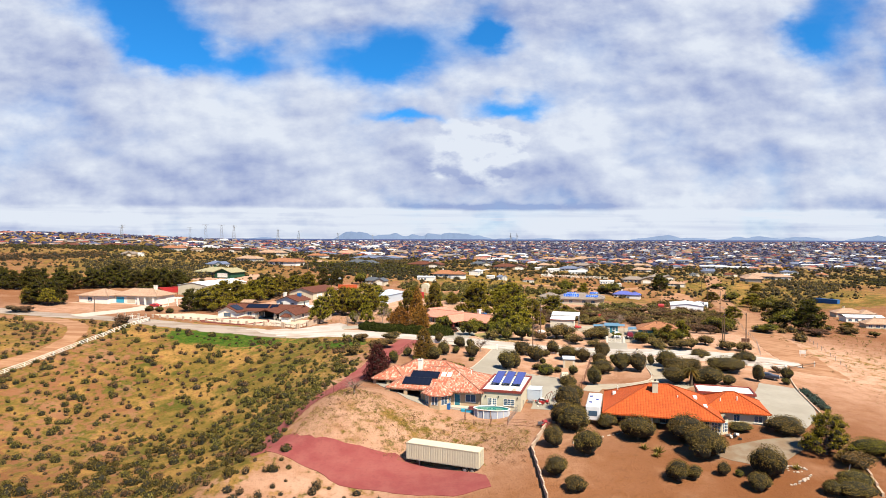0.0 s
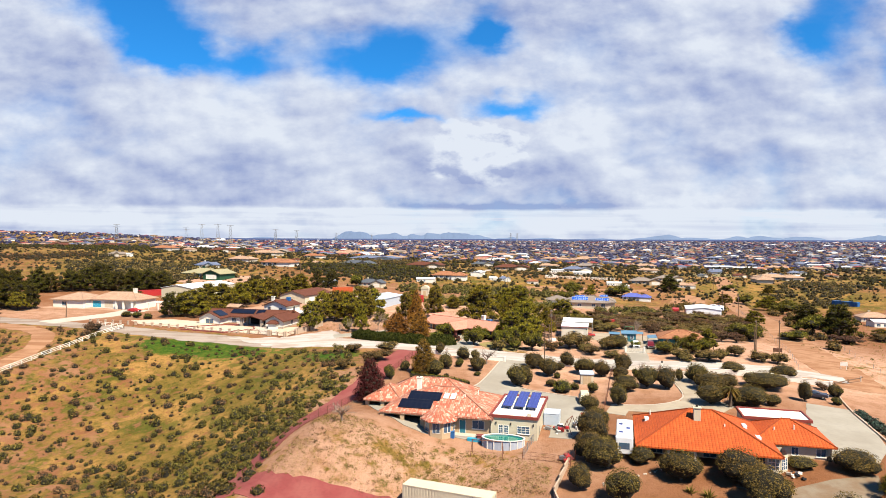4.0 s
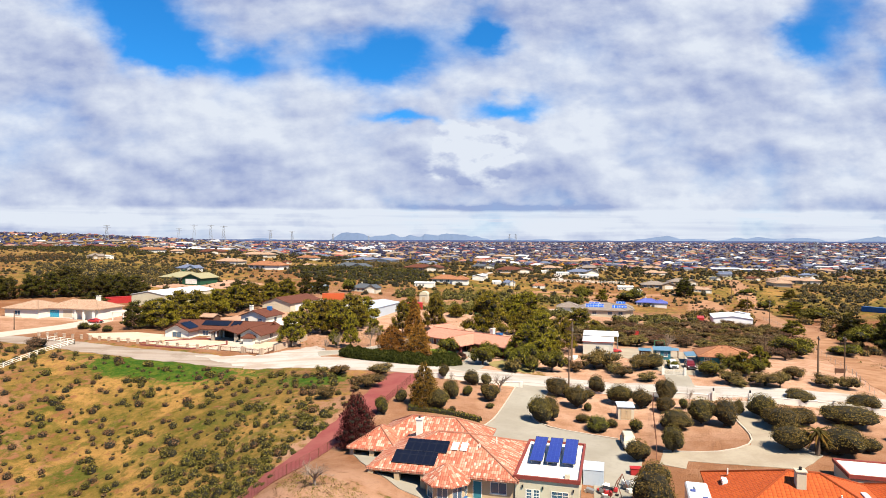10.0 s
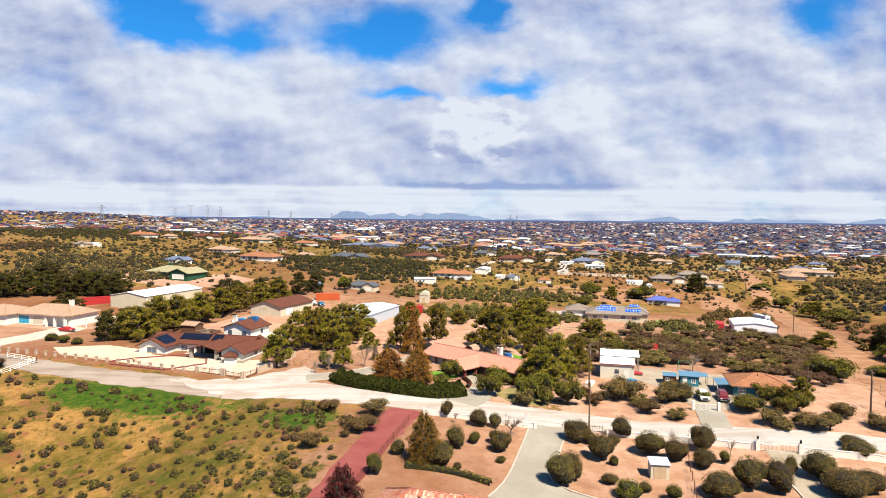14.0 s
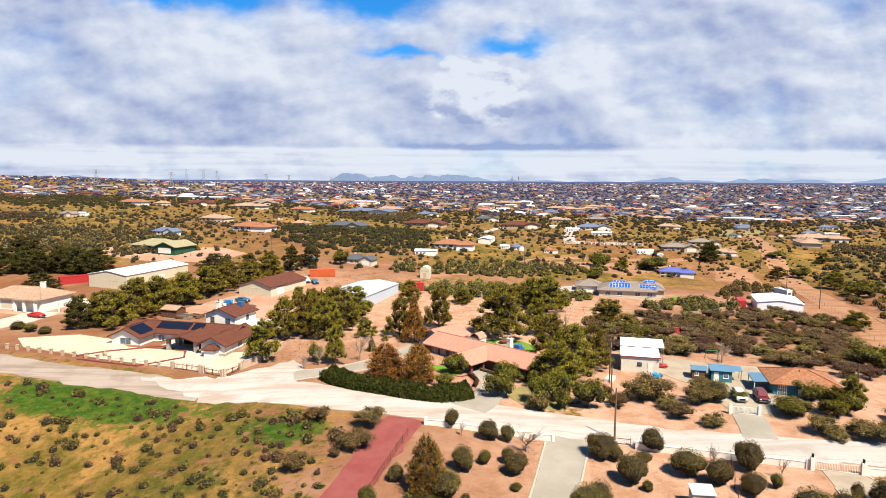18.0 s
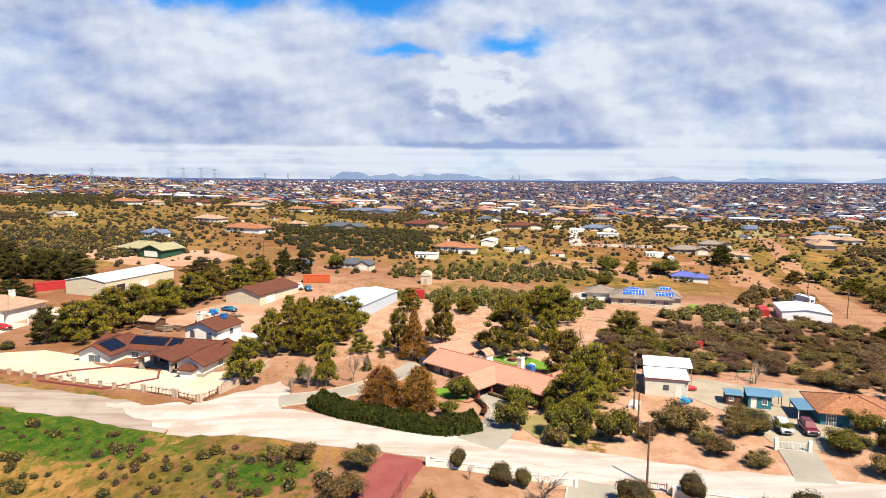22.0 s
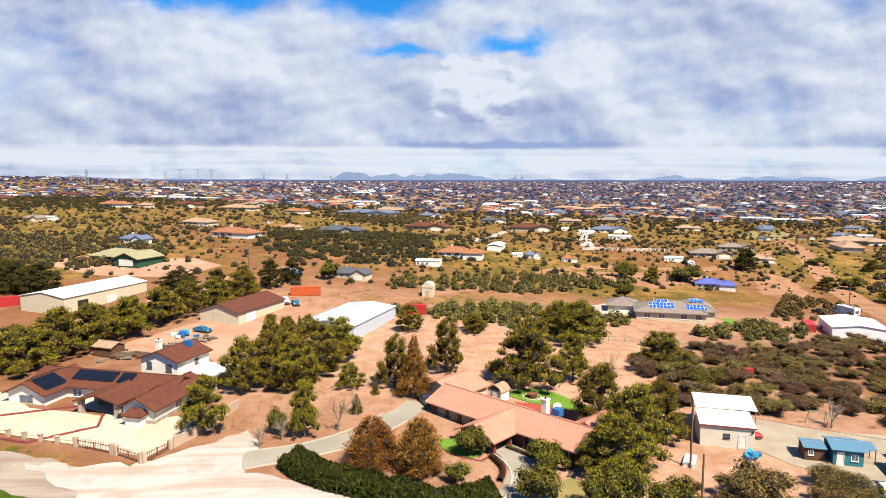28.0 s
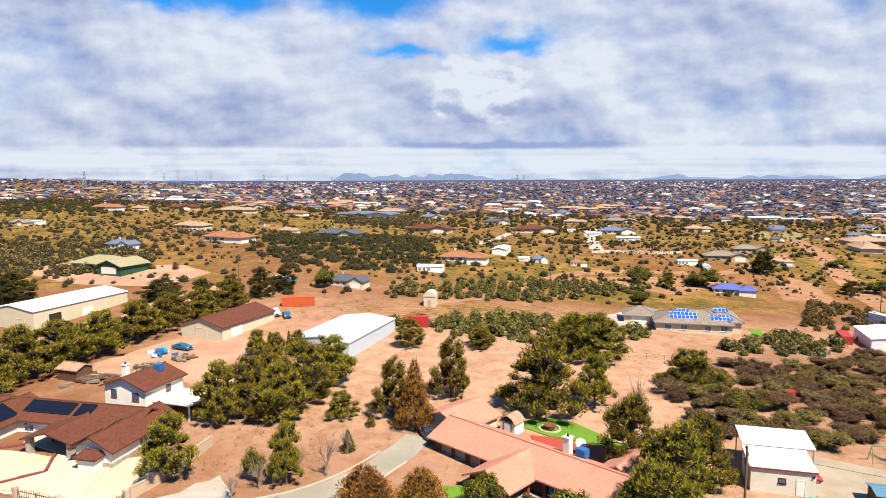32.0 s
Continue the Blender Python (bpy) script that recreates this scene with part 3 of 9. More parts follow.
def add_box(bm, x0, x1, y0, y1, z0, z1, m=None):
    v = [bm.verts.new((x, y, z)) for z in (z0, z1) for x, y in ((x0, y0), (x1, y0), (x1, y1), (x0, y1))]
    if m is not None:
        for q in v:
            q.co = m @ q.co
    for f in ((3, 2, 1, 0), (4, 5, 6, 7), (0, 1, 5, 4), (1, 2, 6, 5), (2, 3, 7, 6), (3, 0, 4, 7)):
        bm.faces.new([v[i] for i in f])
    return v


def box(x0, x1, y0, y1, z0, z1, bevel=0.0):
    bm = bmesh.new()
    add_box(bm, x0, x1, y0, y1, z0, z1)
    if bevel:
        bmesh.ops.bevel(bm, geom=bm.edges[:], offset=bevel, segments=2, affect="EDGES")
    return bm


def add_tube(bm, a, b, ra, rb=None, n=8):
    """A round bar from a to b, capped."""
    a, b, rb = Vector(a), Vector(b), ra if rb is None else rb
    q = (b - a).to_track_quat("Z", "Y")
    rings = []
    for c, r in ((a, ra), (b, rb)):
        rings.append([bm.verts.new(c + q @ Vector((r * math.cos(2 * math.pi * i / n), r * math.sin(2 * math.pi * i / n), 0))) for i in range(n)])
    for i in range(n):
        bm.faces.new((rings[0][i], rings[0][(i + 1) % n], rings[1][(i + 1) % n], rings[1][i]))
    bm.faces.new(rings[0][::-1]), bm.faces.new(rings[1])
    return bm


def tube(a, b, ra, rb=None, n=8):
    return add_tube(bmesh.new(), a, b, ra, rb, n)


def roof_uv(bm):
    """u along the eave, v up the slope, in metres."""
    uv = bm.loops.layers.uv.verify()
    for f in bm.faces:
        f.normal_update()
        nrm = f.normal
        along = Vector((-nrm.y, nrm.x, 0))
        along = along.normalized() if along.length > 1e-4 else Vector((1, 0, 0))
        rise = nrm.cross(along)
        for loop in f.loops:
            loop[uv].uv = (loop.vert.co.dot(along), loop.vert.co.dot(rise))


def slab_from_faces(polys, thick):
    """A closed roof skin from its sloping outlines, with thickness downwards."""
    bm = bmesh.new()
    for poly in polys:
        bm.faces.new([bm.verts.new(p) for p in poly])
    bmesh.ops.remove_doubles(bm, verts=bm.verts[:], dist=0.01)
    bmesh.ops.recalc_face_normals(bm, faces=bm.faces[:])
    if sum(f.normal.z for f in bm.faces) < 0:
        bmesh.ops.reverse_faces(bm, faces=bm.faces[:])
    top = bm.faces[:]
    ret = bmesh.ops.extrude_face_region(bm, geom=top)
    lower = [g for g in ret["geom"] if isinstance(g, bmesh.types.BMVert)]
    for v in lower:
        v.co.z -= thick
    bmesh.ops.recalc_face_normals(bm, faces=bm.faces[:])
    roof_uv(bm)
    return bm


def gable(x0, x1, y0, y1, eave, ridge, along="x"):
    """Two slopes; the ridge runs along x or y."""
    if along == "x":
        m = (y0 + y1) / 2
        a, b, c, d, r, s = (x0, y0, eave), (x1, y0, eave), (x1, y1, eave), (x0, y1, eave), (x0, m, ridge), (x1, m, ridge)
        return [(a, b, s, r), (c, d, r, s)]
    m = (x0 + x1) / 2
    a, b, c, d, r, s = (x0, y0, eave), (x1, y0, eave), (x1, y1, eave), (x0, y1, eave), (m, y0, ridge), (m, y1, ridge)
    return [(a, r, s, d), (b, c, s, r)]


def hip(x0, x1, y0, y1, eave, ridge):
    """Four slopes of one pitch."""
    w, d = x1 - x0, y1 - y0
    k = min(w, d) / 2
    if w >= d:
        r, s = (x0 + k, (y0 + y1) / 2, ridge), (x1 - k, (y0 + y1) / 2, ridge)
        if w - d < 0.05:
            s = r
    else:
        r, s = ((x0 + x1) / 2, y0 + k, ridge), ((x0 + x1) / 2, y1 - k, ridge)
    a, b, c, e = (x0, y0, eave), (x1, y0, eave), (x1, y1, eave), (x0, y1, eave)
    if w >= d:
        polys = [(a, b, s, r), (b, c, s), (c, e, r, s), (e, a, r)] if r != s else [(a, b, r), (b, c, r), (c, e, r), (e, a, r)]
    else:
        polys = [(a, b, r), (b, c, s, r), (c, e, s), (e, a, r, s)]
    return polys


def walls(x0, x1, y0, y1, z1, z0=-0.6, gable_to=None, along="x"):
    """A wall shell, 0.2 m thick, with gable ends where the roof has them."""
    bm = bmesh.new()
    t = 0.2
    add_box(bm, x0, x1, y0, y0 + t, z0, z1), add_box(bm, x0, x1, y1 - t, y1, z0, z1)
    add_box(bm, x0, x0 + t, y0 + t, y1 - t, z0, z1), add_box(bm, x1 - t, x1, y0 + t, y1 - t, z0, z1)
    if gable_to:
        if along == "x":
            m = (y0 + y1) / 2
            ends = [[(x, y0, z1), (x, y1, z1), (x, m, gable_to)] for x in (x0, x1 - t)]
            off = Vector((t, 0, 0))
        else:
            m = (x0 + x1) / 2
            ends = [[(x0, y, z1), (x1, y, z1), (m, y, gable_to)] for y in (y0, y1 - t)]
            off = Vector((0, t, 0))
        for tri in ends:
            a = [bm.verts.new(p) for p in tri]
            b = [bm.verts.new(Vector(p) + off) for p in tri]
            bm.faces.new(a), bm.faces.new(b[::-1])
            for i in range(3):
                bm.faces.new((a[i], b[i], b[(i + 1) % 3], a[(i + 1) % 3]))
    bmesh.ops.recalc_face_normals(bm, faces=bm.faces[:])
    return bm


SIDES = {"s": (0, -1), "n": (0, 1), "e": (1, 0), "w": (-1, 0)}


def on_wall(side, rect, at, z):
    """The frame of a wall: local x along it, y outwards."""
    x0, x1, y0, y1 = rect
    if side == "s":
        return pose(at, y0, z, 0, 0, 180)
    if side == "n":
        return pose(at, y1, z)
    if side == "e":
        return pose(x1, at, z, 0, 0, -90)
    return pose(x0, at, z, 0, 0, 90)


def window(parent, side, rect, at, z, wide, tall, frame_mat="white", bars=(2, 1), name="window"):
    """A framed window set on a wall: frame, glazing bars, pane and sill."""
    m = on_wall(side, rect, at, z)
    e = new(name)
    e.parent, e.matrix_local = parent, m
    bm = bmesh.new()
    f = 0.07
    add_box(bm, -wide / 2 - f, wide / 2 + f, -0.05, 0.05, -f, 0), add_box(bm, -wide / 2 - f, wide / 2 + f, -0.05, 0.05, tall, tall + f)
    add_box(bm, -wide / 2 - f, -wide / 2, -0.05, 0.05, 0, tall), add_box(bm, wide / 2, wide / 2 + f, -0.05, 0.05, 0, tall)
    for i in range(1, bars[0]):
        x = -wide / 2 + wide * i / bars[0]
        add_box(bm, x - 0.025, x + 0.025, -0.04, 0.04, 0, tall)
    for i in range(1, bars[1]):
        q = tall * i / bars[1]
        add_box(bm, -wide / 2, wide / 2, -0.038, 0.038, q - 0.025, q + 0.025)
    part("window_frame", bm, frame_mat, e)
    part("pane", box(-wide / 2, wide / 2, -0.02, 0.02, 0, tall), "glass", e)
    part("sill", box(-wide / 2 - 0.12, wide / 2 + 0.12, -0.02, 0.12, -f - 0.06, -f), frame_mat, e)
    return e


def door(parent, side, rect, at, wide=0.95, tall=2.05, mat="brown_wood", frame_mat="white", z=0.0, panels=2, name="door"):
    m = on_wall(side, rect, at, z)
    e = new(name)
    e.parent, e.matrix_local = parent, m
    bm = bmesh.new()
    add_box(bm, -wide / 2 - 0.08, -wide / 2, -0.05, 0.06, 0, tall + 0.08), add_box(bm, wide / 2, wide / 2 + 0.08, -0.05, 0.06, 0, tall + 0.08), add_box(bm, -wide / 2, wide / 2, -0.05, 0.06, tall, tall + 0.08)
    part("door_frame", bm, frame_mat, e)
    leaf = bmesh.new()
    add_box(leaf, -wide / 2, wide / 2, -0.03, 0.02, 0, tall)
    for i in range(panels):
        z0 = 0.15 + i * (tall - 0.2) / panels
        add_box(leaf, -wide / 2 + 0.12, wide / 2 - 0.12, 0.02, 0.035, z0, z0 + (tall - 0.2) / panels - 0.12)
    part("leaf", leaf, mat, e)
    part("handle", tube((wide / 2 - 0.12, 0.03, 1.0), (wide / 2 - 0.12, 0.09, 1.0), 0.03, 0.03, 6), "steel", e)
    return e


def garage(parent, side, rect, at, wide=4.8, tall=2.2, mat="white", z=0.0):
    """A sectional garage door."""
    e = new("garage_door")
    e.parent, e.matrix_local = parent, on_wall(side, rect, at, z)
    bm = bmesh.new()
    for i in range(4):
        add_box(bm, -wide / 2, wide / 2, -0.02, 0.03, i * tall / 4 + 0.01, (i + 1) * tall / 4 - 0.015)
    part("leaf", bm, mat, e)
    bm = bmesh.new()
    add_box(bm, -wide / 2 - 0.1, -wide / 2, -0.03, 0.06, 0, tall + 0.1), add_box(bm, wide / 2, wide / 2 + 0.1, -0.03, 0.06, 0, tall + 0.1), add_box(bm, -wide / 2, wide / 2, -0.03, 0.06, tall, tall + 0.1)
    part("door_frame", bm, "white", e)
    return e


def slope_panel(parent, name, corner, along, rise, wide, tall, mat, lift=0.10, frame_mat="steel", label=""):
    """A flat panel on a slope: corner, unit vectors along and up the slope, size."""
    along, rise = Vector(along).normalized(), Vector(rise).normalized()
    nrm = along.cross(rise).normalized()
    m = Matrix.Identity(4)
    for i, v in enumerate((along, rise, nrm)):
        m[0][i], m[1][i], m[2][i] = v
    m.translation = Vector(corner) + nrm * lift
    bm = bmesh.new()
    add_box(bm, 0, wide, 0, tall, -0.025, 0.02)
    uv = bm.loops.layers.uv.verify()
    for f in bm.faces:
        for loop in f.loops:
            loop[uv].uv = (loop.vert.co.x + 0.0, loop.vert.co.y + 0.0)
    ob = part(name, bm, mat, parent, label)
    ob.matrix_local = m
    bm = bmesh.new()
    t = 0.04
    add_box(bm, -t, 0, -t, tall + t, -0.05, 0.025), add_box(bm, wide, wide + t, -t, tall + t, -0.05, 0.025), add_box(bm, 0, wide, -t, 0, -0.05, 0.025), add_box(bm, 0, wide, tall, tall + t, -0.05, 0.025)
    part("frame", bm, frame_mat, ob)
    return ob


# ---- the ground: one sheet to the horizon ----
def spaced(stops):
    out = [stops[0][0]]
    for (a, step_a), (b, step_b) in zip(stops, stops[1:]):
        n = max(1, int(round((b - a) / ((step_a + step_b) / 2))))
        q = np.linspace(0, 1, n + 1)[1:]
        if abs(step_a - step_b) < 1e-6:
            out += list(a + (b - a) * q)
        else:
            r = step_b / step_a
            out += list(a + (b - a) * (r ** q - 1) / (r - 1))
    return np.array(out)


def inside(poly, x, y):
    """Which points lie in a closed outline."""
    x, y = np.asarray(x, float), np.asarray(y, float)
    hit = np.zeros(np.shape(x), bool)
    for (x0, y0), (x1, y1) in zip(poly, poly[1:] + poly[:1]):
        cross = ((y0 > y) != (y1 > y)) & (x < (x1 - x0) * (y - y0) / ((y1 - y0) or 1e-9) + x0)
        hit ^= cross
    return hit


def bump2(x, y, cx, cy, rx, ry, turn=0.0):
    c, s = math.cos(radians(turn)), math.sin(radians(turn))
    u, v = (x - cx) * c + (y - cy) * s, -(x - cx) * s + (y - cy) * c
    return np.exp(-((u / rx) ** 2) - (v / ry) ** 2)


xs = spaced([(-4600, 500), (-600, 40), (-150, 2.0), (-105, 1.3), (100, 1.3), (150, 2.0), (600, 40), (4600, 500)])
ys = spaced([(-900, 300), (40, 6), (82, 1.3), (215, 1.3), (330, 2.0), (520, 8), (1200, 40), (4750, 400)])
gx, gy = np.meshgrid(xs, ys)
gh = ground_z(gx, gy)
small = np.array([[noise.noise((a * 0.35, b * 0.35, 0.0)) for a, b in zip(ra, rb)] for ra, rb in zip(gx, gy)]) * 0.10
hillside = bump2(gx, gy, -62, 140, 46, 48) * smooth(-12, -24, gx - (gy - 150) * 0.15)
bank = bump2(gx, gy, 0, 106, 24, 10)
gh = gh + small * (0.2 + 2.0 * hillside + 1.6 * bank) * (np.abs(gx) < 400)
nx, ny = len(xs), len(ys)
verts = np.stack([gx.ravel(), gy.ravel(), gh.ravel()], 1)
ii = np.arange((ny - 1) * (nx - 1))
r0 = (ii // (nx - 1)) * nx + ii % (nx - 1)
faces = np.stack([r0, r0 + 1, r0 + nx + 1, r0 + nx], 1)
mesh = bpy.data.meshes.new("ground")
mesh.from_pydata(verts.tolist(), [], faces.tolist())
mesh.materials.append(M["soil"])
cover = np.zeros((len(verts), 4))
vx, vy = verts[:, 0], verts[:, 1]
# green of the open hillside, of the plots behind, and of the far slopes
west = smooth(-10, -20, vx - 0.18 * (vy - 150)) * smooth(205, 190, vy + 0.28 * (vx + 40)) * smooth(-700, -400, vx)
cover[:, 0] = west * (0.60 + 0.10 * np.sin(vx * 0.07 + vy * 0.03)) * smooth(70, 100, vy + 0.1 * vx)
cover[:, 0] = np.maximum(cover[:, 0], (0.56 + 0.14 * np.sin(vx * 0.031 + vy * 0.017)) * smooth(300, 345, vy))
cover[:, 0] = np.maximum(cover[:, 0], 0.58 * smooth(430, 520, vy))
cover[:, 0] = np.maximum(cover[:, 0], 0.30 * bump2(vx, vy, 75, 235, 45, 40) + 0.55 * bump2(vx, vy, 20, 305, 60, 24))
cover[:, 0] = np.maximum(cover[:, 0], 0.40 * bump2(vx, vy, 112, 185, 14, 30) + 0.5 * bump2(vx, vy, 25, 184, 7, 10))
cover[:, 0] = np.maximum(cover[:, 0], 0.46 * bump2(vx, vy, 0, 108, 26, 11) + 0.36 * bump2(vx, vy, -16, 90, 20, 7) + 0.40 * bump2(vx, vy, 125, 165, 26, 50))
cover[:, 1] = np.clip(1.1 * bump2(vx, vy, -57, 187, 22, 6.5, -16) + 0.9 * bump2(vx, vy, -22, 172, 9, 6, -20) + 0.5 * bump2(vx, vy, -68, 190, 10, 5), 0, 1) * smooth(195, 190.5, vy + 0.29 * (vx + 50))
cover[:, 2] = np.clip(bump2(vx, vy, 0, 110, 30, 13) * 0.8 + bump2(vx, vy, -14, 92, 18, 8) * 0.8 + bump2(vx, vy, -20, 140, 9, 16, -20) * 0.6 + bump2(vx, vy, 115, 160, 34, 60) * 0.85 + bump2(vx, vy, -130, 236, 30, 18) * 0.8 + bump2(vx, vy, 56, 179, 52, 15, -14) * 1.0 + bump2(vx, vy, 18, 244, 46, 34) * 0.75 + bump2(vx, vy, -30, 290, 60, 40) * 0.5 + bump2(vx, vy, 90, 290, 60, 26) * 0.7 + bump2(vx, vy, 45, 158, 45, 22) * 0.9 + bump2(vx, vy, 25, 248, 34, 34) * 0.9 + bump2(vx, vy, -30, 240, 26, 40) * 0.5 + bump2(vx, vy, 70, 190, 45, 30) * 0.8, 0, 1)
# distance haze put into the ground colour as blue grey over the valley floor
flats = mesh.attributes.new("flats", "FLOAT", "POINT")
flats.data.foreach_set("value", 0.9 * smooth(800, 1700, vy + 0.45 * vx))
attr = mesh.color_attributes.new("cover", "FLOAT_COLOR", "POINT")
attr.data.foreach_set("color", cover.ravel())
for p in mesh.polygons:
    p.use_smooth = True
tagged(new("ground", mesh), "sandy desert ground with patches of grass reaching the horizon", "ground", kind="structure")


def drape(name, outline, mat, lift=0.05, step=1.6, label="", category="", kind="structure", uneven=None):
    """A surface laid over the ground within an outline; uneven: how far the edge of loose ground wanders."""
    if uneven is None:
        uneven = 0.5 if mat in ("road_pale", "road_tan", "dirt_road", "gravel_red", "yard_dirt") else 0.12
    pts = []
    for a, b in zip(outline, outline[1:] + outline[:1]):
        a, b = Vector(a), Vector(b)
        n = max(1, int((b - a).length / step))
        pts += [a.lerp(b, i / n) for i in range(n)]
    pts = [q + Vector((noise.noise((q.x * 0.45, q.y * 0.45, 3.0)), noise.noise((q.x * 0.45, q.y * 0.45, 8.0)))) * 1.6 * uneven for q in pts]
    edge = [(i, (i + 1) % len(pts)) for i in range(len(pts))]
    lo, hi = np.min(pts, axis=0), np.max(pts, axis=0)
    gxx, gyy = np.meshgrid(np.arange(lo[0], hi[0], step), np.arange(lo[1], hi[1], step))
    ok = inside([tuple(p) for p in pts], gxx, gyy)
    pts = pts + [Vector((a, b)) for a, b in zip(gxx[ok], gyy[ok])]
    v, e, f, *_ = geometry.delaunay_2d_cdt(pts, edge, [list(range(len(edge)))], 1, 0.01)
    xy = np.array([(p.x, p.y) for p in v])
    z = ground_z(xy[:, 0], xy[:, 1]) + lift
    flat_f = [tuple(t) for t in f]
    ob = data_part(name, np.column_stack([xy, z]).tolist(), flat_f, mat)
    bm = bmesh.new()
    bm.from_mesh(ob.data)
    bmesh.ops.recalc_face_normals(bm, faces=bm.faces[:])
    if sum(q.normal.z for q in bm.faces) < 0:
        bmesh.ops.reverse_faces(bm, faces=bm.faces[:])
    rim = [q for q in bm.edges if q.is_boundary]
    ret = bmesh.ops.extrude_edge_only(bm, edges=rim)
    for q in ret["geom"]:
        if isinstance(q, bmesh.types.BMVert):
            q.co.z -= lift + 0.35
    bm.to_mesh(ob.data)
    bm.free()
    for p in ob.data.polygons:
        p.use_smooth = False
    return tagged(ob, label, category, kind=kind)


def curve_points(pts, step=2.0):
    """Points along a smooth line through pts."""
    p = [Vector(q) for q in pts]
    p = [p[0] * 2 - p[1]] + p + [p[-1] * 2 - p[-2]]
    out = []
    for a, b, c, d in zip(p, p[1:], p[2:], p[3:]):
        n = max(2, int((c - b).length / step))
        for i in range(n):
            t = i / n
            out.append(0.5 * (2 * b + (c - a) * t + (2 * a - 5 * b + 4 * c - d) * t * t + (3 * b - a - 3 * c + d) * t ** 3))
    return out + [p[-2]]


def lane(name, pts, wide, mat, lift=0.05, label="", category="road", kind="structure"):
    """A road or path of even width along a smooth line; wide may be a pair, from start to end."""
    line = curve_points(pts)
    w0, w1 = wide if isinstance(wide, tuple) else (wide, wide)
    left, right = [], []
    for i, q in enumerate(line):
        d = (line[min(i + 1, len(line) - 1)] - line[max(i - 1, 0)]).normalized()
        h = (w0 + (w1 - w0) * i / (len(line) - 1)) / 2
        h *= 1 + 0.05 * math.sin(i * 1.7) + 0.04 * math.sin(i * 0.6)
        left.append(q + Vector((-d.y, d.x)) * h), right.append(q - Vector((-d.y, d.x)) * h)
    return drape(name, [tuple(q) for q in left + right[::-1]], mat, lift, 1.6, label, category, kind)


# ---- roads, drives and yards ----
lane("road", [(-170, 236), (-120, 217), (-84, 203), (-60, 197), (-40, 190.5)], 7.5, "road_tan", 0.06, "worn tan asphalt road along the open hillside")
lane("road_east", [(12, 177.8), (22, 175.6), (45, 169.5), (66, 164.5), (88, 161), (97, 158)], (5.0, 6.0), "road_grey", 0.13, "pale worn asphalt road past the gates")
drape("road_fan", [(-57, 197.6), (-52, 197.4), (-46, 197.2), (-38, 197.6), (-31, 203.5), (-27.5, 207), (-24, 203), (-26, 197), (-24, 194), (-25, 184), (-34, 186.4), (-41, 188.2), (-45, 190.6), (-51, 194.4)], "road_pale", 0.105, 1.6, "pale dust spread over the asphalt where the dirt road begins", "road", uneven=1.3)
lane("dirt_road", [(-40, 191.5), (-28, 189.5), (-10, 183), (6, 178.6), (22, 175.6), (45, 169.5), (66, 164.5), (88, 161)], (11, 7.5), "road_pale", 0.09, "bright pale graded dirt road past the front gates")
lane("dirt_lane", [(97, 150), (101, 166), (110, 195), (121, 226), (141, 277), (168, 345), (205, 440), (255, 560)], (13, 11), "dirt_road", 0.06, "wide sandy dirt road with wheel tracks")
lane("red_drive", [(-3, 175), (-6, 166), (-10, 152), (-14.7, 138), (-19.4, 126), (-23.6, 117), (-26.8, 109), (-25, 103)], (6.2, 4.8), "gravel_red", 0.07, "red gravel driveway down the slope beside a fence", "driveway")
drape("red_yard", [(-29, 111), (-24, 108.5), (-17.3, 104), (-9.6, 101.6), (-4.1, 101.4), (1.4, 98.4), (7, 95.4), (9.9, 93), (10.5, 89.4), (4.6, 87.8), (-3.6, 90.6), (-10.3, 92.6), (-18, 97.9), (-24.7, 102.6), (-29, 106)], "gravel_red", 0.09, 1.6, "red gravel yard where the trailer stands", "yard")
drape("concrete_drive", [(20.4, 175), (27.6, 173), (25.4, 168.5), (21.5, 158), (18.5, 150.5), (21, 146), (31, 140.6), (33, 136), (29, 124), (24, 116), (20.5, 117), (24.6, 131), (16, 134.5), (8, 139), (9.2, 143), (12, 148), (15.2, 157)], "concrete", 0.07, 1.6, "pale concrete driveway sweeping round to the tiled house", "driveway")
drape("driveway", [(56.5, 160.5), (61.5, 158.5), (62, 152), (58.5, 145.5), (56, 138), (57.5, 131), (52, 126.5), (44, 129), (38, 131), (36.5, 128), (33.5, 130), (36, 135), (44, 134), (50, 136.5), (52.5, 141), (53.6, 147), (55, 153)], "gravel_grey", 0.07, 1.6, "grey gravel driveway curving in from the white gate", "driveway")
drape("parking_yard", [(59.5, 105), (64, 103), (71.5, 110.5), (82.5, 132.5), (74, 135.5), (68, 126), (62.5, 117)], "concrete", 0.07, 1.6, "wide concrete yard beside the orange tiled house", "yard")
drape("gravel_apron", [(42, 99), (47, 97), (56, 100), (63, 101), (60, 96), (52, 90), (47, 93)], "gravel_dim", 0.06, 1.6, "thin grey gravel in front of the bay window", "yard")
drape("cream_yard", [(-82, 226), (-94, 222), (-88, 214.2), (-80, 211.6), (-73, 209.6), (-68, 207.5), (-52, 203), (-39.3, 199), (-35.5, 206.5), (-39, 213), (-47, 211), (-56, 214), (-66, 216), (-72, 222)], "gravel_cream", 0.06, 1.6, "raked cream gravel front yard", "yard")
drape("front_drive", [(-47.4, 202.6), (-42, 200.6), (-46, 213.5), (-51.5, 218), (-58.5, 220.5), (-59.5, 217.5), (-52.5, 214)], "pave_cream", 0.11, 1.6, "pale paved drive up to the covered entrance", "driveway")
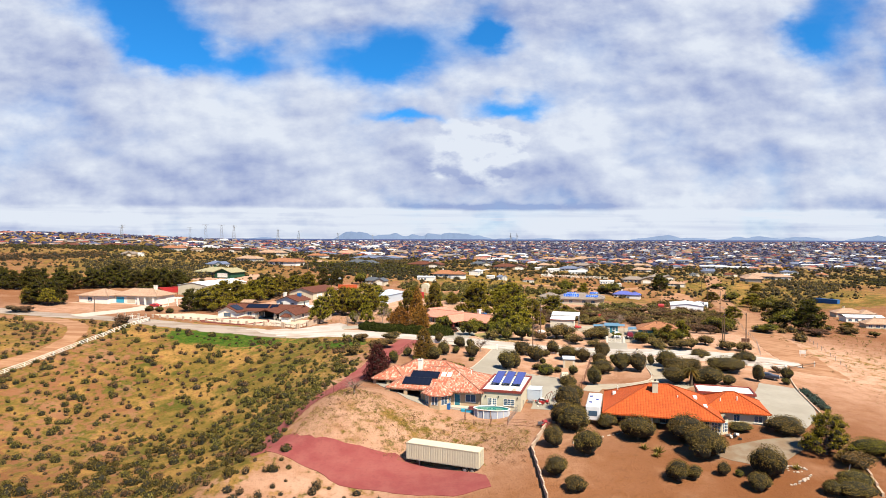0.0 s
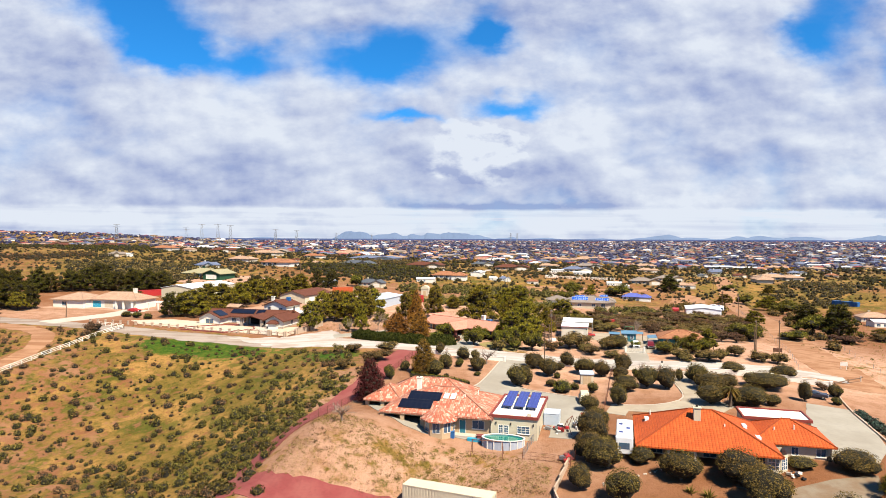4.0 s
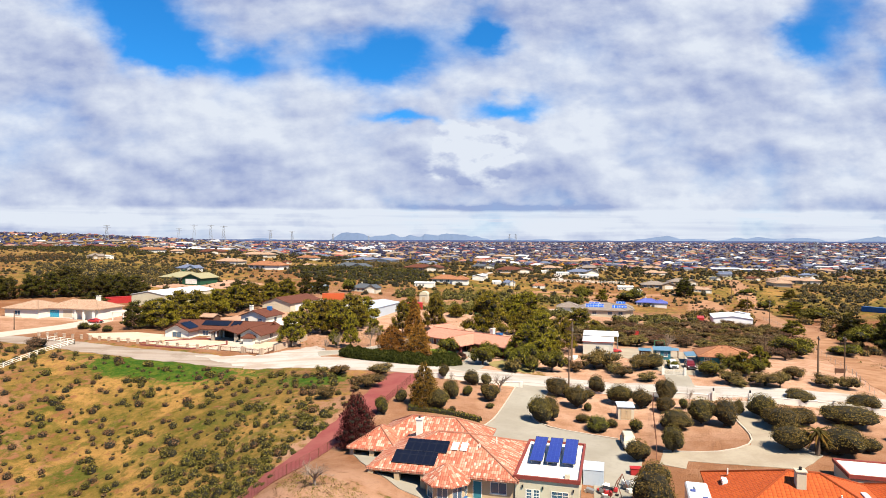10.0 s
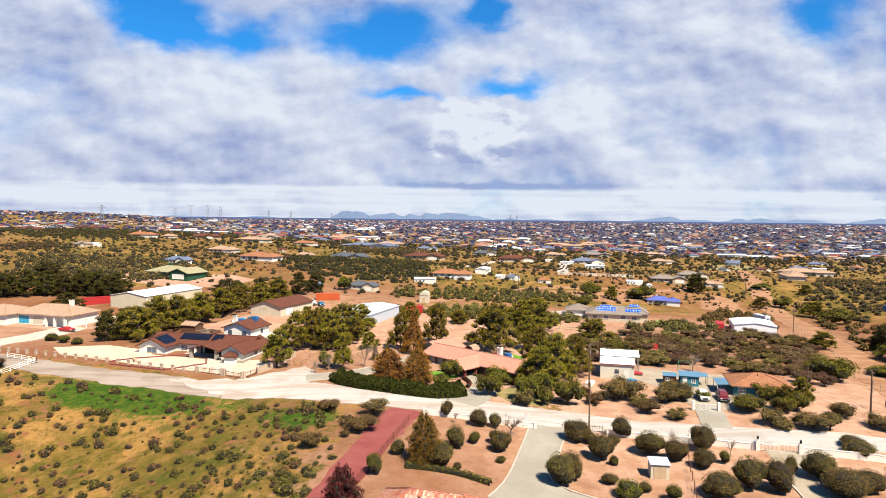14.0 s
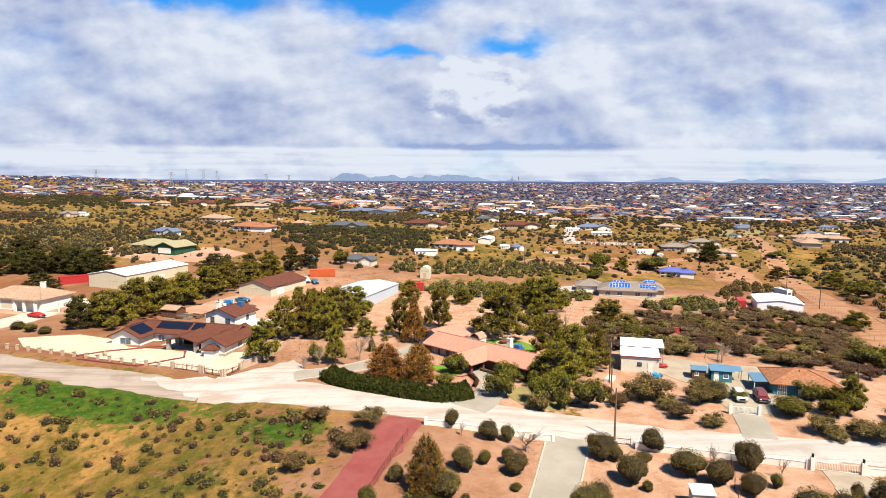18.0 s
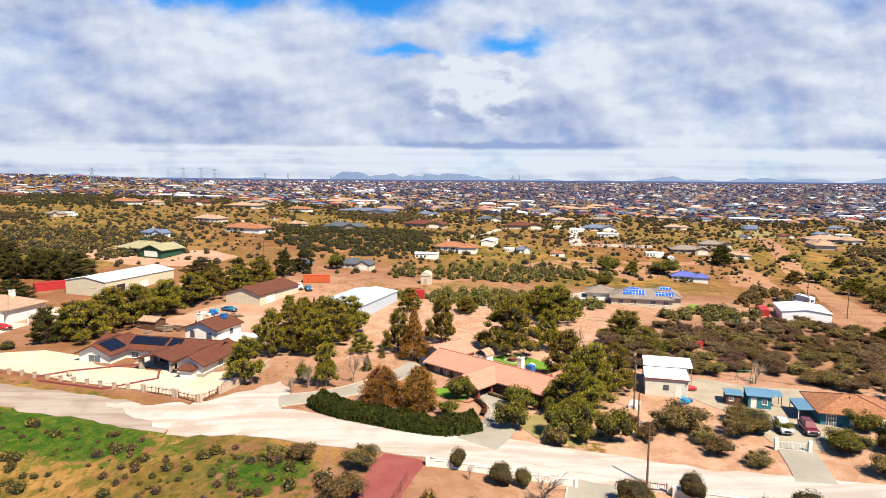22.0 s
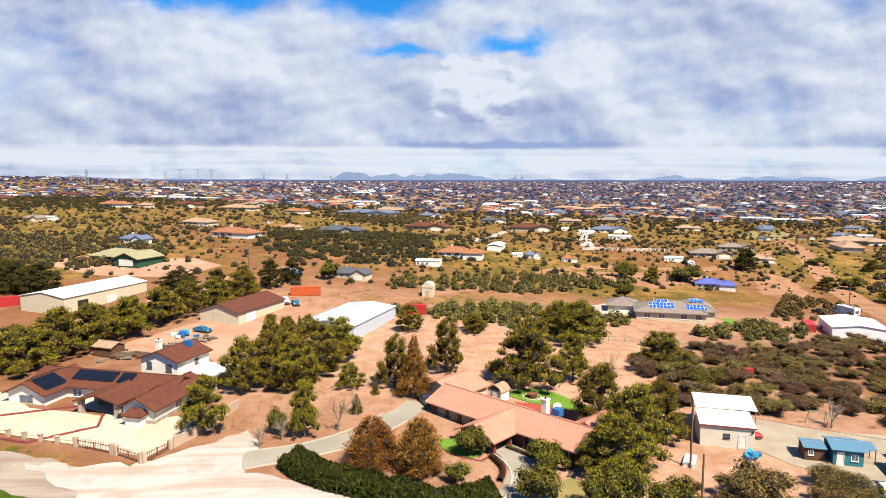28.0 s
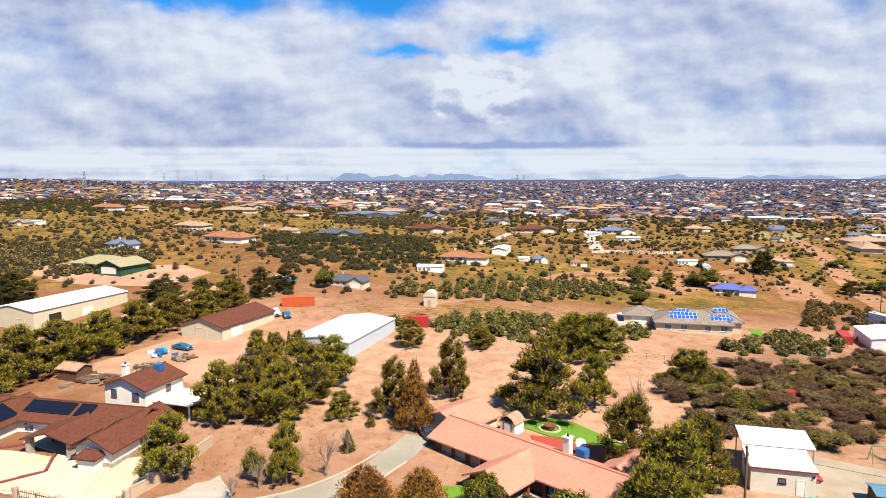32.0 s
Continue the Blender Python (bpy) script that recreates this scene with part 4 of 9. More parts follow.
drape("back_yard", [(-36, 222), (-38, 236), (-48, 246), (-72, 250), (-66, 262), (-58, 276), (-44, 276), (-36, 262), (-30, 246), (-28, 232)], "yard_dirt", 0.05, 2.2, "bare sandy work yard behind the houses", "yard")
drape("barn_yard", [(-128, 270), (-98, 268), (-82, 286), (-80, 312), (-68, 330), (-60, 300), (-80, 262), (-100, 246), (-140, 250)], "yard_dirt", 0.05, 2.4, "bare sandy yard round the cream barn", "yard")
lane("house_drive", [(-26, 197), (-18, 199.5), (-10, 205), (-5, 212), (-1.5, 219)], 4.4, "concrete", 0.10, "concrete drive behind the clipped hedge", "driveway")
lane("side_drive", [(7.5, 180), (11.5, 186.5), (13.4, 193), (12.6, 199), (9.5, 203.5)], (6.5, 4.2), "concrete", 0.10, "curved concrete drive to the salmon roofed house", "driveway")
lane("gate_drive", [(52.5, 168), (55, 176), (56.8, 183)], 5.0, "concrete", 0.10, "pale concrete apron behind the wide gate", "driveway")
drape("shop_yard", [(49, 203), (50.5, 210), (56, 214), (64, 209), (72, 208), (84, 203), (84, 196), (76, 187), (66, 184), (60, 179.5), (54, 182), (54, 190), (56, 194), (52, 197)], "gravel_grey", 0.06, 1.6, "grey gravel yard round the blue sheds", "yard")
drape("white_lot", [(54, 312), (60, 318), (62, 306), (60, 296), (48, 296), (46, 306)], "road_pale", 0.06, 2.2, "pale bare parking ground beside the solar roofed house", "yard")
lane("far_lane", [(-20, 290), (-9.4, 301), (5.6, 318), (21, 332), (41, 361), (59, 383), (85, 396), (112, 401), (140, 412), (172, 442), (200, 470)], 6, "dirt_road", 0.08, "dirt lane across the plots behind")
lane("white_drive", [(86, 446), (94, 480), (104, 524), (118, 588), (137, 640)], 7, "road_pale", 0.1, "pale concrete drive climbing to a far house", "driveway")
lane("ring_drive", [(25, 445), (38, 498), (55, 553), (69, 568), (93, 577)], 5, "road_pale", 0.1, "curved pale drive below a far house", "driveway")
drape("far_clearing", [(44, 349), (71, 364), (95, 358), (124, 388), (124, 398), (82, 386), (57, 375)], "dirt_road", 0.06, 3.0, "bare pinkish clearing beside the lane", "yard", uneven=2.2)
drape("far_paddock", [(133, 360), (153, 350), (172, 399), (166, 411), (149, 391)], "dirt_road", 0.06, 3.0, "bare fenced paddock", "yard", uneven=2.2)
drape("far_yard", [(-138, 346), (-115, 332), (-83, 327), (-76, 348), (-91, 362), (-141, 365)], "yard_dirt", 0.06, 3.0, "bare ground round the green walled house", "yard")
drape("far_lawn", [(221, 557), (240, 562), (288, 654), (269, 641)], "lawn", 0.1, 4.0, "pale green lawn of a far house", "lawn")
drape("far_lawn", [(245, 559), (270, 566), (318, 660), (297, 650)], "lawn", 0.1, 4.0, "pale green lawn beside the drive", "lawn")
lane("hill_track", [(-150, 219), (-140, 216.5), (-130, 213), (-118.4, 206.9), (-108, 198.4), (-102.6, 188), (-101.6, 180), (-104, 172), (-112, 163), (-124, 156)], 5.4, "dirt_road", 0.07, "curving dirt track on the hillside", "path")
lane("left_drive", [(-118, 217), (-112, 226), (-106, 238), (-104, 250)], 9, "pave_cream", 0.09, "pale drive to the long low house", "driveway")
drape("turf", [(13.6, 224.2), (17, 226.6), (20, 227.2), (23.5, 225.2), (26, 221.6), (29.4, 217), (28.2, 215.4), (24, 217.6), (18.2, 220)], "turf", 0.14, 1.2, "bright green artificial turf with a pale edging", "lawn")
drape("red_patio", [(15.5, 220.2), (18.4, 219.6), (24, 217.2), (28.2, 215), (27, 211), (23.4, 209.4), (15.8, 216.8)], "patio_red", 0.10, 1.2, "red slab patio behind the house", "patio")
drape("front_lawn", [(1.2, 203.5), (4.5, 204), (8.2, 200), (6.4, 197.4), (2.6, 199.6)], "turf", 0.14, 1.0, "small green turf lawn beside the entrance", "lawn")
drape("dry_lawn", [(14.5, 189), (19, 193), (27, 187), (24, 181), (17, 183.5)], "lawn", 0.06, 1.4, "patchy dry lawn under the pines", "lawn")
drape("house_patio", [(-9.8, 131.2), (-6.8, 124.2), (-2.8, 119.3), (0.3, 118.0), (4.4, 118.3), (10.6, 116.4), (11.4, 121), (2, 124), (-3, 128), (-6, 133)], "concrete", 0.10, 1.2, "pale concrete patio round the tiled house", "patio")


# ---- houses: each wing has its wall and roof ----
def wing(parent, rect, wall_h, roof_h, shape, wall_mat, roof_mat, along="x", over=0.6, thick=0.22, open_front=False, z0=-0.8):
    """One block of a house: a wall shell and a roof over it."""
    x0, x1, y0, y1 = rect
    if not open_front:
        part("wall", walls(x0, x1, y0, y1, wall_h, z0, wall_h + (roof_h - wall_h) * 0.93 if shape == "gable" else None, along), wall_mat, parent)
    eave = wall_h + 0.12 - over * (roof_h - wall_h) / (min(x1 - x0, y1 - y0) / 2 + over) * 0.5
    r = (x0 - over, x1 + over, y0 - over, y1 + over)
    polys = hip(*r, eave, roof_h) if shape == "hip" else gable(*r, eave, roof_h, along)
    roof = part("roof", slab_from_faces(polys, thick), roof_mat, parent)
    ridge = bmesh.new()
    lines = {}
    for poly in polys:
        for a, b in zip(poly, poly[1:] + poly[:1]):
            key = tuple(sorted((a, b)))
            lines[key] = lines.get(key, 0) + 1
    for (a, b), n in lines.items():
        if n == 2:
            add_tube(ridge, Vector(a) + Vector((0, 0, 0.01)), Vector(b) + Vector((0, 0, 0.01)), 0.11, 0.11, 6)
    if len(ridge.verts):
        part("ridge_cap", ridge, roof_mat, roof)
    else:
        ridge.free()
    return roof


def chimney(parent, x, y, z0, z1, mat="cream", wide=0.9):
    c = part("chimney", box(x - wide / 2, x + wide / 2, y - wide / 2, y + wide / 2, z0, z1, 0.03), mat, parent)
    part("cap", box(x - wide / 2 - 0.1, x + wide / 2 + 0.1, y - wide / 2 - 0.1, y + wide / 2 + 0.1, z1, z1 + 0.12), mat, c)
    part("flue", tube((x, y, z1 + 0.12), (x, y, z1 + 0.45), 0.16, 0.16, 8), "dark", c)
    return c


def post(parent, x, y, z1, r=0.22, mat="cream", square=False, base=True):
    if square:
        p = part("column", box(x - r, x + r, y - r, y + r, -0.4, z1), mat, parent)
    else:
        p = part("column", tube((x, y, -0.4), (x, y, z1), r * 1.05, r * 0.9, 12), mat, parent)
    if base:
        part("plinth", box(x - r * 1.5, x + r * 1.5, y - r * 1.5, y + r * 1.5, -0.4, 0.35), mat, p)
    return p


def vent(parent, x, y, z, mat="white"):
    part("roof_vent", tube((x, y, z - 0.5), (x, y, z + 0.25), 0.09, 0.09, 6), mat, parent)


# the mottled tile house with its flat-roofed extension
def tile_house():
    h = thing("house", 4, 124, -16, -5.0, "sprawling stucco house with mottled clay tile roofs and an arcaded porch", "house")
    tm = "tiles_mottled"
    main, back, left = (-2.4, 8.6, -3.6, 10.0), (-13.0, 2.5, 6.0, 15.0), (-15.2, -9.0, 3.0, 10.0)
    part("wall", walls(*main, 3.0), "tan", h)
    part("wall", walls(-9.2, -2.4, 0.6, 9.0, 3.0), "tan", h)
    roof = part("roof", slab_from_faces(hip(-10.2, 9.2, -4.6, 10.6, 2.95, 5.9), 0.24), tm, h)
    caps = bmesh.new()
    for a, b in (((-10.2, -4.6, 2.95), (-2.6, 3, 5.9)), ((9.2, -4.6, 2.95), (1.6, 3, 5.9)), ((-2.6, 3, 5.9), (1.6, 3, 5.9)), ((9.2, 10.6, 2.95), (1.6, 3, 5.9))):
        add_tube(caps, a, b, 0.13, 0.13, 6)
    part("ridge_cap", caps, tm, roof)
    wing(h, back, 3.0, 5.7, "hip", "tan", tm)
    wing(h, left, 2.9, 5.0, "hip", "tan", tm, open_front=True)
    part("wall", walls(-13.6, -9.0, 4.8, 10.0, 2.9), "tan", h)
    for x, y in ((-9.7, -4.1), (-6.2, -4.1), (-2.7, -4.1), (-15.2, 3.2), (-12.2, 3.0), (-9.6, 1.6), (-15.2, 6.2)):
        post(h, x, y, 2.9, 0.34, "tan", True)
    beam = bmesh.new()
    add_box(beam, -10, -2.4, -4.3, -3.9, 2.45, 2.95), add_box(beam, -10, -9.5, -4.3, 3.0, 2.45, 2.95), add_box(beam, -15.4, -9, 2.8, 3.2, 2.4, 2.9), add_box(beam, -15.4, -15, 3, 10, 2.4, 2.9)
    part("beam", beam, "tan", h)
    part("terrace", box(-16.2, 8.8, -5.2, 6, -1.2, 0.04), "pave_cream", h)
    # the bay: eight-sided, with a pointed roof
    cx, cy, r = 0.4, -4.6, 2.55
    ring = lambda q, z: [(cx + q * math.cos(math.pi / 8 + k * math.pi / 4), cy + q * math.sin(math.pi / 8 + k * math.pi / 4), z) for k in range(8)]
    bm = bmesh.new()
    lo, hi = [bm.verts.new(p) for p in ring(r, -0.8)], [bm.verts.new(p) for p in ring(r, 2.75)]
    for k in range(8):
        bm.faces.new((lo[k], lo[(k + 1) % 8], hi[(k + 1) % 8], hi[k]))
    bay = part("bay_wall", bm, "tan", h)
    rim = ring(r + 0.65, 2.6)
    part("bay_roof", slab_from_faces([(rim[k], rim[(k + 1) % 8], (cx, cy, 4.5)) for k in range(8)], 0.2), tm, h)
    for k in (4, 5, 6, 7):
        a = math.pi / 4 * (k + 1)
        d = (r * math.cos(math.pi / 8))
        e = new("window")
        e.parent, e.matrix_local = h, pose(cx + d * math.cos(a), cy + d * math.sin(a), 0.7, 0, 0, math.degrees(a) - 90)
        part("pane", box(-0.6, 0.6, -0.02, 0.03, 0, 1.5), "glass", e)
        fr = bmesh.new()
        for q in (-0.66, -0.03, 0.6):
            add_box(fr, q, q + 0.06, -0.03, 0.05, -0.06, 1.56)
        add_box(fr, -0.66, 0.66, -0.028, 0.048, -0.06, 0), add_box(fr, -0.66, 0.66, -0.028, 0.048, 1.5, 1.56)
        part("window_frame", fr, "white", e)
    window(h, "s", main, 6.6, 0.9, 1.9, 1.3)
    door(h, "s", main, 4.0, 1.0, 2.1, "teal", "white", 0.04)
    for at in (-7.6, -4.2):
        window(h, "s", (-9.2, -2.4, 0.6, 9), at, 0.3, 1.8, 2.0)
    chimney(h, -6.0, 5.2, 3.6, 6.7, "white", 0.8)
    vent(h, 5.2, 3.6, 5.2), vent(h, -7, 8, 4.6), vent(h, 3.5, 0.5, 5.2)
    up = Vector((0, 7.6, 2.95)).normalized()
    at = lambda x, y: (x, y, 2.95 + (y + 4.6) * 2.95 / 7.6)
    slope_panel(h, "solar_panel", at(-7.2, -3.4), (1, 0, 0), up, 5.6, 2.4, "solar_black", 0.12, "black", "black solar array on the tiles")
    slope_panel(h, "solar_panel", at(-6.2, -1.1), (1, 0, 0), up, 5.6, 2.3, "solar_black", 0.12, "black", "black solar array on the tiles")
    for x in (-0.1, 1.1):
        slope_panel(h, "skylight", at(x, -0.4), (1, 0, 0), up, 0.8, 1.5, "white_metal", 0.14, "white")

    a = thing("house_extension", 11.2, 117.9, -17, -5.2, "flat roofed cream extension with three blue solar panels", "extension")
    rect = (0.1, 7.6, 0, 14.0)
    part("wall", walls(*rect, 3.45), "cream_pale", a)
    part("roof_deck", box(0.2, 7.5, 0.1, 13.9, 3.35, 3.5), "white", a, "white flat roof deck")
    edge = bmesh.new()
    add_box(edge, -0.1, 7.8, -0.2, 0.08, 3.3, 3.75), add_box(edge, -0.1, 7.8, 13.92, 14.2, 3.3, 3.75), add_box(edge, -0.1, 0.18, 0.08, 13.92, 3.3, 3.75), add_box(edge, 7.52, 7.8, 0.08, 13.92, 3.3, 3.75)
    part("parapet", edge, "red_fascia", a, "red brown parapet edging")
    for i in range(3):
        slope_panel(a, "solar_panel", (1.2 + i * 2.05, 4.6, 3.95), (1, 0, 0), (0, 1, 0.10), 1.6, 7.6, "solar_blue", 0.1, "car_dark", "dark blue solar panel on a low rack")
        for y, z in ((5, 3.95), (11.6, 4.6)):
            for x in (1.4, 2.6):
                part("rack_leg", box(x + i * 2.05 - 0.03, x + i * 2.05 + 0.03, y - 0.03, y + 0.03, 3.5, z), "steel", a)
    french = new("door")
    french.parent, french.matrix_local = a, on_wall("s", rect, 2.2, 0.05)
    for s in (-1, 1):
        leaf = bmesh.new()
        x0, x1 = (-0.85, -0.02) if s < 0 else (0.02, 0.85)
        add_box(leaf, x0, x0 + 0.12, -0.02, 0.05, 0, 2.1), add_box(leaf, x1 - 0.12, x1, -0.02, 0.05, 0, 2.1)
        for k in range(6):
            z = 0.12 + k * 0.39
            add_box(leaf, x0 + 0.12, x1 - 0.12, -0.018, 0.048, z - 0.03, z + 0.03)
        add_box(leaf, (x0 + x1) / 2 - 0.02, (x0 + x1) / 2 + 0.02, -0.016, 0.046, 0.1, 2.08)
        lf = part("leaf", leaf, "white", french)
        part("pane", box(x0 + 0.12, x1 - 0.12, -0.01, 0.02, 0.1, 2.05), "glass", lf)
    window(a, "s", rect, 5.4, 1.0, 1.9, 1.1, bars=(3, 3))
    for x in (1.0, 3.4, 7.0):
        part("wall_lamp", box(x - 0.08, x + 0.08, -0.16, 0.02, 2.3, 2.6), "black", a)
    part("roof_unit", box(5.9, 6.5, 0.8, 1.4, 3.5, 3.95, 0.02), "cream", a)
    return h


tile_house()


# the orange tile house
def orange_house():
    h = thing("house", 47.2, 110.6, -17, -5.8, "low cream house under a bright orange clay tile roof", "house")
    tm = "tiles_orange"
    part("wall", walls(-13.2, 4.6, -4.2, 7.4, 2.8), "cream_pale", h)
    roof = part("roof", slab_from_faces(hip(-14.2, 5.4, -8.2, 8.2, 2.75, 6.6), 0.26), tm, h)
    caps = bmesh.new()
    for a, b in (((-14.2, -8.2, 2.75), (-6, 0, 6.6)), ((5.4, -8.2, 2.75), (-2.8, 0, 6.6)), ((-6, 0, 6.6), (-2.8, 0, 6.6)), ((-14.2, 8.2, 2.75), (-6, 0, 6.6)), ((5.4, 8.2, 2.75), (-2.8, 0, 6.6))):
        add_tube(caps, a, b, 0.14, 0.14, 6)
    part("ridge_cap", caps, tm, roof)
    wing(h, (3.0, 13.2, -1.0, 8.0), 2.75, 5.2, "hip", "cream_pale", tm)
    for x in (-13.0, -9.6, -6.0):
        post(h, x, -7.6, 2.6, 0.2, "white")
    part("beam", box(-13.4, 4.6, -7.75, -7.45, 2.45, 2.75), "cream_pale", h)
    part("porch_floor", box(-13.6, 3.8, -8.0, -4.2, -0.8, 0.03), "concrete", h)
    wall = (-13.2, 4.6, -4.2, 7.4)
    for at, wd in ((-11, 1.6), (-7.6, 1.8), (-3.6, 1.8)):
        window(h, "s", wall, at, 0.7, wd, 1.5)
    door(h, "s", wall, -0.6, 1.0, 2.1, "brown_wood", "white", 0.03)
    # bay with three windows
    cx, cy = 4.2, -5.4
    pts = [(-2.0, 2.2), (-2.0, -0.9), (-0.9, -2.0), (0.9, -2.0), (2.0, -0.9), (2.0, 2.2)]
    bm = bmesh.new()
    lo, hi = [bm.verts.new((cx + a, cy + b, -0.8)) for a, b in pts], [bm.verts.new((cx + a, cy + b, 2.7)) for a, b in pts]
    for k in range(6):
        bm.faces.new((lo[k], lo[(k + 1) % 6], hi[(k + 1) % 6], hi[k]))
    part("bay_wall", bm, "cream_pale", h)
    for (a, b), (c, d) in zip(pts[1:], pts[2:5]):
        ang = math.degrees(math.atan2(d - b, c - a))
        e = new("window")
        e.parent, e.matrix_local = h, pose(cx + (a + c) / 2, cy + (b + d) / 2, 0.7, 0, 0, ang + 180)
        wd = math.hypot(c - a, d - b) * 0.78
        part("pane", box(-wd / 2, wd / 2, -0.02, 0.03, 0, 1.5), "glass", e)
        fr = bmesh.new()
        for k in range(4):
            x = -wd / 2 + wd * k / 3
            add_box(fr, x - 0.03, x + 0.03, -0.03, 0.05, -0.05, 1.55)
        for z in (-0.05, 0.5, 1.0, 1.5):
            add_box(fr, -wd / 2, wd / 2, -0.028, 0.048, z, z + 0.05)
        part("window_frame", fr, "white", e)
    window(h, "s", (3.0, 13.2, -1, 8), 8.4, 1.1, 0.9, 1.1)
    window(h, "s", (3.0, 13.2, -1, 8), 11.8, 1.1, 1.2, 1.1)
    part("wall_box", box(12.6, 13.1, -1.3, -1.0, 0.5, 1.2), "dark", h)
    chimney(h, -5.2, -2.0, 4.8, 7.3, "cream_pale", 1.0)
    for x, y, z in ((-11.6, 4.2, 4.6), (-9.4, 4.8, 4.4), (-1.5, -3.2, 5.2), (1.2, -2.6, 4.4), (6, 1.0, 4.2), (8.8, 1.4, 4.6)):
        vent(h, x, y, z)
    for x, y, z in ((-12.2, 2.6, 3.9), (1.6, -0.6, 4.75), (3.0, -3.4, 3.95)):
        part("skylight", box(x - 0.3, x + 0.3, y - 0.7, y + 0.7, z - 0.5, z + 0.12), "white_metal", h)
    g = thing("garage", 58.9, 120.2, -17, -5.75, "flat roofed garage with a white deck and red edging", "garage")
    part("wall", walls(-5.0, 5.0, -2.8, 3.2, 3.2), "cream_pale", g)
    part("roof_deck", box(-5.0, 5.0, -2.8, 3.2, 3.2, 3.35), "white", g)
    edge = bmesh.new()
    add_box(edge, -5.2, 5.2, -3.0, -2.75, 3.1, 3.55), add_box(edge, -5.2, 5.2, 3.15, 3.4, 3.1, 3.55), add_box(edge, -5.2, -4.95, -2.75, 3.15, 3.1, 3.55), add_box(edge, 4.95, 5.2, -2.75, 3.15, 3.1, 3.55)
    part("parapet", edge, "red_fascia", g)
    garage(g, "e", (-5, 5, -2.8, 3.2), 0.2, 4.6, 2.3)


orange_house()


# the salmon tile house behind the hedge
def salmon_house():
    h = thing("house", 13, 207, -45, -1.7, "long ranch house with salmon tile roofs and a gabled front wing", "house")
    tm = "tiles_salmon"
    wing(h, (-14.4, 13.2, -3.0, 5.0), 2.6, 4.5, "gable", "brown_wood", tm, "x", 0.8)
    wing(h, (-3.0, 3.0, -8.2, 1.0), 2.55, 4.3, "gable", "brick_red", tm, "y", 0.8, open_front=True)
    wing(h, (-21.4, -13.0, 1.6, 9.6), 2.7, 4.5, "gable", "cream", tm, "y", 0.6)
    wing(h, (8.2, 13.4, 4.0, 11.0), 2.5, 4.0, "gable", "cream", tm, "y", 0.5)
    for x, y in ((-2.9, -7.9), (2.9, -7.9), (-2.9, -4.2), (2.9, -4.2)):
        post(h, x, y, 2.5, 0.26, "brick_red", True, False)
    part("gable_end", data_gable(-3.4, 3.4, -8.5, 2.6, 4.1), "tiles_salmon", h)
    front = (-14.4, 13.2, -3.0, 5.0)
    for at in (-12, -9.4, -6.6, 5.4, 8.6, 11.4):
        window(h, "s", front, at, 0.8, 1.5, 1.3, "cream_pale")
    door(h, "s", front, 0.0, 1.2, 2.1, "brown_wood")
    for at in (5.0, 7.0, 10.0, 12.8):
        post(h, at, -3.4, 2.4, 0.18, "brick_red", True, False)
    garage(h, "w", (-21.4, -13, 1.6, 9.6), 5.6, 4.6, 2.3, "cream")
    chimney(h, 3.4, 4.2, 3.0, 5.4, "white", 1.0)
    part("cooler", box(4.9, 6.3, 3.6, 4.9, 3.3, 4.5, 0.05), "blue", h, "blue rooftop swamp cooler")
    for x in (-10, -1, 7):
        vent(h, x, 2.2, 3.9)
    shed = thing("garden_shed", 12.8, 221.6, -40, None, "small white gambrel roofed garden shed", "shed")
    part("wall", walls(-1.3, 1.3, -1.3, 1.3, 1.9), "white", shed)
    part("roof", slab_from_faces([((-1.5, -1.5, 1.8), (-1.5, 1.5, 1.8), (-0.9, 1.5, 2.6), (-0.9, -1.5, 2.6)), ((-0.9, -1.5, 2.6), (-0.9, 1.5, 2.6), (0, 1.5, 3.0), (0, -1.5, 3.0)), ((0.9, -1.5, 2.6), (0.9, 1.5, 2.6), (0, 1.5, 3.0), (0, -1.5, 3.0)), ((1.5, -1.5, 1.8), (1.5, 1.5, 1.8), (0.9, 1.5, 2.6), (0.9, -1.5, 2.6))], 0.1), "tiles_tan", shed)
    door(shed, "s", (-1.3, 1.3, -1.3, 1.3), 0, 1.3, 1.8, "white", "brown_wood")
    pit = thing("fire_pit", 18.9, 222.6, 0, None, "round rusty fire pit on a pale stone ring", "fire pit")
    bm = bmesh.new()
    for i in range(20):
        a, b = (2 * math.pi * (i + k) / 20 for k in (0, 0.92))
        for r0, r1, z1 in ((1.5, 1.75, 0.3),):
            v = [bm.verts.new((r * math.cos(q), r * math.sin(q), z)) for z in (-0.2, z1) for r, q in ((r0, a), (r1, a), (r1, b), (r0, b))]
            for f in ((4, 5, 6, 7), (0, 1, 5, 4), (1, 2, 6, 5), (2, 3, 7, 6), (3, 0, 4, 7)):
                bm.faces.new([v[k] for k in f])
    part("ring", bm, "pave_cream", pit)
    part("bowl", tube((0, 0, -0.1), (0, 0, 0.85), 0.75, 1.0, 16), "rust", pit)
    dish = thing("satellite_dish", 21.6, 213.8, 0, None, "white satellite dish on a short mast", "satellite dish")
    part("mast", tube((0, 0, -0.3), (0, 0, 1.7), 0.05), "steel", dish)
    part("bowl", tube((0, -0.1, 1.7), (0, -0.35, 1.9), 0.15, 0.75, 18), "white_metal", dish)


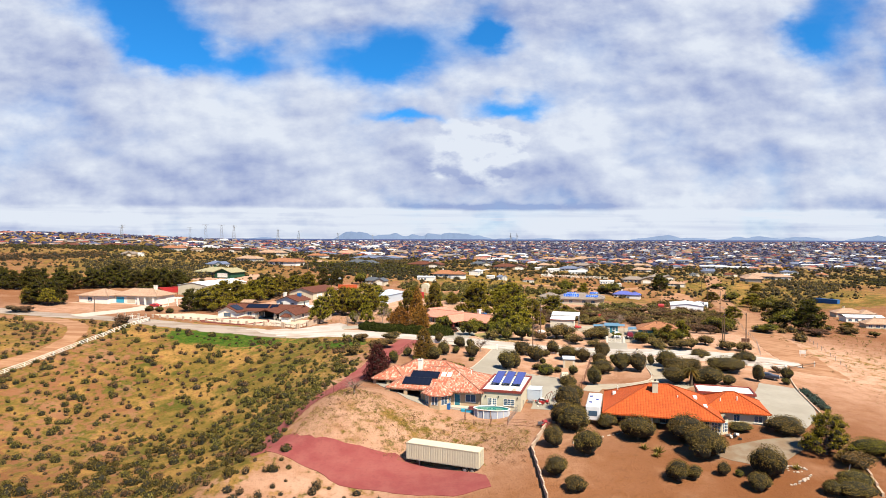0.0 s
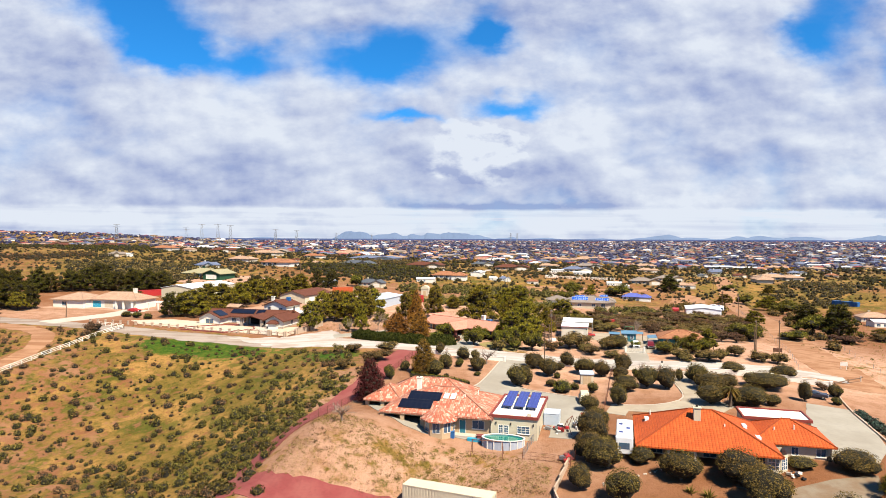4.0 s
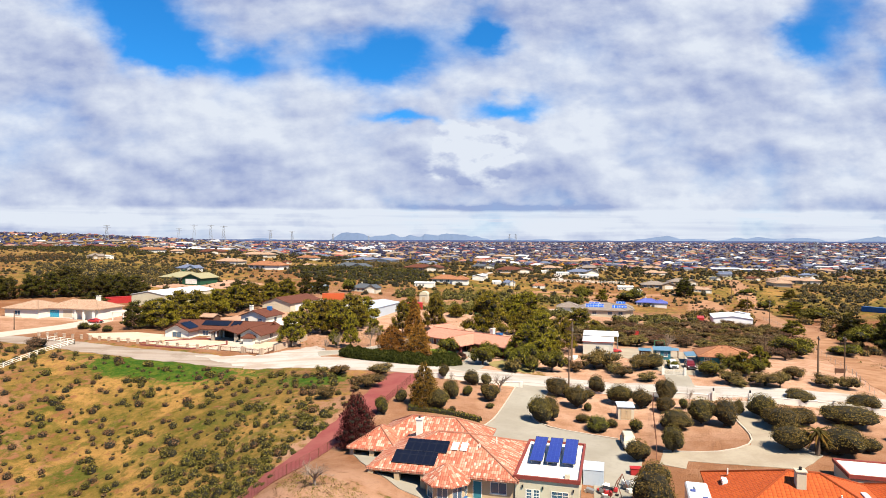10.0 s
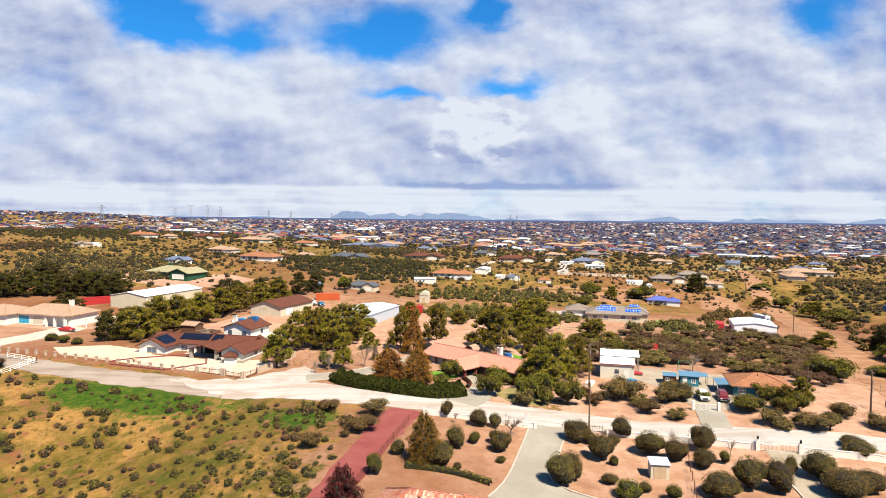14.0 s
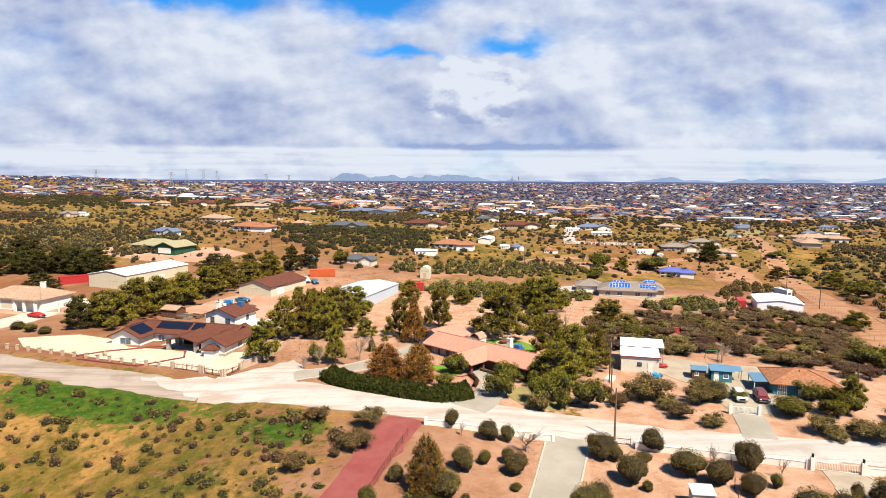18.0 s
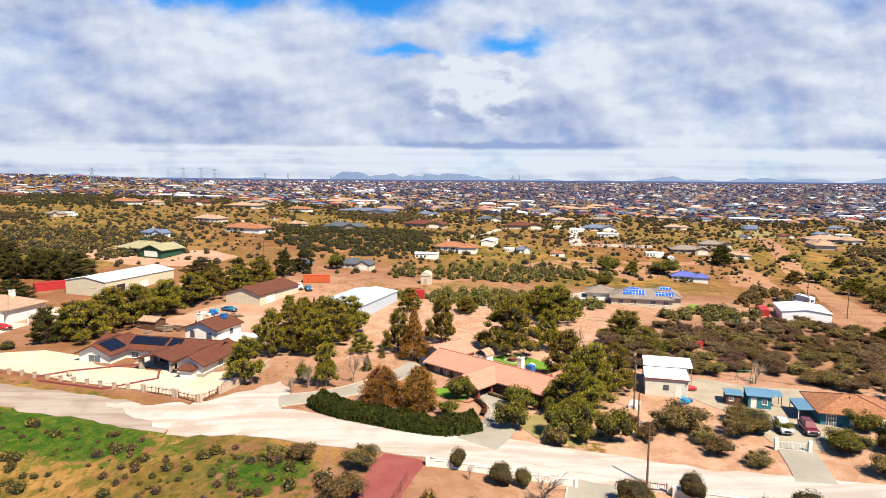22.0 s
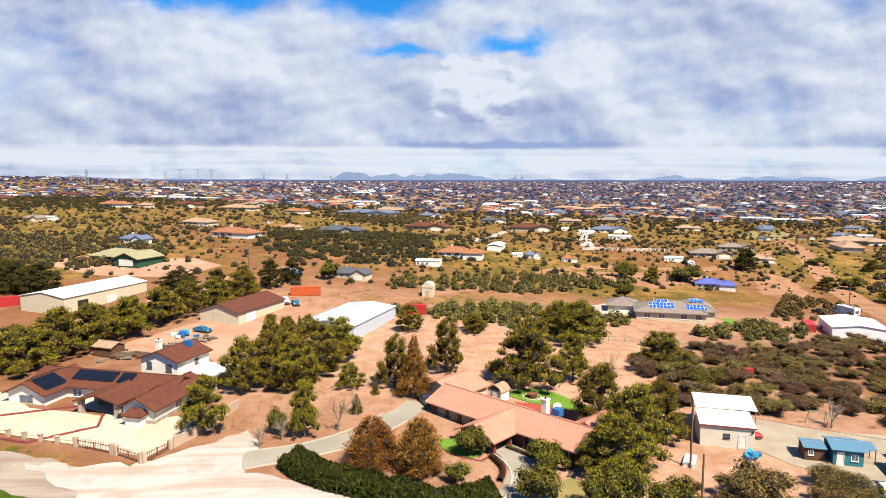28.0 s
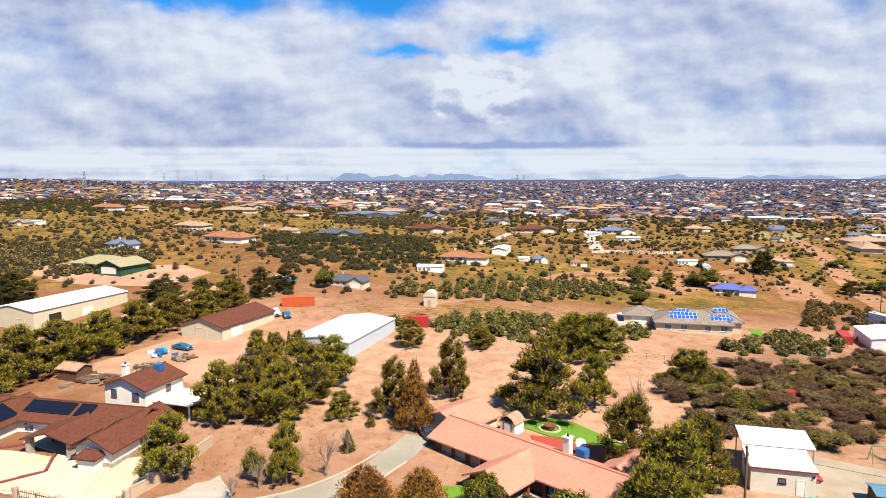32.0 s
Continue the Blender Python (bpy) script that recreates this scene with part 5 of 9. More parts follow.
def data_gable(x0, x1, y, z0, z1):
    """A thin triangular gable end."""
    bm = bmesh.new()
    pts = [(x0, z0), (x1, z0), ((x0 + x1) / 2, z1)]
    a, b = [bm.verts.new((x, y, z)) for x, z in pts], [bm.verts.new((x, y + 0.2, z)) for x, z in pts]
    bm.faces.new(a), bm.faces.new(b[::-1])
    for i in range(3):
        bm.faces.new((a[i], b[i], b[(i + 1) % 3], a[(i + 1) % 3]))
    bmesh.ops.recalc_face_normals(bm, faces=bm.faces[:])
    return bm


salmon_house()


# the brown-roofed house with a covered entrance, and its two-storey neighbour
def brown_house():
    h = thing("house", -55, 219, -14, -0.75, "white and stone house under brown shingle roofs with a covered entrance", "house")
    tm = "tiles_brown"
    wing(h, (-15.6, 12.0, 0.5, 8.0), 2.7, 4.6, "gable", "white", tm, "x", 0.6)
    wing(h, (-15.4, -8.2, -4.2, 6.0), 2.6, 4.5, "gable", "white", tm, "y", 0.7)
    wing(h, (8.6, 14.2, -6.2, 7.0), 2.6, 4.4, "gable", "white", tm, "y", 0.7)
    wing(h, (10.2, 12.8, -7.8, -6.2), 2.0, 2.9, "hip", "white", tm, "x", 0.4)
    wing(h, (-0.4, 6.8, -5.2, 3.2), 2.7, 3.9, "gable", "stone", tm, "y", 0.7, open_front=True)
    for x, y in ((-0.2, -5.0), (6.6, -5.0), (-0.2, -1.4), (6.6, -1.4)):
        post(h, x, y, 2.8, 0.4, "stone", True, False)
    # dark sheet on the white wall stands in for the entrance's shade
    part("garage_opening", box(-0.1, 6.5, 0.36, 0.47, 0, 2.5), "dark", h, "dark sheet painted as shade under the covered entrance")
    for spot in ((-15.5, -8.1, -4.32, -4.2), (8.5, 14.3, -6.32, -6.2), (14.2, 14.32, -6.2, 4)):
        part("stone_base", box(*spot, -0.6, 0.8), "stone", h, "rough field stone base course")
    window(h, "s", (-15.4, -8.2, -4.2, 6.0), -11.8, 0.9, 2.6, 1.3, "tan")
    window(h, "s", (-15.6, 12, 0.5, 8), -6, 0.9, 1.6, 1.2)
    window(h, "e", (8.6, 14.2, -6.2, 7), 0, 0.9, 1.6, 1.2)
    door(h, "s", (-15.6, 12, 0.5, 8), -1.6, 1.8, 2.2, "brown_wood")
    up_w = Vector((1, 0, 0.528)).normalized()
    slope_panel(h, "solar_panel", (-15.3, 4.4, 2.66), (0, -1, 0), up_w, 7.4, 3.4, "solar_black", 0.3, "black", "black solar panel")
    up_s = Vector((0, 1, 0.507)).normalized()
    for x, wd in ((-8.0, 8.2), (1.0, 2.6)):
        slope_panel(h, "solar_panel", (x, 1.7, 3.31), (1, 0, 0), up_s, wd, 2.3, "solar_black", 0.3, "black", "black solar panel")
    slope_panel(h, "solar_panel", (9.2, 0.6, 3.0), (0, -1, 0), Vector((1, 0, 0.64)).normalized(), 2.2, 1.8, "solar_black", 0.3, "black", "black solar panel")
    up_e = Vector((-1, 0, 0.528)).normalized()
    slope_panel(h, "solar_panel", (-8.6, -3.4, 2.82), (0, 1, 0), up_e, 4.6, 3.2, "solar_black", 0.3, "black", "black solar panel")
    t = thing("guest_house", -47.5, 231, -20, -0.3, "two storey white house with a brown roof and roof cooler", "house")
    wing(t, (-4.5, 3.8, -4.0, 4.5), 5.0, 6.7, "gable", "white", tm, "y", 0.6)
    window(t, "s", (-4.5, 3.8, -4, 4.5), -2.6, 3.2, 1.0, 1.2, "brown_wood")
    window(t, "s", (-4.5, 3.8, -4, 4.5), 1.8, 3.0, 1.2, 1.2, "brown_wood")
    window(t, "e", (-4.5, 3.8, -4, 4.5), 1.0, 3.3, 0.9, 1.0, "brown_wood")
    chimney(t, -3.0, -1.0, 5.4, 7.6, "white", 0.9)
    part("cooler", box(0.4, 1.6, 1.6, 2.8, 6.1, 7.3, 0.05), "blue", t, "blue rooftop cooler")
    c = thing("carport", -41, 229.5, -20, -0.4, "flat white roofed carport on posts", "carport")
    part("roof", box(-4.2, 4.4, -3.4, 3.4, 2.6, 2.85), "white", c)
    for x in (-4.0, 0, 4.1):
        for y in (-3.1, 3.1):
            post(c, x, y, 2.6, 0.12, "white", True, False)
    part("back_wall", box(-4.1, 4.2, 3.0, 3.25, -0.5, 2.6), "cream", c)
    s = thing("wood_shed", -68, 247, -20, None, "small dark wooden shed", "shed")
    wing(s, (-2.4, 2.4, -1.8, 1.8), 2.2, 3.1, "gable", "brown_wood", "tiles_tan", "x", 0.3)
    door(s, "s", (-2.4, 2.4, -1.8, 1.8), 0, 1.0, 1.9, "brown_wood", "brown_wood")


brown_house()


# barns and workshops
def barn(name, x, y, turn, wide, deep, wall_h, roof_h, along, wall_mat, roof_mat, label, doors=(), over=0.25, z=None, category="barn"):
    b = thing(name, x, y, turn, z, label, category)
    rect = (-wide / 2, wide / 2, -deep / 2, deep / 2)
    wing(b, rect, wall_h, roof_h, "gable", wall_mat, roof_mat, along, over, 0.12)
    for side, at, wd, ht, mat in doors:
        e = new("barn_door")
        e.parent, e.matrix_local = b, on_wall(side, rect, at, 0)
        part("leaf", box(-wd / 2, wd / 2, -0.05, 0.06, 0, ht), mat, e)
        fr = bmesh.new()
        add_box(fr, -wd / 2 - 0.12, -wd / 2, -0.05, 0.1, 0, ht + 0.12), add_box(fr, wd / 2, wd / 2 + 0.12, -0.05, 0.1, 0, ht + 0.12), add_box(fr, -wd / 2, wd / 2, -0.05, 0.1, ht, ht + 0.12)
        part("door_frame", fr, wall_mat, e)
    return b


barn("barn", -98.5, 297, -18, 15, 30, 4.6, 6.0, "y", "cream_pale", "white_metal", "long cream metal barn with a white roof", [("e", -9, 3.6, 3.2, "dark"), ("e", 1, 3.6, 3.0, "white"), ("s", 3, 3.0, 2.6, "cream_pale")], z=1.6)
barn("barn", -49.5, 283, -22, 12, 20, 3.0, 5.0, "y", "cream", "tiles_brown", "tan barn under a brown shingle roof", [("e", -5, 4.0, 2.5, "white"), ("s", 0, 3.0, 2.4, "cream")], 0.5, z=1.0)
barn("barn", -19.3, 272.5, -20, 14, 25, 2.7, 3.7, "y", "blue_white", "blue_white", "wide pale blue metal barn with a shallow roof", [("s", 3, 3.5, 3.0, "white")], z=0.8)
barn("barn", 119, 283, -20, 13.5, 15, 3.4, 4.4, "y", "white_metal", "white_metal", "white metal barn with a shallow white roof", [("s", 0, 4, 2.4, "white")], z=-5.4)


def workshop():
    s = thing("workshop", 41.4, 204.1, -16, -2.4, "white metal workshop with a raised carport roof behind", "workshop")
    rect = (0, 7.6, 0, 5.4)
    part("wall", walls(*rect, 3.3), "wall_grey", s)
    part("roof", slab_from_faces([((-0.15, -0.2, 3.4), (7.8, -0.2, 3.4), (7.8, 5.6, 3.95), (-0.15, 5.6, 3.95))], 0.12), "white_metal", s)
    part("fascia", box(-0.15, 7.8, -0.26, -0.2, 3.2, 3.42), "red_fascia", s)
    part("carport_roof", slab_from_faces([((-0.1, 5.4, 4.25), (9.0, 5.4, 4.25), (9.0, 10.6, 4.8), (-0.1, 10.6, 4.8))], 0.14), "white_metal", s)
    for x in (0.1, 4.5, 8.8):
        for y in (5.7, 10.3):
            post(s, x, y, 4.3, 0.07, "steel", True, False)
    door(s, "s", rect, 5.9, 0.95, 2.05, "white")
    window(s, "s", rect, 3.7, 1.5, 0.8, 0.6, "black")
    part("wall_lamp", box(7.2, 7.4, -0.2, 0, 2.6, 2.8), "black", s)


workshop()


def blue_sheds():
    a = thing("shed", 56.2, 200.0, -17, None, "small blue shed with a blue metal roof", "shed")
    wing(a, (-1.4, 1.2, -1.6, 1.6), 1.9, 2.3, "gable", "brown_wood", "blue_metal", "x", 0.25, 0.08)
    window(a, "s", (-1.4, 1.2, -1.6, 1.6), -0.6, 0.9, 0.6, 0.6)
    b = thing("shed", 60.0, 198.8, -17, None, "teal shed with a blue metal roof and a porch post", "shed")
    wing(b, (-1.9, 1.9, -2.2, 2.2), 2.3, 2.9, "gable", "teal", "blue_metal", "x", 0.35, 0.08)
    door(b, "s", (-1.9, 1.9, -2.2, 2.2), -1.0, 0.8, 1.9, "white")
    window(b, "s", (-1.9, 1.9, -2.2, 2.2), 0.8, 0.9, 0.8, 0.8)
    part("ramada", slab_from_faces([((2.0, -1.0, 2.2), (4.0, -1.0, 2.2), (4.0, 1.6, 2.5), (2.0, 1.6, 2.5))], 0.06), "blue_metal", b)
    for y in (-0.8, 1.4):
        post(b, 3.8, y, 2.2, 0.05, "brown_wood", True, False)


blue_sheds()


def teal_house():
    h = thing("house", 71, 192.5, -17, -2.7, "teal sided cottage with a weathered orange shingle roof", "house")
    wing(h, (-4.2, 7.0, -4.6, 4.8), 2.5, 4.4, "hip", "teal", "tiles_rust", "x", 0.7, 0.15)
    front = (-4.2, 7.0, -4.6, 4.8)
    part("lean_to_roof", slab_from_faces([((-7.4, -3.8, 2.2), (-3.4, -3.8, 2.5), (-3.4, 2.2, 2.5), (-7.4, 2.2, 2.2))], 0.1), "blue_metal", h)
    for y in (-3.6, 2.0):
        post(h, -7.2, y, 2.2, 0.06, "white", True, False)
    e = window(h, "s", front, -2.6, 0.2, 1.4, 1.9, "white", (4, 3))
    for at in (2.4, 5.2):
        window(h, "s", front, at, 0.9, 1.0, 1.1)
    door(h, "s", front, 0.6, 0.9, 2.0, "white")
    part("awning", slab_from_faces([((1.8, -6.4, 2.0), (5.6, -6.4, 2.0), (5.6, -4.6, 2.35), (1.8, -4.6, 2.35))], 0.08), "white_metal", h)
    vent(h, 1.0, -1.0, 4.1, "dark")


teal_house()


def solar_house():
    h = thing("house", 72, 298, -15, -3.0, "wide ranch house with a grey tile roof carrying blue solar arrays", "house")
    wing(h, (-9, 10, -8, 4), 2.7, 5.2, "hip", "cream", "tiles_grey", "x", 0.7)
    wing(h, (4, 13, -4, 10), 2.7, 5.0, "hip", "cream", "tiles_grey", "y", 0.7)
    wing(h, (-17, -8, 0, 9), 2.6, 4.6, "hip", "cream", "tiles_grey", "x", 0.6)
    up = Vector((0, 1, 2.5 / 6.7)).normalized()
    for x, y, wd, tl in ((-5.4, -6.4, 7.0, 3.2), (-4.0, -3.2, 4.2, 1.6), (4.8, -6.6, 5.6, 2.6)):
        slope_panel(h, "solar_panel", (x, y, 2.85 + (y + 8) * 2.5 / 6.7), (1, 0, 0), up, wd, tl, "solar_grid", 0.14, "steel", "blue solar array")
    slope_panel(h, "solar_panel", (6.6, -0.6, 4.4), (1, 0, 0), up, 3.6, 2.0, "solar_grid", 0.3, "steel", "blue solar array")
    for at in (-6, -2, 4, 8):
        window(h, "s", (-9, 10, -8, 4), at, 0.9, 1.6, 1.2)
    garage(h, "s", (-17, -8, 0, 9), -12.5, 4.8, 2.3)
    t = drape("green_lawn", [(86.5, 290), (89.5, 289), (93, 299), (90, 300)], "turf", 0.1, 1.5, "small bright green lawn strip", "lawn")
    return h


solar_house()


def long_house():
    h = thing("house", -119, 254, -14, 1.4, "long white house with tan hip roofs and turquoise garage doors", "house")
    wing(h, (-17, -4, -5, 7), 3.0, 5.2, "hip", "white", "tiles_tan", "x", 0.7)
    wing(h, (-5, 15, -1, 10), 3.0, 5.4, "hip", "white", "tiles_tan", "x", 0.7)
    for at in (-1.5, 3.5):
        garage(h, "s", (-5, 15, -1, 10), at, 3.6, 2.3, "cyan" if at < 0 else "cream")
    garage(h, "e", (-17, -4, -5, 7), -2.2, 3.2, 2.3, "white")
    for x in (8, 11, 14.6):
        post(h, x, -2.6, 2.9, 0.3, "white", True, False)
    part("porch_roof", box(7.4, 15.4, -3.2, -0.8, 2.8, 3.05), "tiles_tan", h)
    chimney(h, 10, 5, 4.6, 6.6, "white", 1.1)
    window(h, "s", (-17, -4, -5, 7), -12, 0.9, 2.0, 1.3)
    p = thing("pergola", -94, 251, -14, None, "white pergola over a pool terrace", "pergola")
    for x in (-6, -2, 2, 6):
        for y in (-2.5, 2.5):
            post(p, x, y, 2.7, 0.14, "white", True, False)
    bm = bmesh.new()
    for i in range(15):
        add_box(bm, -6.6 + i * 0.94, -6.5 + i * 0.94, -3.2, 3.2, 2.85, 3.0)
    part("rafter", bm, "white", p)
    for y in (-2.5, 2.5):
        part("beam", box(-6.8, 6.8, y - 0.1, y + 0.1, 2.7, 2.85), "white", p)


long_house()


# ---- plants ----
rng = np.random.default_rng(7)


def leaf_mesh(name, blobs, count, size, mats, core=0.72, up=0.25, shell=0.55, spray=False, seed=0):
    """Crown of many small leaf sprays round a few lobes (x, y, z, rx, ry, rz), over a core coloured as inner shade."""
    g = np.random.default_rng(seed)
    b = np.array(blobs, float)
    share = (b[:, 3] * b[:, 4] + b[:, 4] * b[:, 5] + b[:, 3] * b[:, 5])
    pick = g.choice(len(b), count, p=share / share.sum())
    d = g.normal(size=(count, 3))
    d /= np.linalg.norm(d, axis=1)[:, None]
    # few leaves below, so the near black core shows as underside shade
    d[:, 2] = np.abs(d[:, 2]) * np.where(g.random(count) < 0.93, 1, -0.6)
    r = shell + (1.06 - shell) * g.random(count) ** 0.6
    c = b[pick, :3] + d * b[pick, 3:6] * r[:, None]
    nrm = d + g.normal(size=(count, 3)) * 0.55 + np.array([0, 0, up])
    nrm /= np.linalg.norm(nrm, axis=1)[:, None]
    t = np.cross(nrm, g.normal(size=(count, 3)))
    if spray:
        t = d * 0.8 + np.array([0, 0, 0.55]) + g.normal(size=(count, 3)) * 0.45
    t /= np.linalg.norm(t, axis=1)[:, None]
    s = np.cross(nrm, t)
    s /= np.linalg.norm(s, axis=1)[:, None] + 1e-6
    s *= 0.5 if spray else 1.0
    k = size * (0.6 + 0.8 * g.random(count))[:, None]
    quad = np.stack([c - t * k - s * k * 0.5, c - t * k * 0.6 + s * k * 0.7, c + t * k * 1.1 + nrm * k * 0.2], 1).reshape(-1, 3)
    faces = [tuple(q) for q in (np.arange(count)[:, None] * 3 + np.arange(3)).tolist()]
    verts = quad.tolist()
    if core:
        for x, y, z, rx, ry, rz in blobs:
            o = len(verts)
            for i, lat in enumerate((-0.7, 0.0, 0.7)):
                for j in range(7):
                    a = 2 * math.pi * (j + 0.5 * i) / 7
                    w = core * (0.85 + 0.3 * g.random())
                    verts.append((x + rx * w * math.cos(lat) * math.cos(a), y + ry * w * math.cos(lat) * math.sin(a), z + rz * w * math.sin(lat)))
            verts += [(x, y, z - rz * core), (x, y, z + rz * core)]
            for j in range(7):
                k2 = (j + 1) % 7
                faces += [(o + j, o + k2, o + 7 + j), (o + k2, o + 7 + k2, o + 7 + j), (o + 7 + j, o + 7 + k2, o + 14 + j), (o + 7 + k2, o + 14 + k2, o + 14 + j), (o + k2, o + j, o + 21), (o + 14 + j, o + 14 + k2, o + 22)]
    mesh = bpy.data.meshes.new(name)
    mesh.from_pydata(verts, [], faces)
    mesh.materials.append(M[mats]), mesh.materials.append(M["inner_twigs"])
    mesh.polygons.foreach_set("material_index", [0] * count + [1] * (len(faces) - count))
    mesh.update()
    return mesh


def trunk_mesh(limbs, mat="bark"):
    """Tapered trunk and limbs: (from, to, radius, end radius)."""
    bm = bmesh.new()
    for a, b, ra, rb in limbs:
        add_tube(bm, a, b, ra, rb, 7)
    mesh = bpy.data.meshes.new("trunk")
    bm.to_mesh(mesh)
    bm.free()
    mesh.materials.append(M[mat])
    return mesh


def plant(name, trunk, crown, label, category, extra=()):
    """A plant of unit size standing at the origin, to be copied: width 1, height 1."""
    e = new(name)
    e.empty_display_size = 0.2
    for part_name, mesh in (("trunk", trunk), ("crown", crown)) + tuple(extra):
        if mesh is not None:
            ob = new(part_name, mesh)
            ob.parent = e
    return tagged(e, label, category)


def lobes(g, n, rx, ry, rz, z, spread, size):
    out = [(0, 0, z, rx * 0.8, ry * 0.8, rz * 0.8)]
    for i in range(n):
        a = 2 * math.pi * (i + g.random() * 0.6) / n
        k = spread * (0.7 + 0.5 * g.random())
        s = size * (0.7 + 0.6 * g.random())
        out.append((rx * k * math.cos(a), ry * k * math.sin(a), z + rz * (g.random() - 0.35) * 0.9, rx * s, ry * s, rz * s))
    return out


def bush_kind(name, mat, label, seed, count=4200, size=0.019, n=6, trim=True, category="bush"):
    g = np.random.default_rng(seed)
    if trim:
        b = [(0, 0, 0.47, 0.47, 0.47, 0.50)]
        for i in range(n):
            a = 2 * math.pi * (i + g.random() * 0.7) / n
            k, r = 0.20 + 0.08 * g.random(), 0.24 + 0.07 * g.random()
            b.append((k * math.cos(a), k * math.sin(a), 0.30 + 0.32 * g.random(), r, r, r))
    else:
        b = lobes(g, n + 2, 0.5, 0.5, 0.46, 0.36, 0.72, 0.50)
    limb = [((0, 0, -0.15), (0, 0, 0.3), 0.05, 0.04)] + [((0, 0, 0.1), (0.25 * math.cos(a), 0.25 * math.sin(a), 0.5), 0.03, 0.015) for a in (0.4, 2.5, 4.4)]
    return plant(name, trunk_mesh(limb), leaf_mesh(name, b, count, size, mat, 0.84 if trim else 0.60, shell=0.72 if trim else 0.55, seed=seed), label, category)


def pine_kind(name, mat, label, seed, open_crown=0.0, count=11000, size=0.021):
    """A broad, irregular desert pine: whorls of drooping boughs round a leader."""
    g = np.random.default_rng(seed)
    b, limb = [], [((0, 0, -0.06), (0.02, 0.01, 0.6), 0.035, 0.02), ((0.02, 0.01, 0.6), (0, 0, 0.95), 0.02, 0.008)]
    z = 0.13 + open_crown
    while z < 0.95:
        reach = 0.45 * (1 - ((z - 0.10) / 0.95) ** 2.4) + 0.05
        m = 8 if z < 0.55 else 5 if z < 0.8 else 3
        for i in range(m):
            a = g.random() * 1.2 + 2 * math.pi * i / m
            k = reach * (0.35 + 0.75 * g.random())
            s = 0.075 + 0.075 * g.random()
            p = (k * math.cos(a), k * math.sin(a), z + 0.12 * g.random() - 0.03)
            b.append((*p, s * 1.15, s * 1.15, s * 0.85))
            limb.append(((0, 0, z - 0.06), p, 0.010, 0.004))
        z += 0.075 + 0.02 * g.random()
    b.append((0, 0, 0.93, 0.09, 0.09, 0.10))
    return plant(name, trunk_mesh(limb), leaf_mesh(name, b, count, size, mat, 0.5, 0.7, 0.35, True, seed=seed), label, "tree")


def cone_kind(name, mat, label, seed, fat=0.5, count=3200, size=0.022, point=1.0):
    g = np.random.default_rng(seed)
    b = []
    for i in range(70):
        z = 0.06 + 0.88 * (i / 69)
        r = fat * (1 - z ** point) * (0.8 + 0.3 * g.random()) + 0.03
        a = i * 2.4 + g.random()
        b.append((0.62 * r * math.cos(a), 0.62 * r * math.sin(a), z, r * 0.42, r * 0.42, 0.085))
    return plant(name, trunk_mesh([((0, 0, -0.05), (0, 0, 0.85), 0.035, 0.008)]), leaf_mesh(name, b, count, size, mat, 0.4, 0.4, 0.4, True, seed=seed), label, "tree")


def bare_kind(name, seed, label):
    """A leafless shrub or young tree: forking twigs."""
    g = np.random.default_rng(seed)
    limb = [((0, 0, -0.1), (0, 0, 0.25), 0.03, 0.024)]
    twigs = [(Vector((0, 0, 0.22)), Vector((math.cos(a) * 0.6, math.sin(a) * 0.6, 1.0)).normalized(), 0.34, 0.016) for a in g.random(6) * 6.28]
    fine = []
    for p, d, ln, r in twigs:
        q = p + d * ln
        limb.append((p, q, r, r * 0.6))
        for _ in range(5):
            e = (d + Vector(g.normal(size=3)) * 0.5).normalized()
            s = p.lerp(q, 0.4 + 0.6 * g.random())
            t = s + e * (0.18 + 0.22 * g.random())
            limb.append((s, t, r * 0.5, r * 0.25))
            for _ in range(4):
                f = (e + Vector(g.normal(size=3)) * 0.5).normalized()
                fine.append((s.lerp(t, g.random()), f * (0.10 + 0.12 * g.random()), r * 0.2))
    bm = bmesh.new()
    for a, d, r in fine:
        add_tube(bm, a, a + d, max(r, 0.0035), 0.0015, 3)
    mesh = bpy.data.meshes.new("twig_crown")
    bm.to_mesh(mesh)
    bm.free()
    mesh.materials.append(M["bare"])
    e = plant(name, trunk_mesh(limb, "bare"), None, label, "shrub", (("twig_crown", mesh),))
    return e


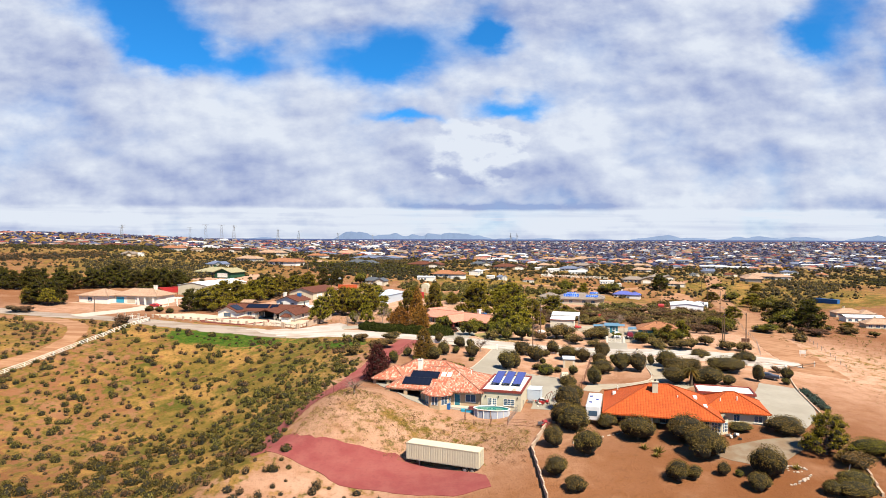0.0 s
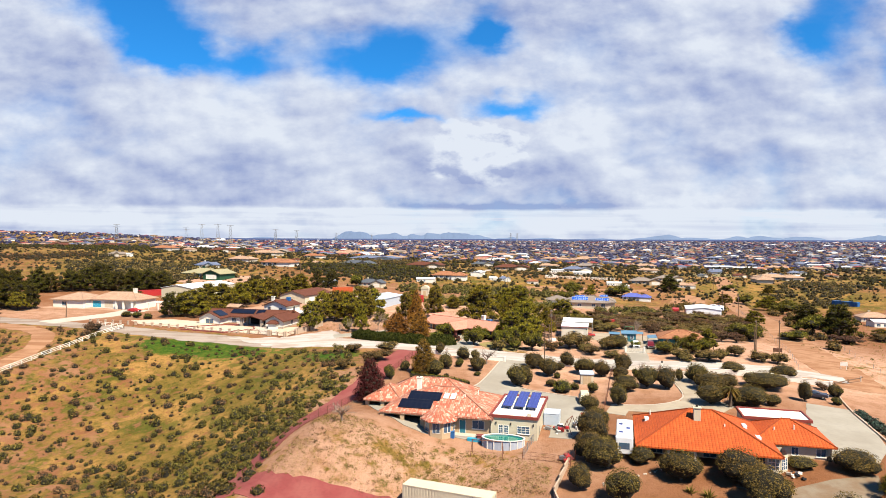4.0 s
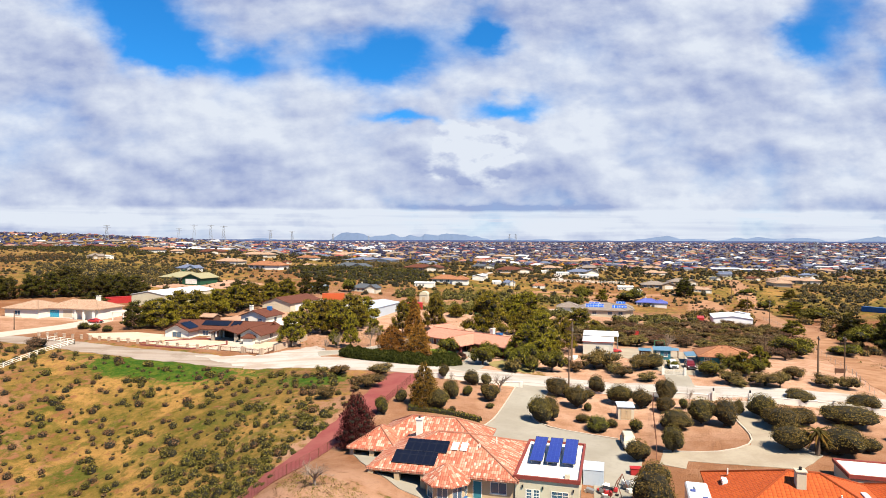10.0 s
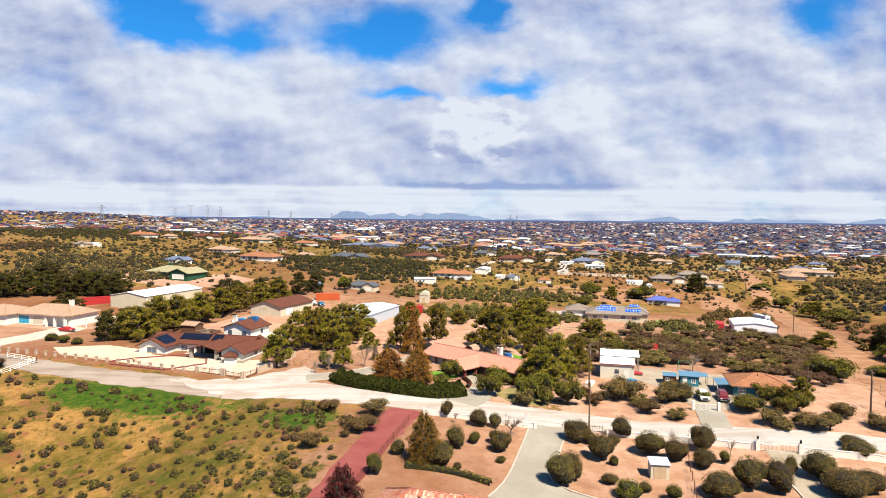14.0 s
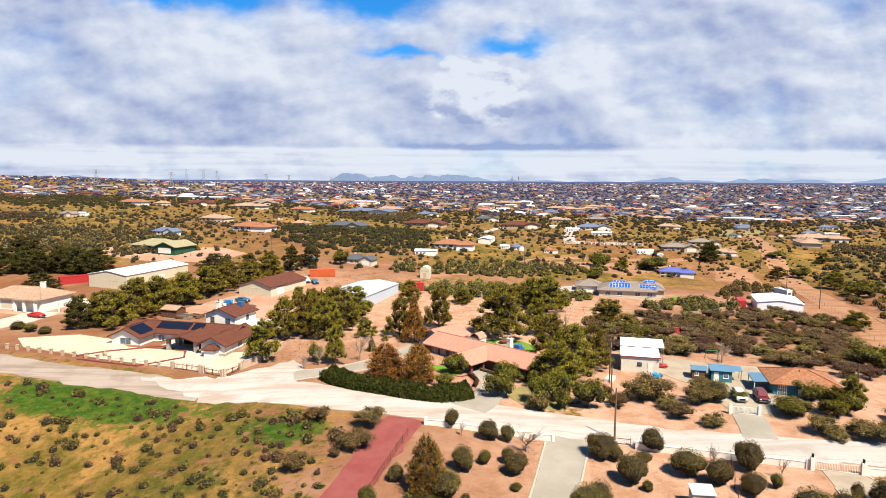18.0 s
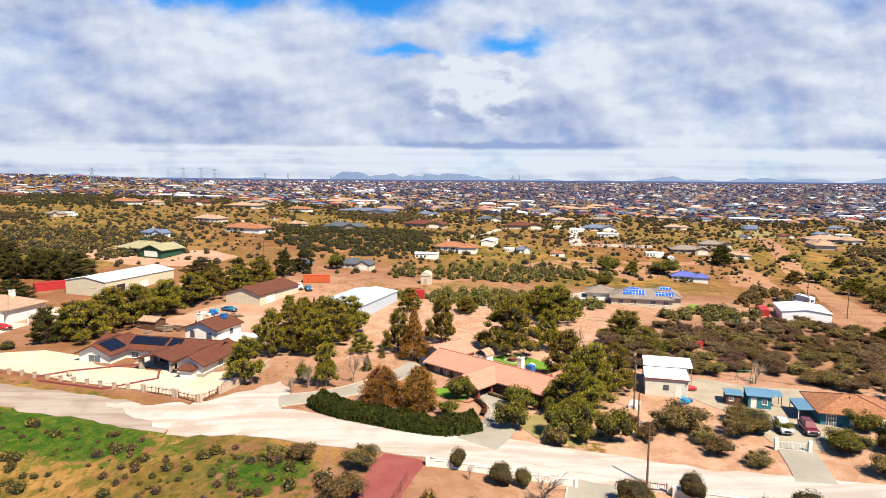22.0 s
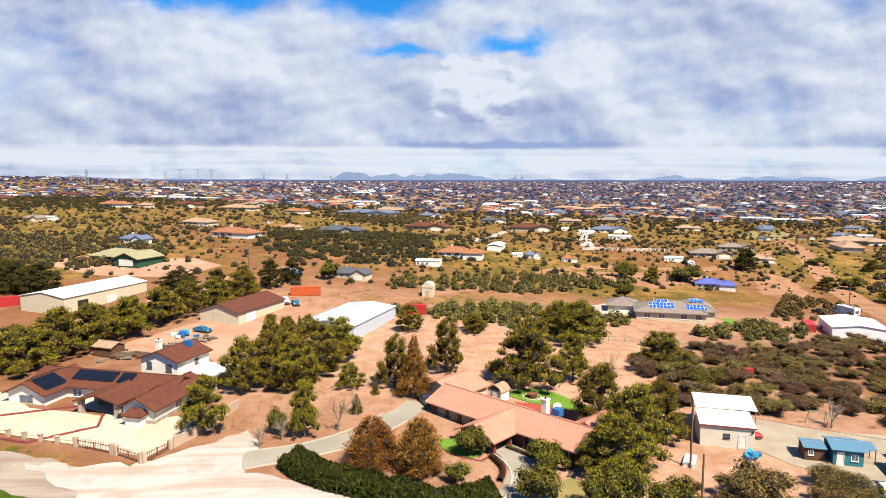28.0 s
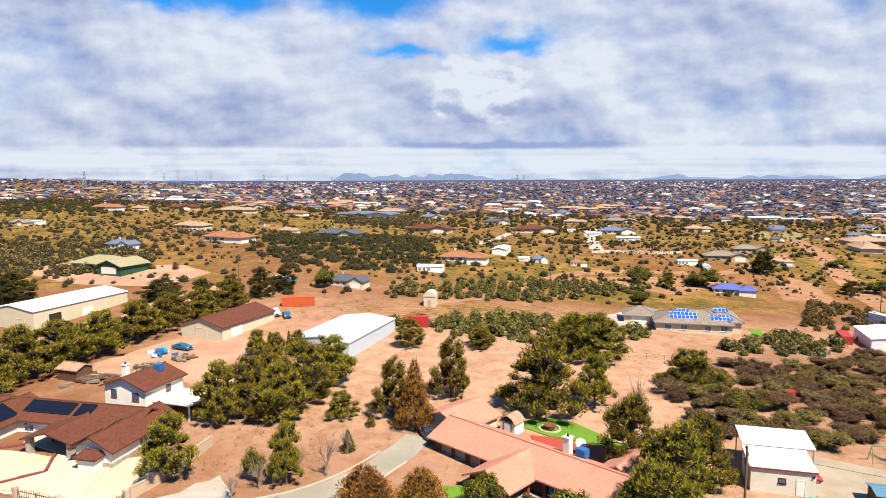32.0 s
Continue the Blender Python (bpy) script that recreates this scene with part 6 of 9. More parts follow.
KINDS = {
    "round": [bush_kind("bush", "leaf_olive", "dense rounded olive green bush on sandy ground", 11 + i, n=5 + i % 3) for i in range(4)],
    "loose": [bush_kind("bush", "leaf_scrub", "loose olive brown desert bush", 31 + i, 2600, 0.025, 6, False) for i in range(4)],
    "green": [bush_kind("shrub", "leaf_green", "small bright green garden shrub", 51 + i, category="shrub") for i in range(2)],
    "pine": [pine_kind("pine_tree", "leaf_pine", "broad green desert pine with drooping boughs", 61 + i, 0.04 * i) for i in range(4)],
    "dark": [pine_kind("pine_tree", "leaf_dark", "tall dark green pine of a windbreak row", 71 + i, 0.0) for i in range(2)],
    "cone": [cone_kind("conifer", "leaf_rust", "tall pointed rust brown conifer", 81, 0.62, 12000, 0.020, 1.35)],
    "spire": [cone_kind("conifer", "leaf_pine", "small pointed green conifer", 83, 0.45)],
    "rust": [cone_kind("cedar", "leaf_rust", "broad rust brown cedar behind the hedge", 85 + i, 0.50, 12000, 0.022, 3.2) for i in range(2)],
    "leafy": [bush_kind("tree", "leaf_green", "small yellow green garden tree", 91 + i, 2600, 0.028, 7, False, "tree") for i in range(2)],
    "gold": [cone_kind("tree", "leaf_gold", "golden brown tree beside the red drive", 95, 0.54, 12000, 0.021, 2.8)],
    "wine": [cone_kind("tree", "leaf_wine", "dark wine red plum tree at the house corner", 97, 0.52, 12000, 0.021, 2.8)],
    "brown": [bush_kind("bush", "leaf_brown", "twiggy purple brown desert bush", 51 + i, 2600, 0.024, 6, False) for i in range(3)],
    "bare": [bare_kind("bare_shrub", 101 + i, "leafless grey brown shrub") for i in range(3)],
}
ROUND = [
    (4.4, 172.3, 2.3, 2.7), (9.9, 168.8, 3.0, 2.7), (12.8, 168.6, 2.2, 2.3), (5.3, 158.7, 3.1, 3.2), (12.7, 158.6, 3.3, 2.9), (12.0, 161.6, 2.1, 2.1), (2.8, 151.2, 3.9, 3.6), (5.2, 151.1, 1.3, 0.9),
    (-3.7, 155.4, 2.1, 2.1), (26.5, 165.0, 4.5, 3.2), (28.2, 163.9, 2.0, 2.2), (34.8, 167.3, 3.2, 3.3), (28.6, 157.7, 4.0, 3.8), (32.1, 163.5, 2.3, 1.7), (37.2, 159.9, 4.7, 3.4), (40.3, 157.2, 3.8, 3.2),
    (46.4, 160.8, 3.8, 3.9), (43.8, 154.4, 3.4, 2.7), (27.5, 149.3, 2.4, 1.4), (31.8, 146.8, 1.8, 1.4),
]
ROUND2 = [
    (41.8, 144.8, 5.2, 3.0), (47.1, 147.3, 4.6, 4.0), (55.6, 151.3, 1.7, 2.5), (58.7, 149.5, 4.7, 3.7), (58.7, 143.4, 5.6, 3.4), (63.2, 145.1, 4.1, 2.8), (70.7, 157.8, 4.6, 2.0), (19.9, 148.4, 4.2, 4.1),
    (22.0, 150.4, 3.4, 3.7), (50.6, 145.9, 4.1, 4.1), (54.6, 133.8, 5.8, 3.5), (60.2, 144.9, 6.2, 2.8), (71.8, 160.9, 4.1, 1.8), (61.2, 132.1, 6.3, 3.6), (71.8, 146.0, 8.6, 3.0), (80.6, 154.9, 5.4, 2.8),
    (65.8, 132.7, 2.7, 2.1), (74.6, 137.1, 2.6, 3.6), (83.9, 142.5, 2.3, 2.4),
]
GREENB = [
    (8.5, 160.9, 1.9, 1.9), (12.1, 154.5, 1.6, 0.9), (30.0, 155.8, 1.4, 1.5), (28.9, 145.1, 3.7, 2.4), (34.9, 144.2, 2.2, 2.2), (47.6, 155.7, 1.6, 2.0), (-6.8, 148.8, 2.3, 2.9),
]
FRONT = [
    (25.8, 95.5, 4.3, 3.8), (19.9, 90.2, 3.4, 2.7), (21.2, 99.0, 3.2, 3.0), (21.8, 86.2, 3.0, 1.9), (36.9, 88.0, 3.2, 2.7), (39.4, 88.3, 2.3, 1.8), (43.8, 94.3, 5.8, 4.2), (43.9, 88.8, 1.8, 1.9),
    (49.8, 87.6, 4.8, 4.2), (47.1, 84.8, 3.1, 2.1), (60.9, 102.5, 6.1, 2.6), (35.6, 101.2, 5.6, 3.5), (31.9, 106.1, 3.3, 2.3), (25.8, 104.8, 5.2, 3.9), (43.2, 100.0, 6.2, 4.0), (60.2, 84.2, 4.6, 2.3),
    (55.9, 83.0, 2.1, 1.6), (27.3, 115.5, 4.7, 4.5), (53.8, 103.6, 3.8, 1.4), (30.8, 131.5, 3.6, 2.8), (24.7, 107.9, 4.2, 3.8), (26.5, 104.9, 3.6, 3.9), (29.5, 121.1, 3.8, 3.3), (37.3, 134.9, 3.3, 3.6),
]
LEFTB = [
    (-21.0, 176.1, 2.6, 2.5), (-17.5, 175.8, 3.8, 2.6), (-8.6, 172.7, 4.6, 3.0), (-10.6, 165.0, 5.0, 3.1), (-12.6, 162.4, 1.5, 1.2), (-17.9, 159.5, 3.3, 2.4),
]
YARD2 = [
    (40.0, 187.9, 7.2, 5.0), (50.3, 186.3, 5.9, 3.5), (34.4, 189.7, 2.5, 2.2), (43.8, 183.8, 4.6, 2.4), (43.8, 179.5, 4.4, 2.6), (48.4, 176.2, 4.6, 2.0), (52.7, 191.0, 5.2, 2.8), (19.9, 181.2, 4.4, 3.5),
    (63.6, 180.2, 6.0, 3.0), (69.7, 178.5, 4.0, 3.1), (64.6, 168.9, 3.6, 2.1), (70.4, 169.7, 7.2, 3.5), (24.7, 182.3, 2.0, 4.0), (34.6, 184.6, 4.1, 2.6), (42.6, 189.2, 7.5, 4.4),
    (72.9, 168.6, 3.6, 4.2), (63.8, 171.4, 4.8, 2.9), (80.3, 176.5, 5.0, 3.3), (84.0, 170.3, 5.4, 3.1), (87.7, 169.7, 4.8, 3.2),
]
PINES = [
    (-33.1, 223.9, 6.0, 8.5), (-29.4, 227.2, 7.2, 9.1), (-23.6, 224.3, 7.0, 8.3), (-21.4, 232.5, 8.5, 9.3), (-18.2, 241.2, 8.0, 8.4), (-18.3, 204.4, 3.8, 7.3), (-28.3, 236.9, 6.7, 8.3), (-79.2, 235.6, 9.7, 8.2),
    (-77.4, 244.8, 9.3, 9.0), (-74.1, 252.2, 8.6, 8.5), (-70.6, 260.6, 8.6, 8.4), (-67.3, 271.8, 8.4, 8.6), (-64.1, 282.7, 8.4, 8.0), (-59.4, 291.3, 7.9, 7.6), (-55.4, 302.6, 8.4, 7.4), (-33.8, 205.8, 5.7, 7.9),
    (-5.9, 227.0, 5.0, 9.0), (3.9, 235.9, 5.6, 10.2),
]
PINES2 = [
    (19.2, 229.1, 10.9, 11.9), (36.6, 260.3, 9.3, 9.8), (32.6, 267.4, 8.4, 7.6), (27.5, 209.5, 7.1, 9.0), (29.4, 198.7, 7.9, 9.4), (35.7, 205.6, 6.8, 8.7), (25.1, 192.5, 8.0, 7.8), (50.3, 243.8, 9.0, 6.9),
    (12.2, 270.9, 5.4, 3.7), (28.6, 232.4, 5.4, 8.3), (-14.2, 226.4, 4.1, 4.2), (-36.9, 260.8, 4.0, 5.0), (-32.4, 258.4, 3.9, 4.9), (-28.2, 260.8, 3.5, 4.8), 
    (-4.3, 268.2, 5.6, 5.8),
]
CONE = [
    (-2.3, 221.9, 4.6, 11.6), (-9.2, 222.8, 1.8, 2.9), (-11.6, 213.8, 2.6, 3.5),
]
RUST = [
    (-7.4, 194.7, 7.2, 6.3), (-1.1, 192.7, 6.6, 6.9),
]
GREENT = [
    (13.8, 186.6, 4.7, 5.0), (6.1, 198.6, 4.0, 4.5), (17.0, 195.6, 4.8, 4.2), (20.5, 184.2, 3.8, 5.9), (24.1, 185.6, 4.7, 6.7), (73.2, 179.3, 4.0, 4.1), (70.1, 178.3, 3.6, 3.6), (57.9, 186.6, 2.6, 2.3),
    (71.0, 186.6, 4.7, 3.7), (29.1, 183.8, 5.1, 5.6), (24.2, 182.4, 2.6, 3.4),
]
GOLD = [
    (0.3, 152.4, 5.0, 7.1),
]
WINE = [
    (-9.5, 134.0, 5.4, 7.3),
]
BARE = [
    (-12.4, 115.7, 6.1, 3.2), (15.2, 165.4, 6.3, 4.1), (42.3, 162.9, 2.7, 3.2), (49.7, 158.2, 2.2, 3.4), (5.8, 169.3, 1.6, 2.5), (72.4, 157.1, 1.5, 2.7), (-24.1, 200.7, 3.2, 3.7), (-21.5, 203.3, 3.3, 4.2),
    (-13.5, 206.5, 4.3, 6.0), (-17.3, 208.0, 2.6, 3.2), (35.0, 229.1, 4.3, 7.2), (-11.6, 213.0, 3.6, 4.2), (66.1, 210.7, 6.1, 4.9),
]
BACKT = [
    (84.4, 374.0, 9.4, 8.3), (93.9, 370.3, 7.3, 6.3), (110.0, 378.0, 12.7, 8.2), (155.1, 413.3, 11.9, 10.7), (70.2, 332.2, 5.9, 6.4), (176.5, 383.4, 9.3, 6.0), (53.4, 229.9, 6.7, 4.7), (187.5, 355.7, 12.4, 7.6),
    (181.0, 330.6, 13.6, 8.1), (225.3, 424.1, 8.1, 5.8), (203.9, 437.1, 8.4, 4.7), (-119.8, 274.8, 10.1, 6.0), (-155.9, 325.8, 12.7, 9.1), (-121.6, 310.4, 13.9, 7.9), (-136.0, 318.3, 12.3, 7.5), (-77.8, 311.2, 12.0, 6.0),
    (-33.4, 328.1, 5.7, 7.5), (124.8, 251.6, 7.8, 5.5), (-148.1, 246.4, 10.7, 9.2), (-140.6, 246.6, 6.5, 8.4), (137.7, 237.9, 9.9, 8.0), (140.7, 226.6, 12.2, 11.6), (119.8, 218.9, 7.9, 3.9), (157.1, 229.0, 6.2, 3.8),
    (100.3, 209.7, 9.4, 7.0),
]
used = set()


def grow(kind, x, y, wide, tall, group="", sink=0.05):
    """Stand a plant of that width and height on the ground; the first use moves the pattern itself."""
    variants = KINDS[kind]
    ob = variants[int(rng.integers(len(variants)))]
    m = pose(x, y, gz(x, y) - sink, 0, 0, float(rng.random() * 360)) @ Matrix.Diagonal((wide, wide, tall, 1))
    if ob.name in used:
        made = copy_thing(ob, m @ Matrix.Diagonal((1 / ob.scale.x, 1 / ob.scale.y, 1 / ob.scale.z, 1)))
    else:
        used.add(ob.name)
        ob.matrix_basis = m
        made = ob
    return tagged(made, group=group)


for rows, kind, group in ((ROUND, "round", "bushes of the front gardens"), (ROUND2, "round", "bushes of the front gardens"), (GREENB, "green", "green shrubs"), (FRONT, "round", "bushes round the orange roofed house"),
                          (LEFTB, "loose", "bushes beside the red drive"), (YARD2, "loose", "bushes along the dirt road"), (RUST, "rust", "rust cedars"), (GREENT, "leafy", "garden trees"), (GOLD, "gold", ""), (WINE, "wine", ""), (BARE, "bare", "bare shrubs")):
    for x, y, wd, tl in rows:
        k = 0.88 if rows is YARD2 else 1.04
        grow(kind, x, y, wd * k, tl * (1.2 if kind == "round" else 1.12), group)
for i, (x, y, wd, tl) in enumerate(PINES):
    grow("pine", x, y, wd * 1.15, tl * 1.1, "pines")
for x, y, wd, tl in PINES2:
    grow("pine", x, y, wd * 1.15, tl * 1.1, "pines")
for i, (x, y, wd, tl) in enumerate(CONE):
    grow("cone" if i == 0 else "spire", x, y, wd * 1.2, tl, "conifers")
for i, (x, y, wd, tl) in enumerate(BACKT):
    grow("dark" if i in (3, 11, 12, 13, 14, 15, 18, 19, 21) else "pine" if i % 2 else "leafy", x, y, wd, tl, "trees of the back plots")
# a second row thickens the windbreak
for x, y in ((-83, 240), (-79, 250), (-75.5, 258), (-72, 266), (-69, 276), (-66, 288), (-62, 297), (-57, 308), (-50, 314), (-44, 322), (-86, 232)):
    grow("dark", x + float(rng.normal()), y, 7.5, 7.5 + float(rng.random() * 1.5), "pines")


def scatter(outline, n, gap, avoid=()):
    """n random places within an outline, no two nearer than gap."""
    lo, hi = np.min(outline, axis=0), np.max(outline, axis=0)
    p = lo + rng.random((n * 14, 2)) * (hi - lo)
    p = p[inside(outline, p[:, 0], p[:, 1])]
    for a in avoid:
        p = p[~inside(a, p[:, 0], p[:, 1])]
    out, cells = [], {}
    for x, y in p:
        if len(out) >= n:
            break
        cx, cy = int(x // gap), int(y // gap)
        near = [q for i in (-1, 0, 1) for j in (-1, 0, 1) for q in cells.get((cx + i, cy + j), ())]
        if all((x - a) ** 2 + (y - b) ** 2 > gap * gap for a, b in near):
            cells.setdefault((cx, cy), []).append((x, y))
            out.append((x, y))
    return out


SHOP = [(38, 198), (54, 195), (84, 186), (88, 200), (76, 211), (56, 216), (42, 216)]
SCRUB = [(42, 219), (54, 218), (64, 214), (78, 212), (92, 196), (106, 212), (116, 238), (127, 262), (112, 272), (104, 276), (96, 262), (74, 258), (58, 262), (52, 252), (44, 244)]
for x, y in scatter(SCRUB, 150, 3.0, [SHOP]):
    grow("loose" if rng.random() < 0.6 else "brown", x, y, 3.2 + 2.4 * float(rng.random()), 2.2 + 1.6 * float(rng.random()), "scrub of the open lot")
# ---- hillside shrubs and grass tufts: too many to count ----
def shrub_field(name, places, mat, label, sizes, leaves=46, seed=5, category="shrubs"):
    """Low shrubs of many leaf sprays, joined."""
    g = np.random.default_rng(seed)
    n = len(places)
    p = np.array(places)
    s = sizes[0] + (sizes[1] - sizes[0]) * g.random(n) ** 1.6
    base = np.repeat(np.column_stack([p, ground_z(p[:, 0], p[:, 1]) - 0.05]), leaves, 0)
    k = np.repeat(s, leaves)[:, None]
    d = g.normal(size=(n * leaves, 3))
    d[:, 2] = np.abs(d[:, 2]) * 0.9
    d /= np.linalg.norm(d, axis=1)[:, None]
    stretch = np.repeat(0.75 + 0.5 * g.random((n, 3)), leaves, 0) * np.array([0.5, 0.5, 0.52])
    c = base + d * stretch * k * (0.35 + 0.65 * g.random((n * leaves, 1)) ** 0.5) + np.array([0, 0, 0.12]) * k
    nrm = d + g.normal(size=d.shape) * 0.6
    nrm /= np.linalg.norm(nrm, axis=1)[:, None]
    t = np.cross(nrm, g.normal(size=d.shape))
    t /= np.linalg.norm(t, axis=1)[:, None]
    q = np.cross(nrm, t)
    z = k * (0.045 + 0.055 * g.random((n * leaves, 1)))
    verts = np.stack([c - t * z - q * z * 0.6, c - t * z * 0.4 + q * z * 0.8, c + t * z * 1.1], 1).reshape(-1, 3)
    faces = (np.arange(n * leaves)[:, None] * 3 + np.arange(3)).tolist()
    if leaves < 60:
        ob = data_part(name, verts.tolist(), faces, mat)
        return tagged(ob, label, category, kind="stuff")
    # a near black dome stands in for the shade under the leaves of each shrub
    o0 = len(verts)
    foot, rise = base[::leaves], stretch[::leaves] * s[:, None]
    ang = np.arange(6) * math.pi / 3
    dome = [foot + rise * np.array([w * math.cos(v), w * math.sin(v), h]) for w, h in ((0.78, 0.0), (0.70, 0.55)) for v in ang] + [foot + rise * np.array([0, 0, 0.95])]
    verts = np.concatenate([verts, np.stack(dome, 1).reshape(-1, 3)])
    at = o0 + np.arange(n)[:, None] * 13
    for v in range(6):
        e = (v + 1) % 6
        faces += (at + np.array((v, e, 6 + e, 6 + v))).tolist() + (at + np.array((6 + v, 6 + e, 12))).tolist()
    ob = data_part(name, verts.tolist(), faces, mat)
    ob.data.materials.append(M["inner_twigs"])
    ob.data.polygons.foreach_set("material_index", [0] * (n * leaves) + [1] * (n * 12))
    return tagged(ob, label, category, kind="stuff")


HILL = [(-23, 108), (-27, 116), (-21, 132), (-15, 150), (-11, 163), (-9, 170), (-22, 179), (-40, 184), (-60, 191), (-84, 197), (-130, 212), (-170, 215), (-170, 90), (-60, 84), (-30, 92)]
SLOPE = [(-22, 112), (-18, 135), (-13, 155), (-30, 160), (-45, 140), (-38, 112)]
TRACK = [(-134, 212), (-122, 205), (-111, 196), (-106, 188), (-105, 180), (-107, 173), (-116, 164), (-128, 156), (-124, 152), (-110, 159), (-101, 170), (-98, 180), (-99, 189), (-105, 200), (-116, 209), (-130, 217)]
a = [p for p in scatter(HILL, 1900, 1.0, [TRACK]) if noise.noise((p[0] * 0.11, p[1] * 0.11, 2.0)) + 0.35 * rng.random() > 0.06]
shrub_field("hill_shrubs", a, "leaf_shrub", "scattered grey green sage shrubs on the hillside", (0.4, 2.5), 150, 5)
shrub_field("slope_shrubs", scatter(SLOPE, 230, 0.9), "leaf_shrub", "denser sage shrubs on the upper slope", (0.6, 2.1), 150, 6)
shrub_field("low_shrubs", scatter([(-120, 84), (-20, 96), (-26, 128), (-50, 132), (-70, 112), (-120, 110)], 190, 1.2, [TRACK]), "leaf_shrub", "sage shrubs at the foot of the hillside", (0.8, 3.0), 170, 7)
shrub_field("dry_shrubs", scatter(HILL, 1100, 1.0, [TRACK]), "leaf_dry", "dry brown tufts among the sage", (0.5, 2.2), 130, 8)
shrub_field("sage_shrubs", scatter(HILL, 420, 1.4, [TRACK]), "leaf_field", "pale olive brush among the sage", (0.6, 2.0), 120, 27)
gt = np.random.default_rng(44)
tx, ty = -175 + 170 * gt.random(26000), 80 + 125 * gt.random(26000)
keep = inside(HILL, tx, ty) & ~inside(TRACK, tx, ty) & (np.array([noise.noise((a * 0.09, b * 0.09, 4.0)) for a, b in zip(tx, ty)]) > -0.12)
shrub_field("hill_grass", list(zip(tx[keep], ty[keep])), "leaf_tuft", "yellow green winter grass tufts on the hillside", (0.25, 0.95), 7, 18, "grass")
shrub_field("mound_brush", scatter([(-60, 84), (-34, 92), (-27, 101), (-18, 95), (-4, 88), (4, 84), (-10, 78), (-50, 76)], 110, 1.3), "leaf_dry", "dry brush on the mound before the red yard", (0.5, 2.2), 90, 28)
shrub_field("yard_tufts", scatter([(-20, 108), (-8, 104), (4, 101), (14, 99), (17, 106), (8, 113), (-6, 113), (-14, 118)], 60, 0.9), "leaf_dry", "dry grass tufts and weeds on the bare bank", (0.3, 1.4), 36, 9, "weeds")
gt2 = np.random.default_rng(45)
BANK = [(-22, 106), (-8, 101), (4, 98), (16, 94), (19, 106), (10, 114), (-6, 115), (-16, 122)]
tx, ty = -24 + 46 * gt2.random(15000), 92 + 32 * gt2.random(15000)
keep = inside(BANK, tx, ty) & (np.array([noise.noise((a * 0.16, b * 0.16, 9.0)) for a, b in zip(tx, ty)]) > -0.12)
shrub_field("bank_weeds", scatter(BANK, 420, 0.6), "leaf_dry", "low dry weeds scattered over the bare bank", (0.2, 1.0), 34, 29, "weeds")
shrub_field("green_weeds", scatter([(-20, 110), (-12, 112), (-6, 108), (4, 104), (14, 100), (16, 104), (6, 108), (-10, 116)], 150, 0.6), "leaf_green", "fresh green weeds in streaks on the bank", (0.2, 0.9), 30, 30, "weeds")
shrub_field("bank_grass", list(zip(tx[keep], ty[keep])), "leaf_tuft", "dry yellow grass on the bare bank", (0.25, 0.9), 10, 19, "grass")
shrub_field("lot_tufts", scatter([(0, 236), (40, 230), (50, 262), (36, 276), (4, 272)], 120, 1.2), "leaf_dry", "low dry weeds on the bare lots", (0.25, 0.8), 24, 10, "weeds")
shrub_field("roadside_tufts", scatter([(100, 130), (130, 130), (175, 270), (160, 290), (112, 200), (98, 150)], 220, 1.2), "leaf_shrub", "low weeds on the open ground beside the dirt road", (0.4, 1.4), 36, 12, "weeds")
shrub_field("back_scrub", scatter([(-12, 290), (6, 296), (24, 304), (50, 300), (56, 284), (40, 270), (26, 274), (2, 280)], 110, 2.2), "leaf_field", "olive brown scrub behind the lots", (2.6, 5.2), 260, 14)
shrub_field("back_scrub", scatter([(70, 268), (96, 270), (104, 282), (96, 292), (88, 284), (70, 278)], 30, 2.6) + scatter([(-14, 318), (30, 322), (56, 340), (88, 366), (60, 372), (20, 352), (-14, 336)], 110, 3.2), "leaf_field", "olive brown scrub behind the lots", (2.6, 5.0), 220, 15)
shrub_field("lane_scrub", scatter([(112, 196), (124, 190), (186, 300), (196, 350), (178, 340), (146, 268)], 30, 6) + scatter([(124, 262), (138, 300), (160, 350), (140, 356), (120, 322), (104, 300), (108, 294)], 46, 3.6), "leaf_scrub", "olive brown scrub beside the dirt road", (2.6, 5.0), 240, 16)
shrub_field("field_shrubs", scatter([(-240, 330), (-40, 318), (60, 330), (180, 400), (240, 520), (-240, 520)], 1300, 3.0), "leaf_field", "scattered scrub on the fields behind", (1.0, 4.2), 60, 13)


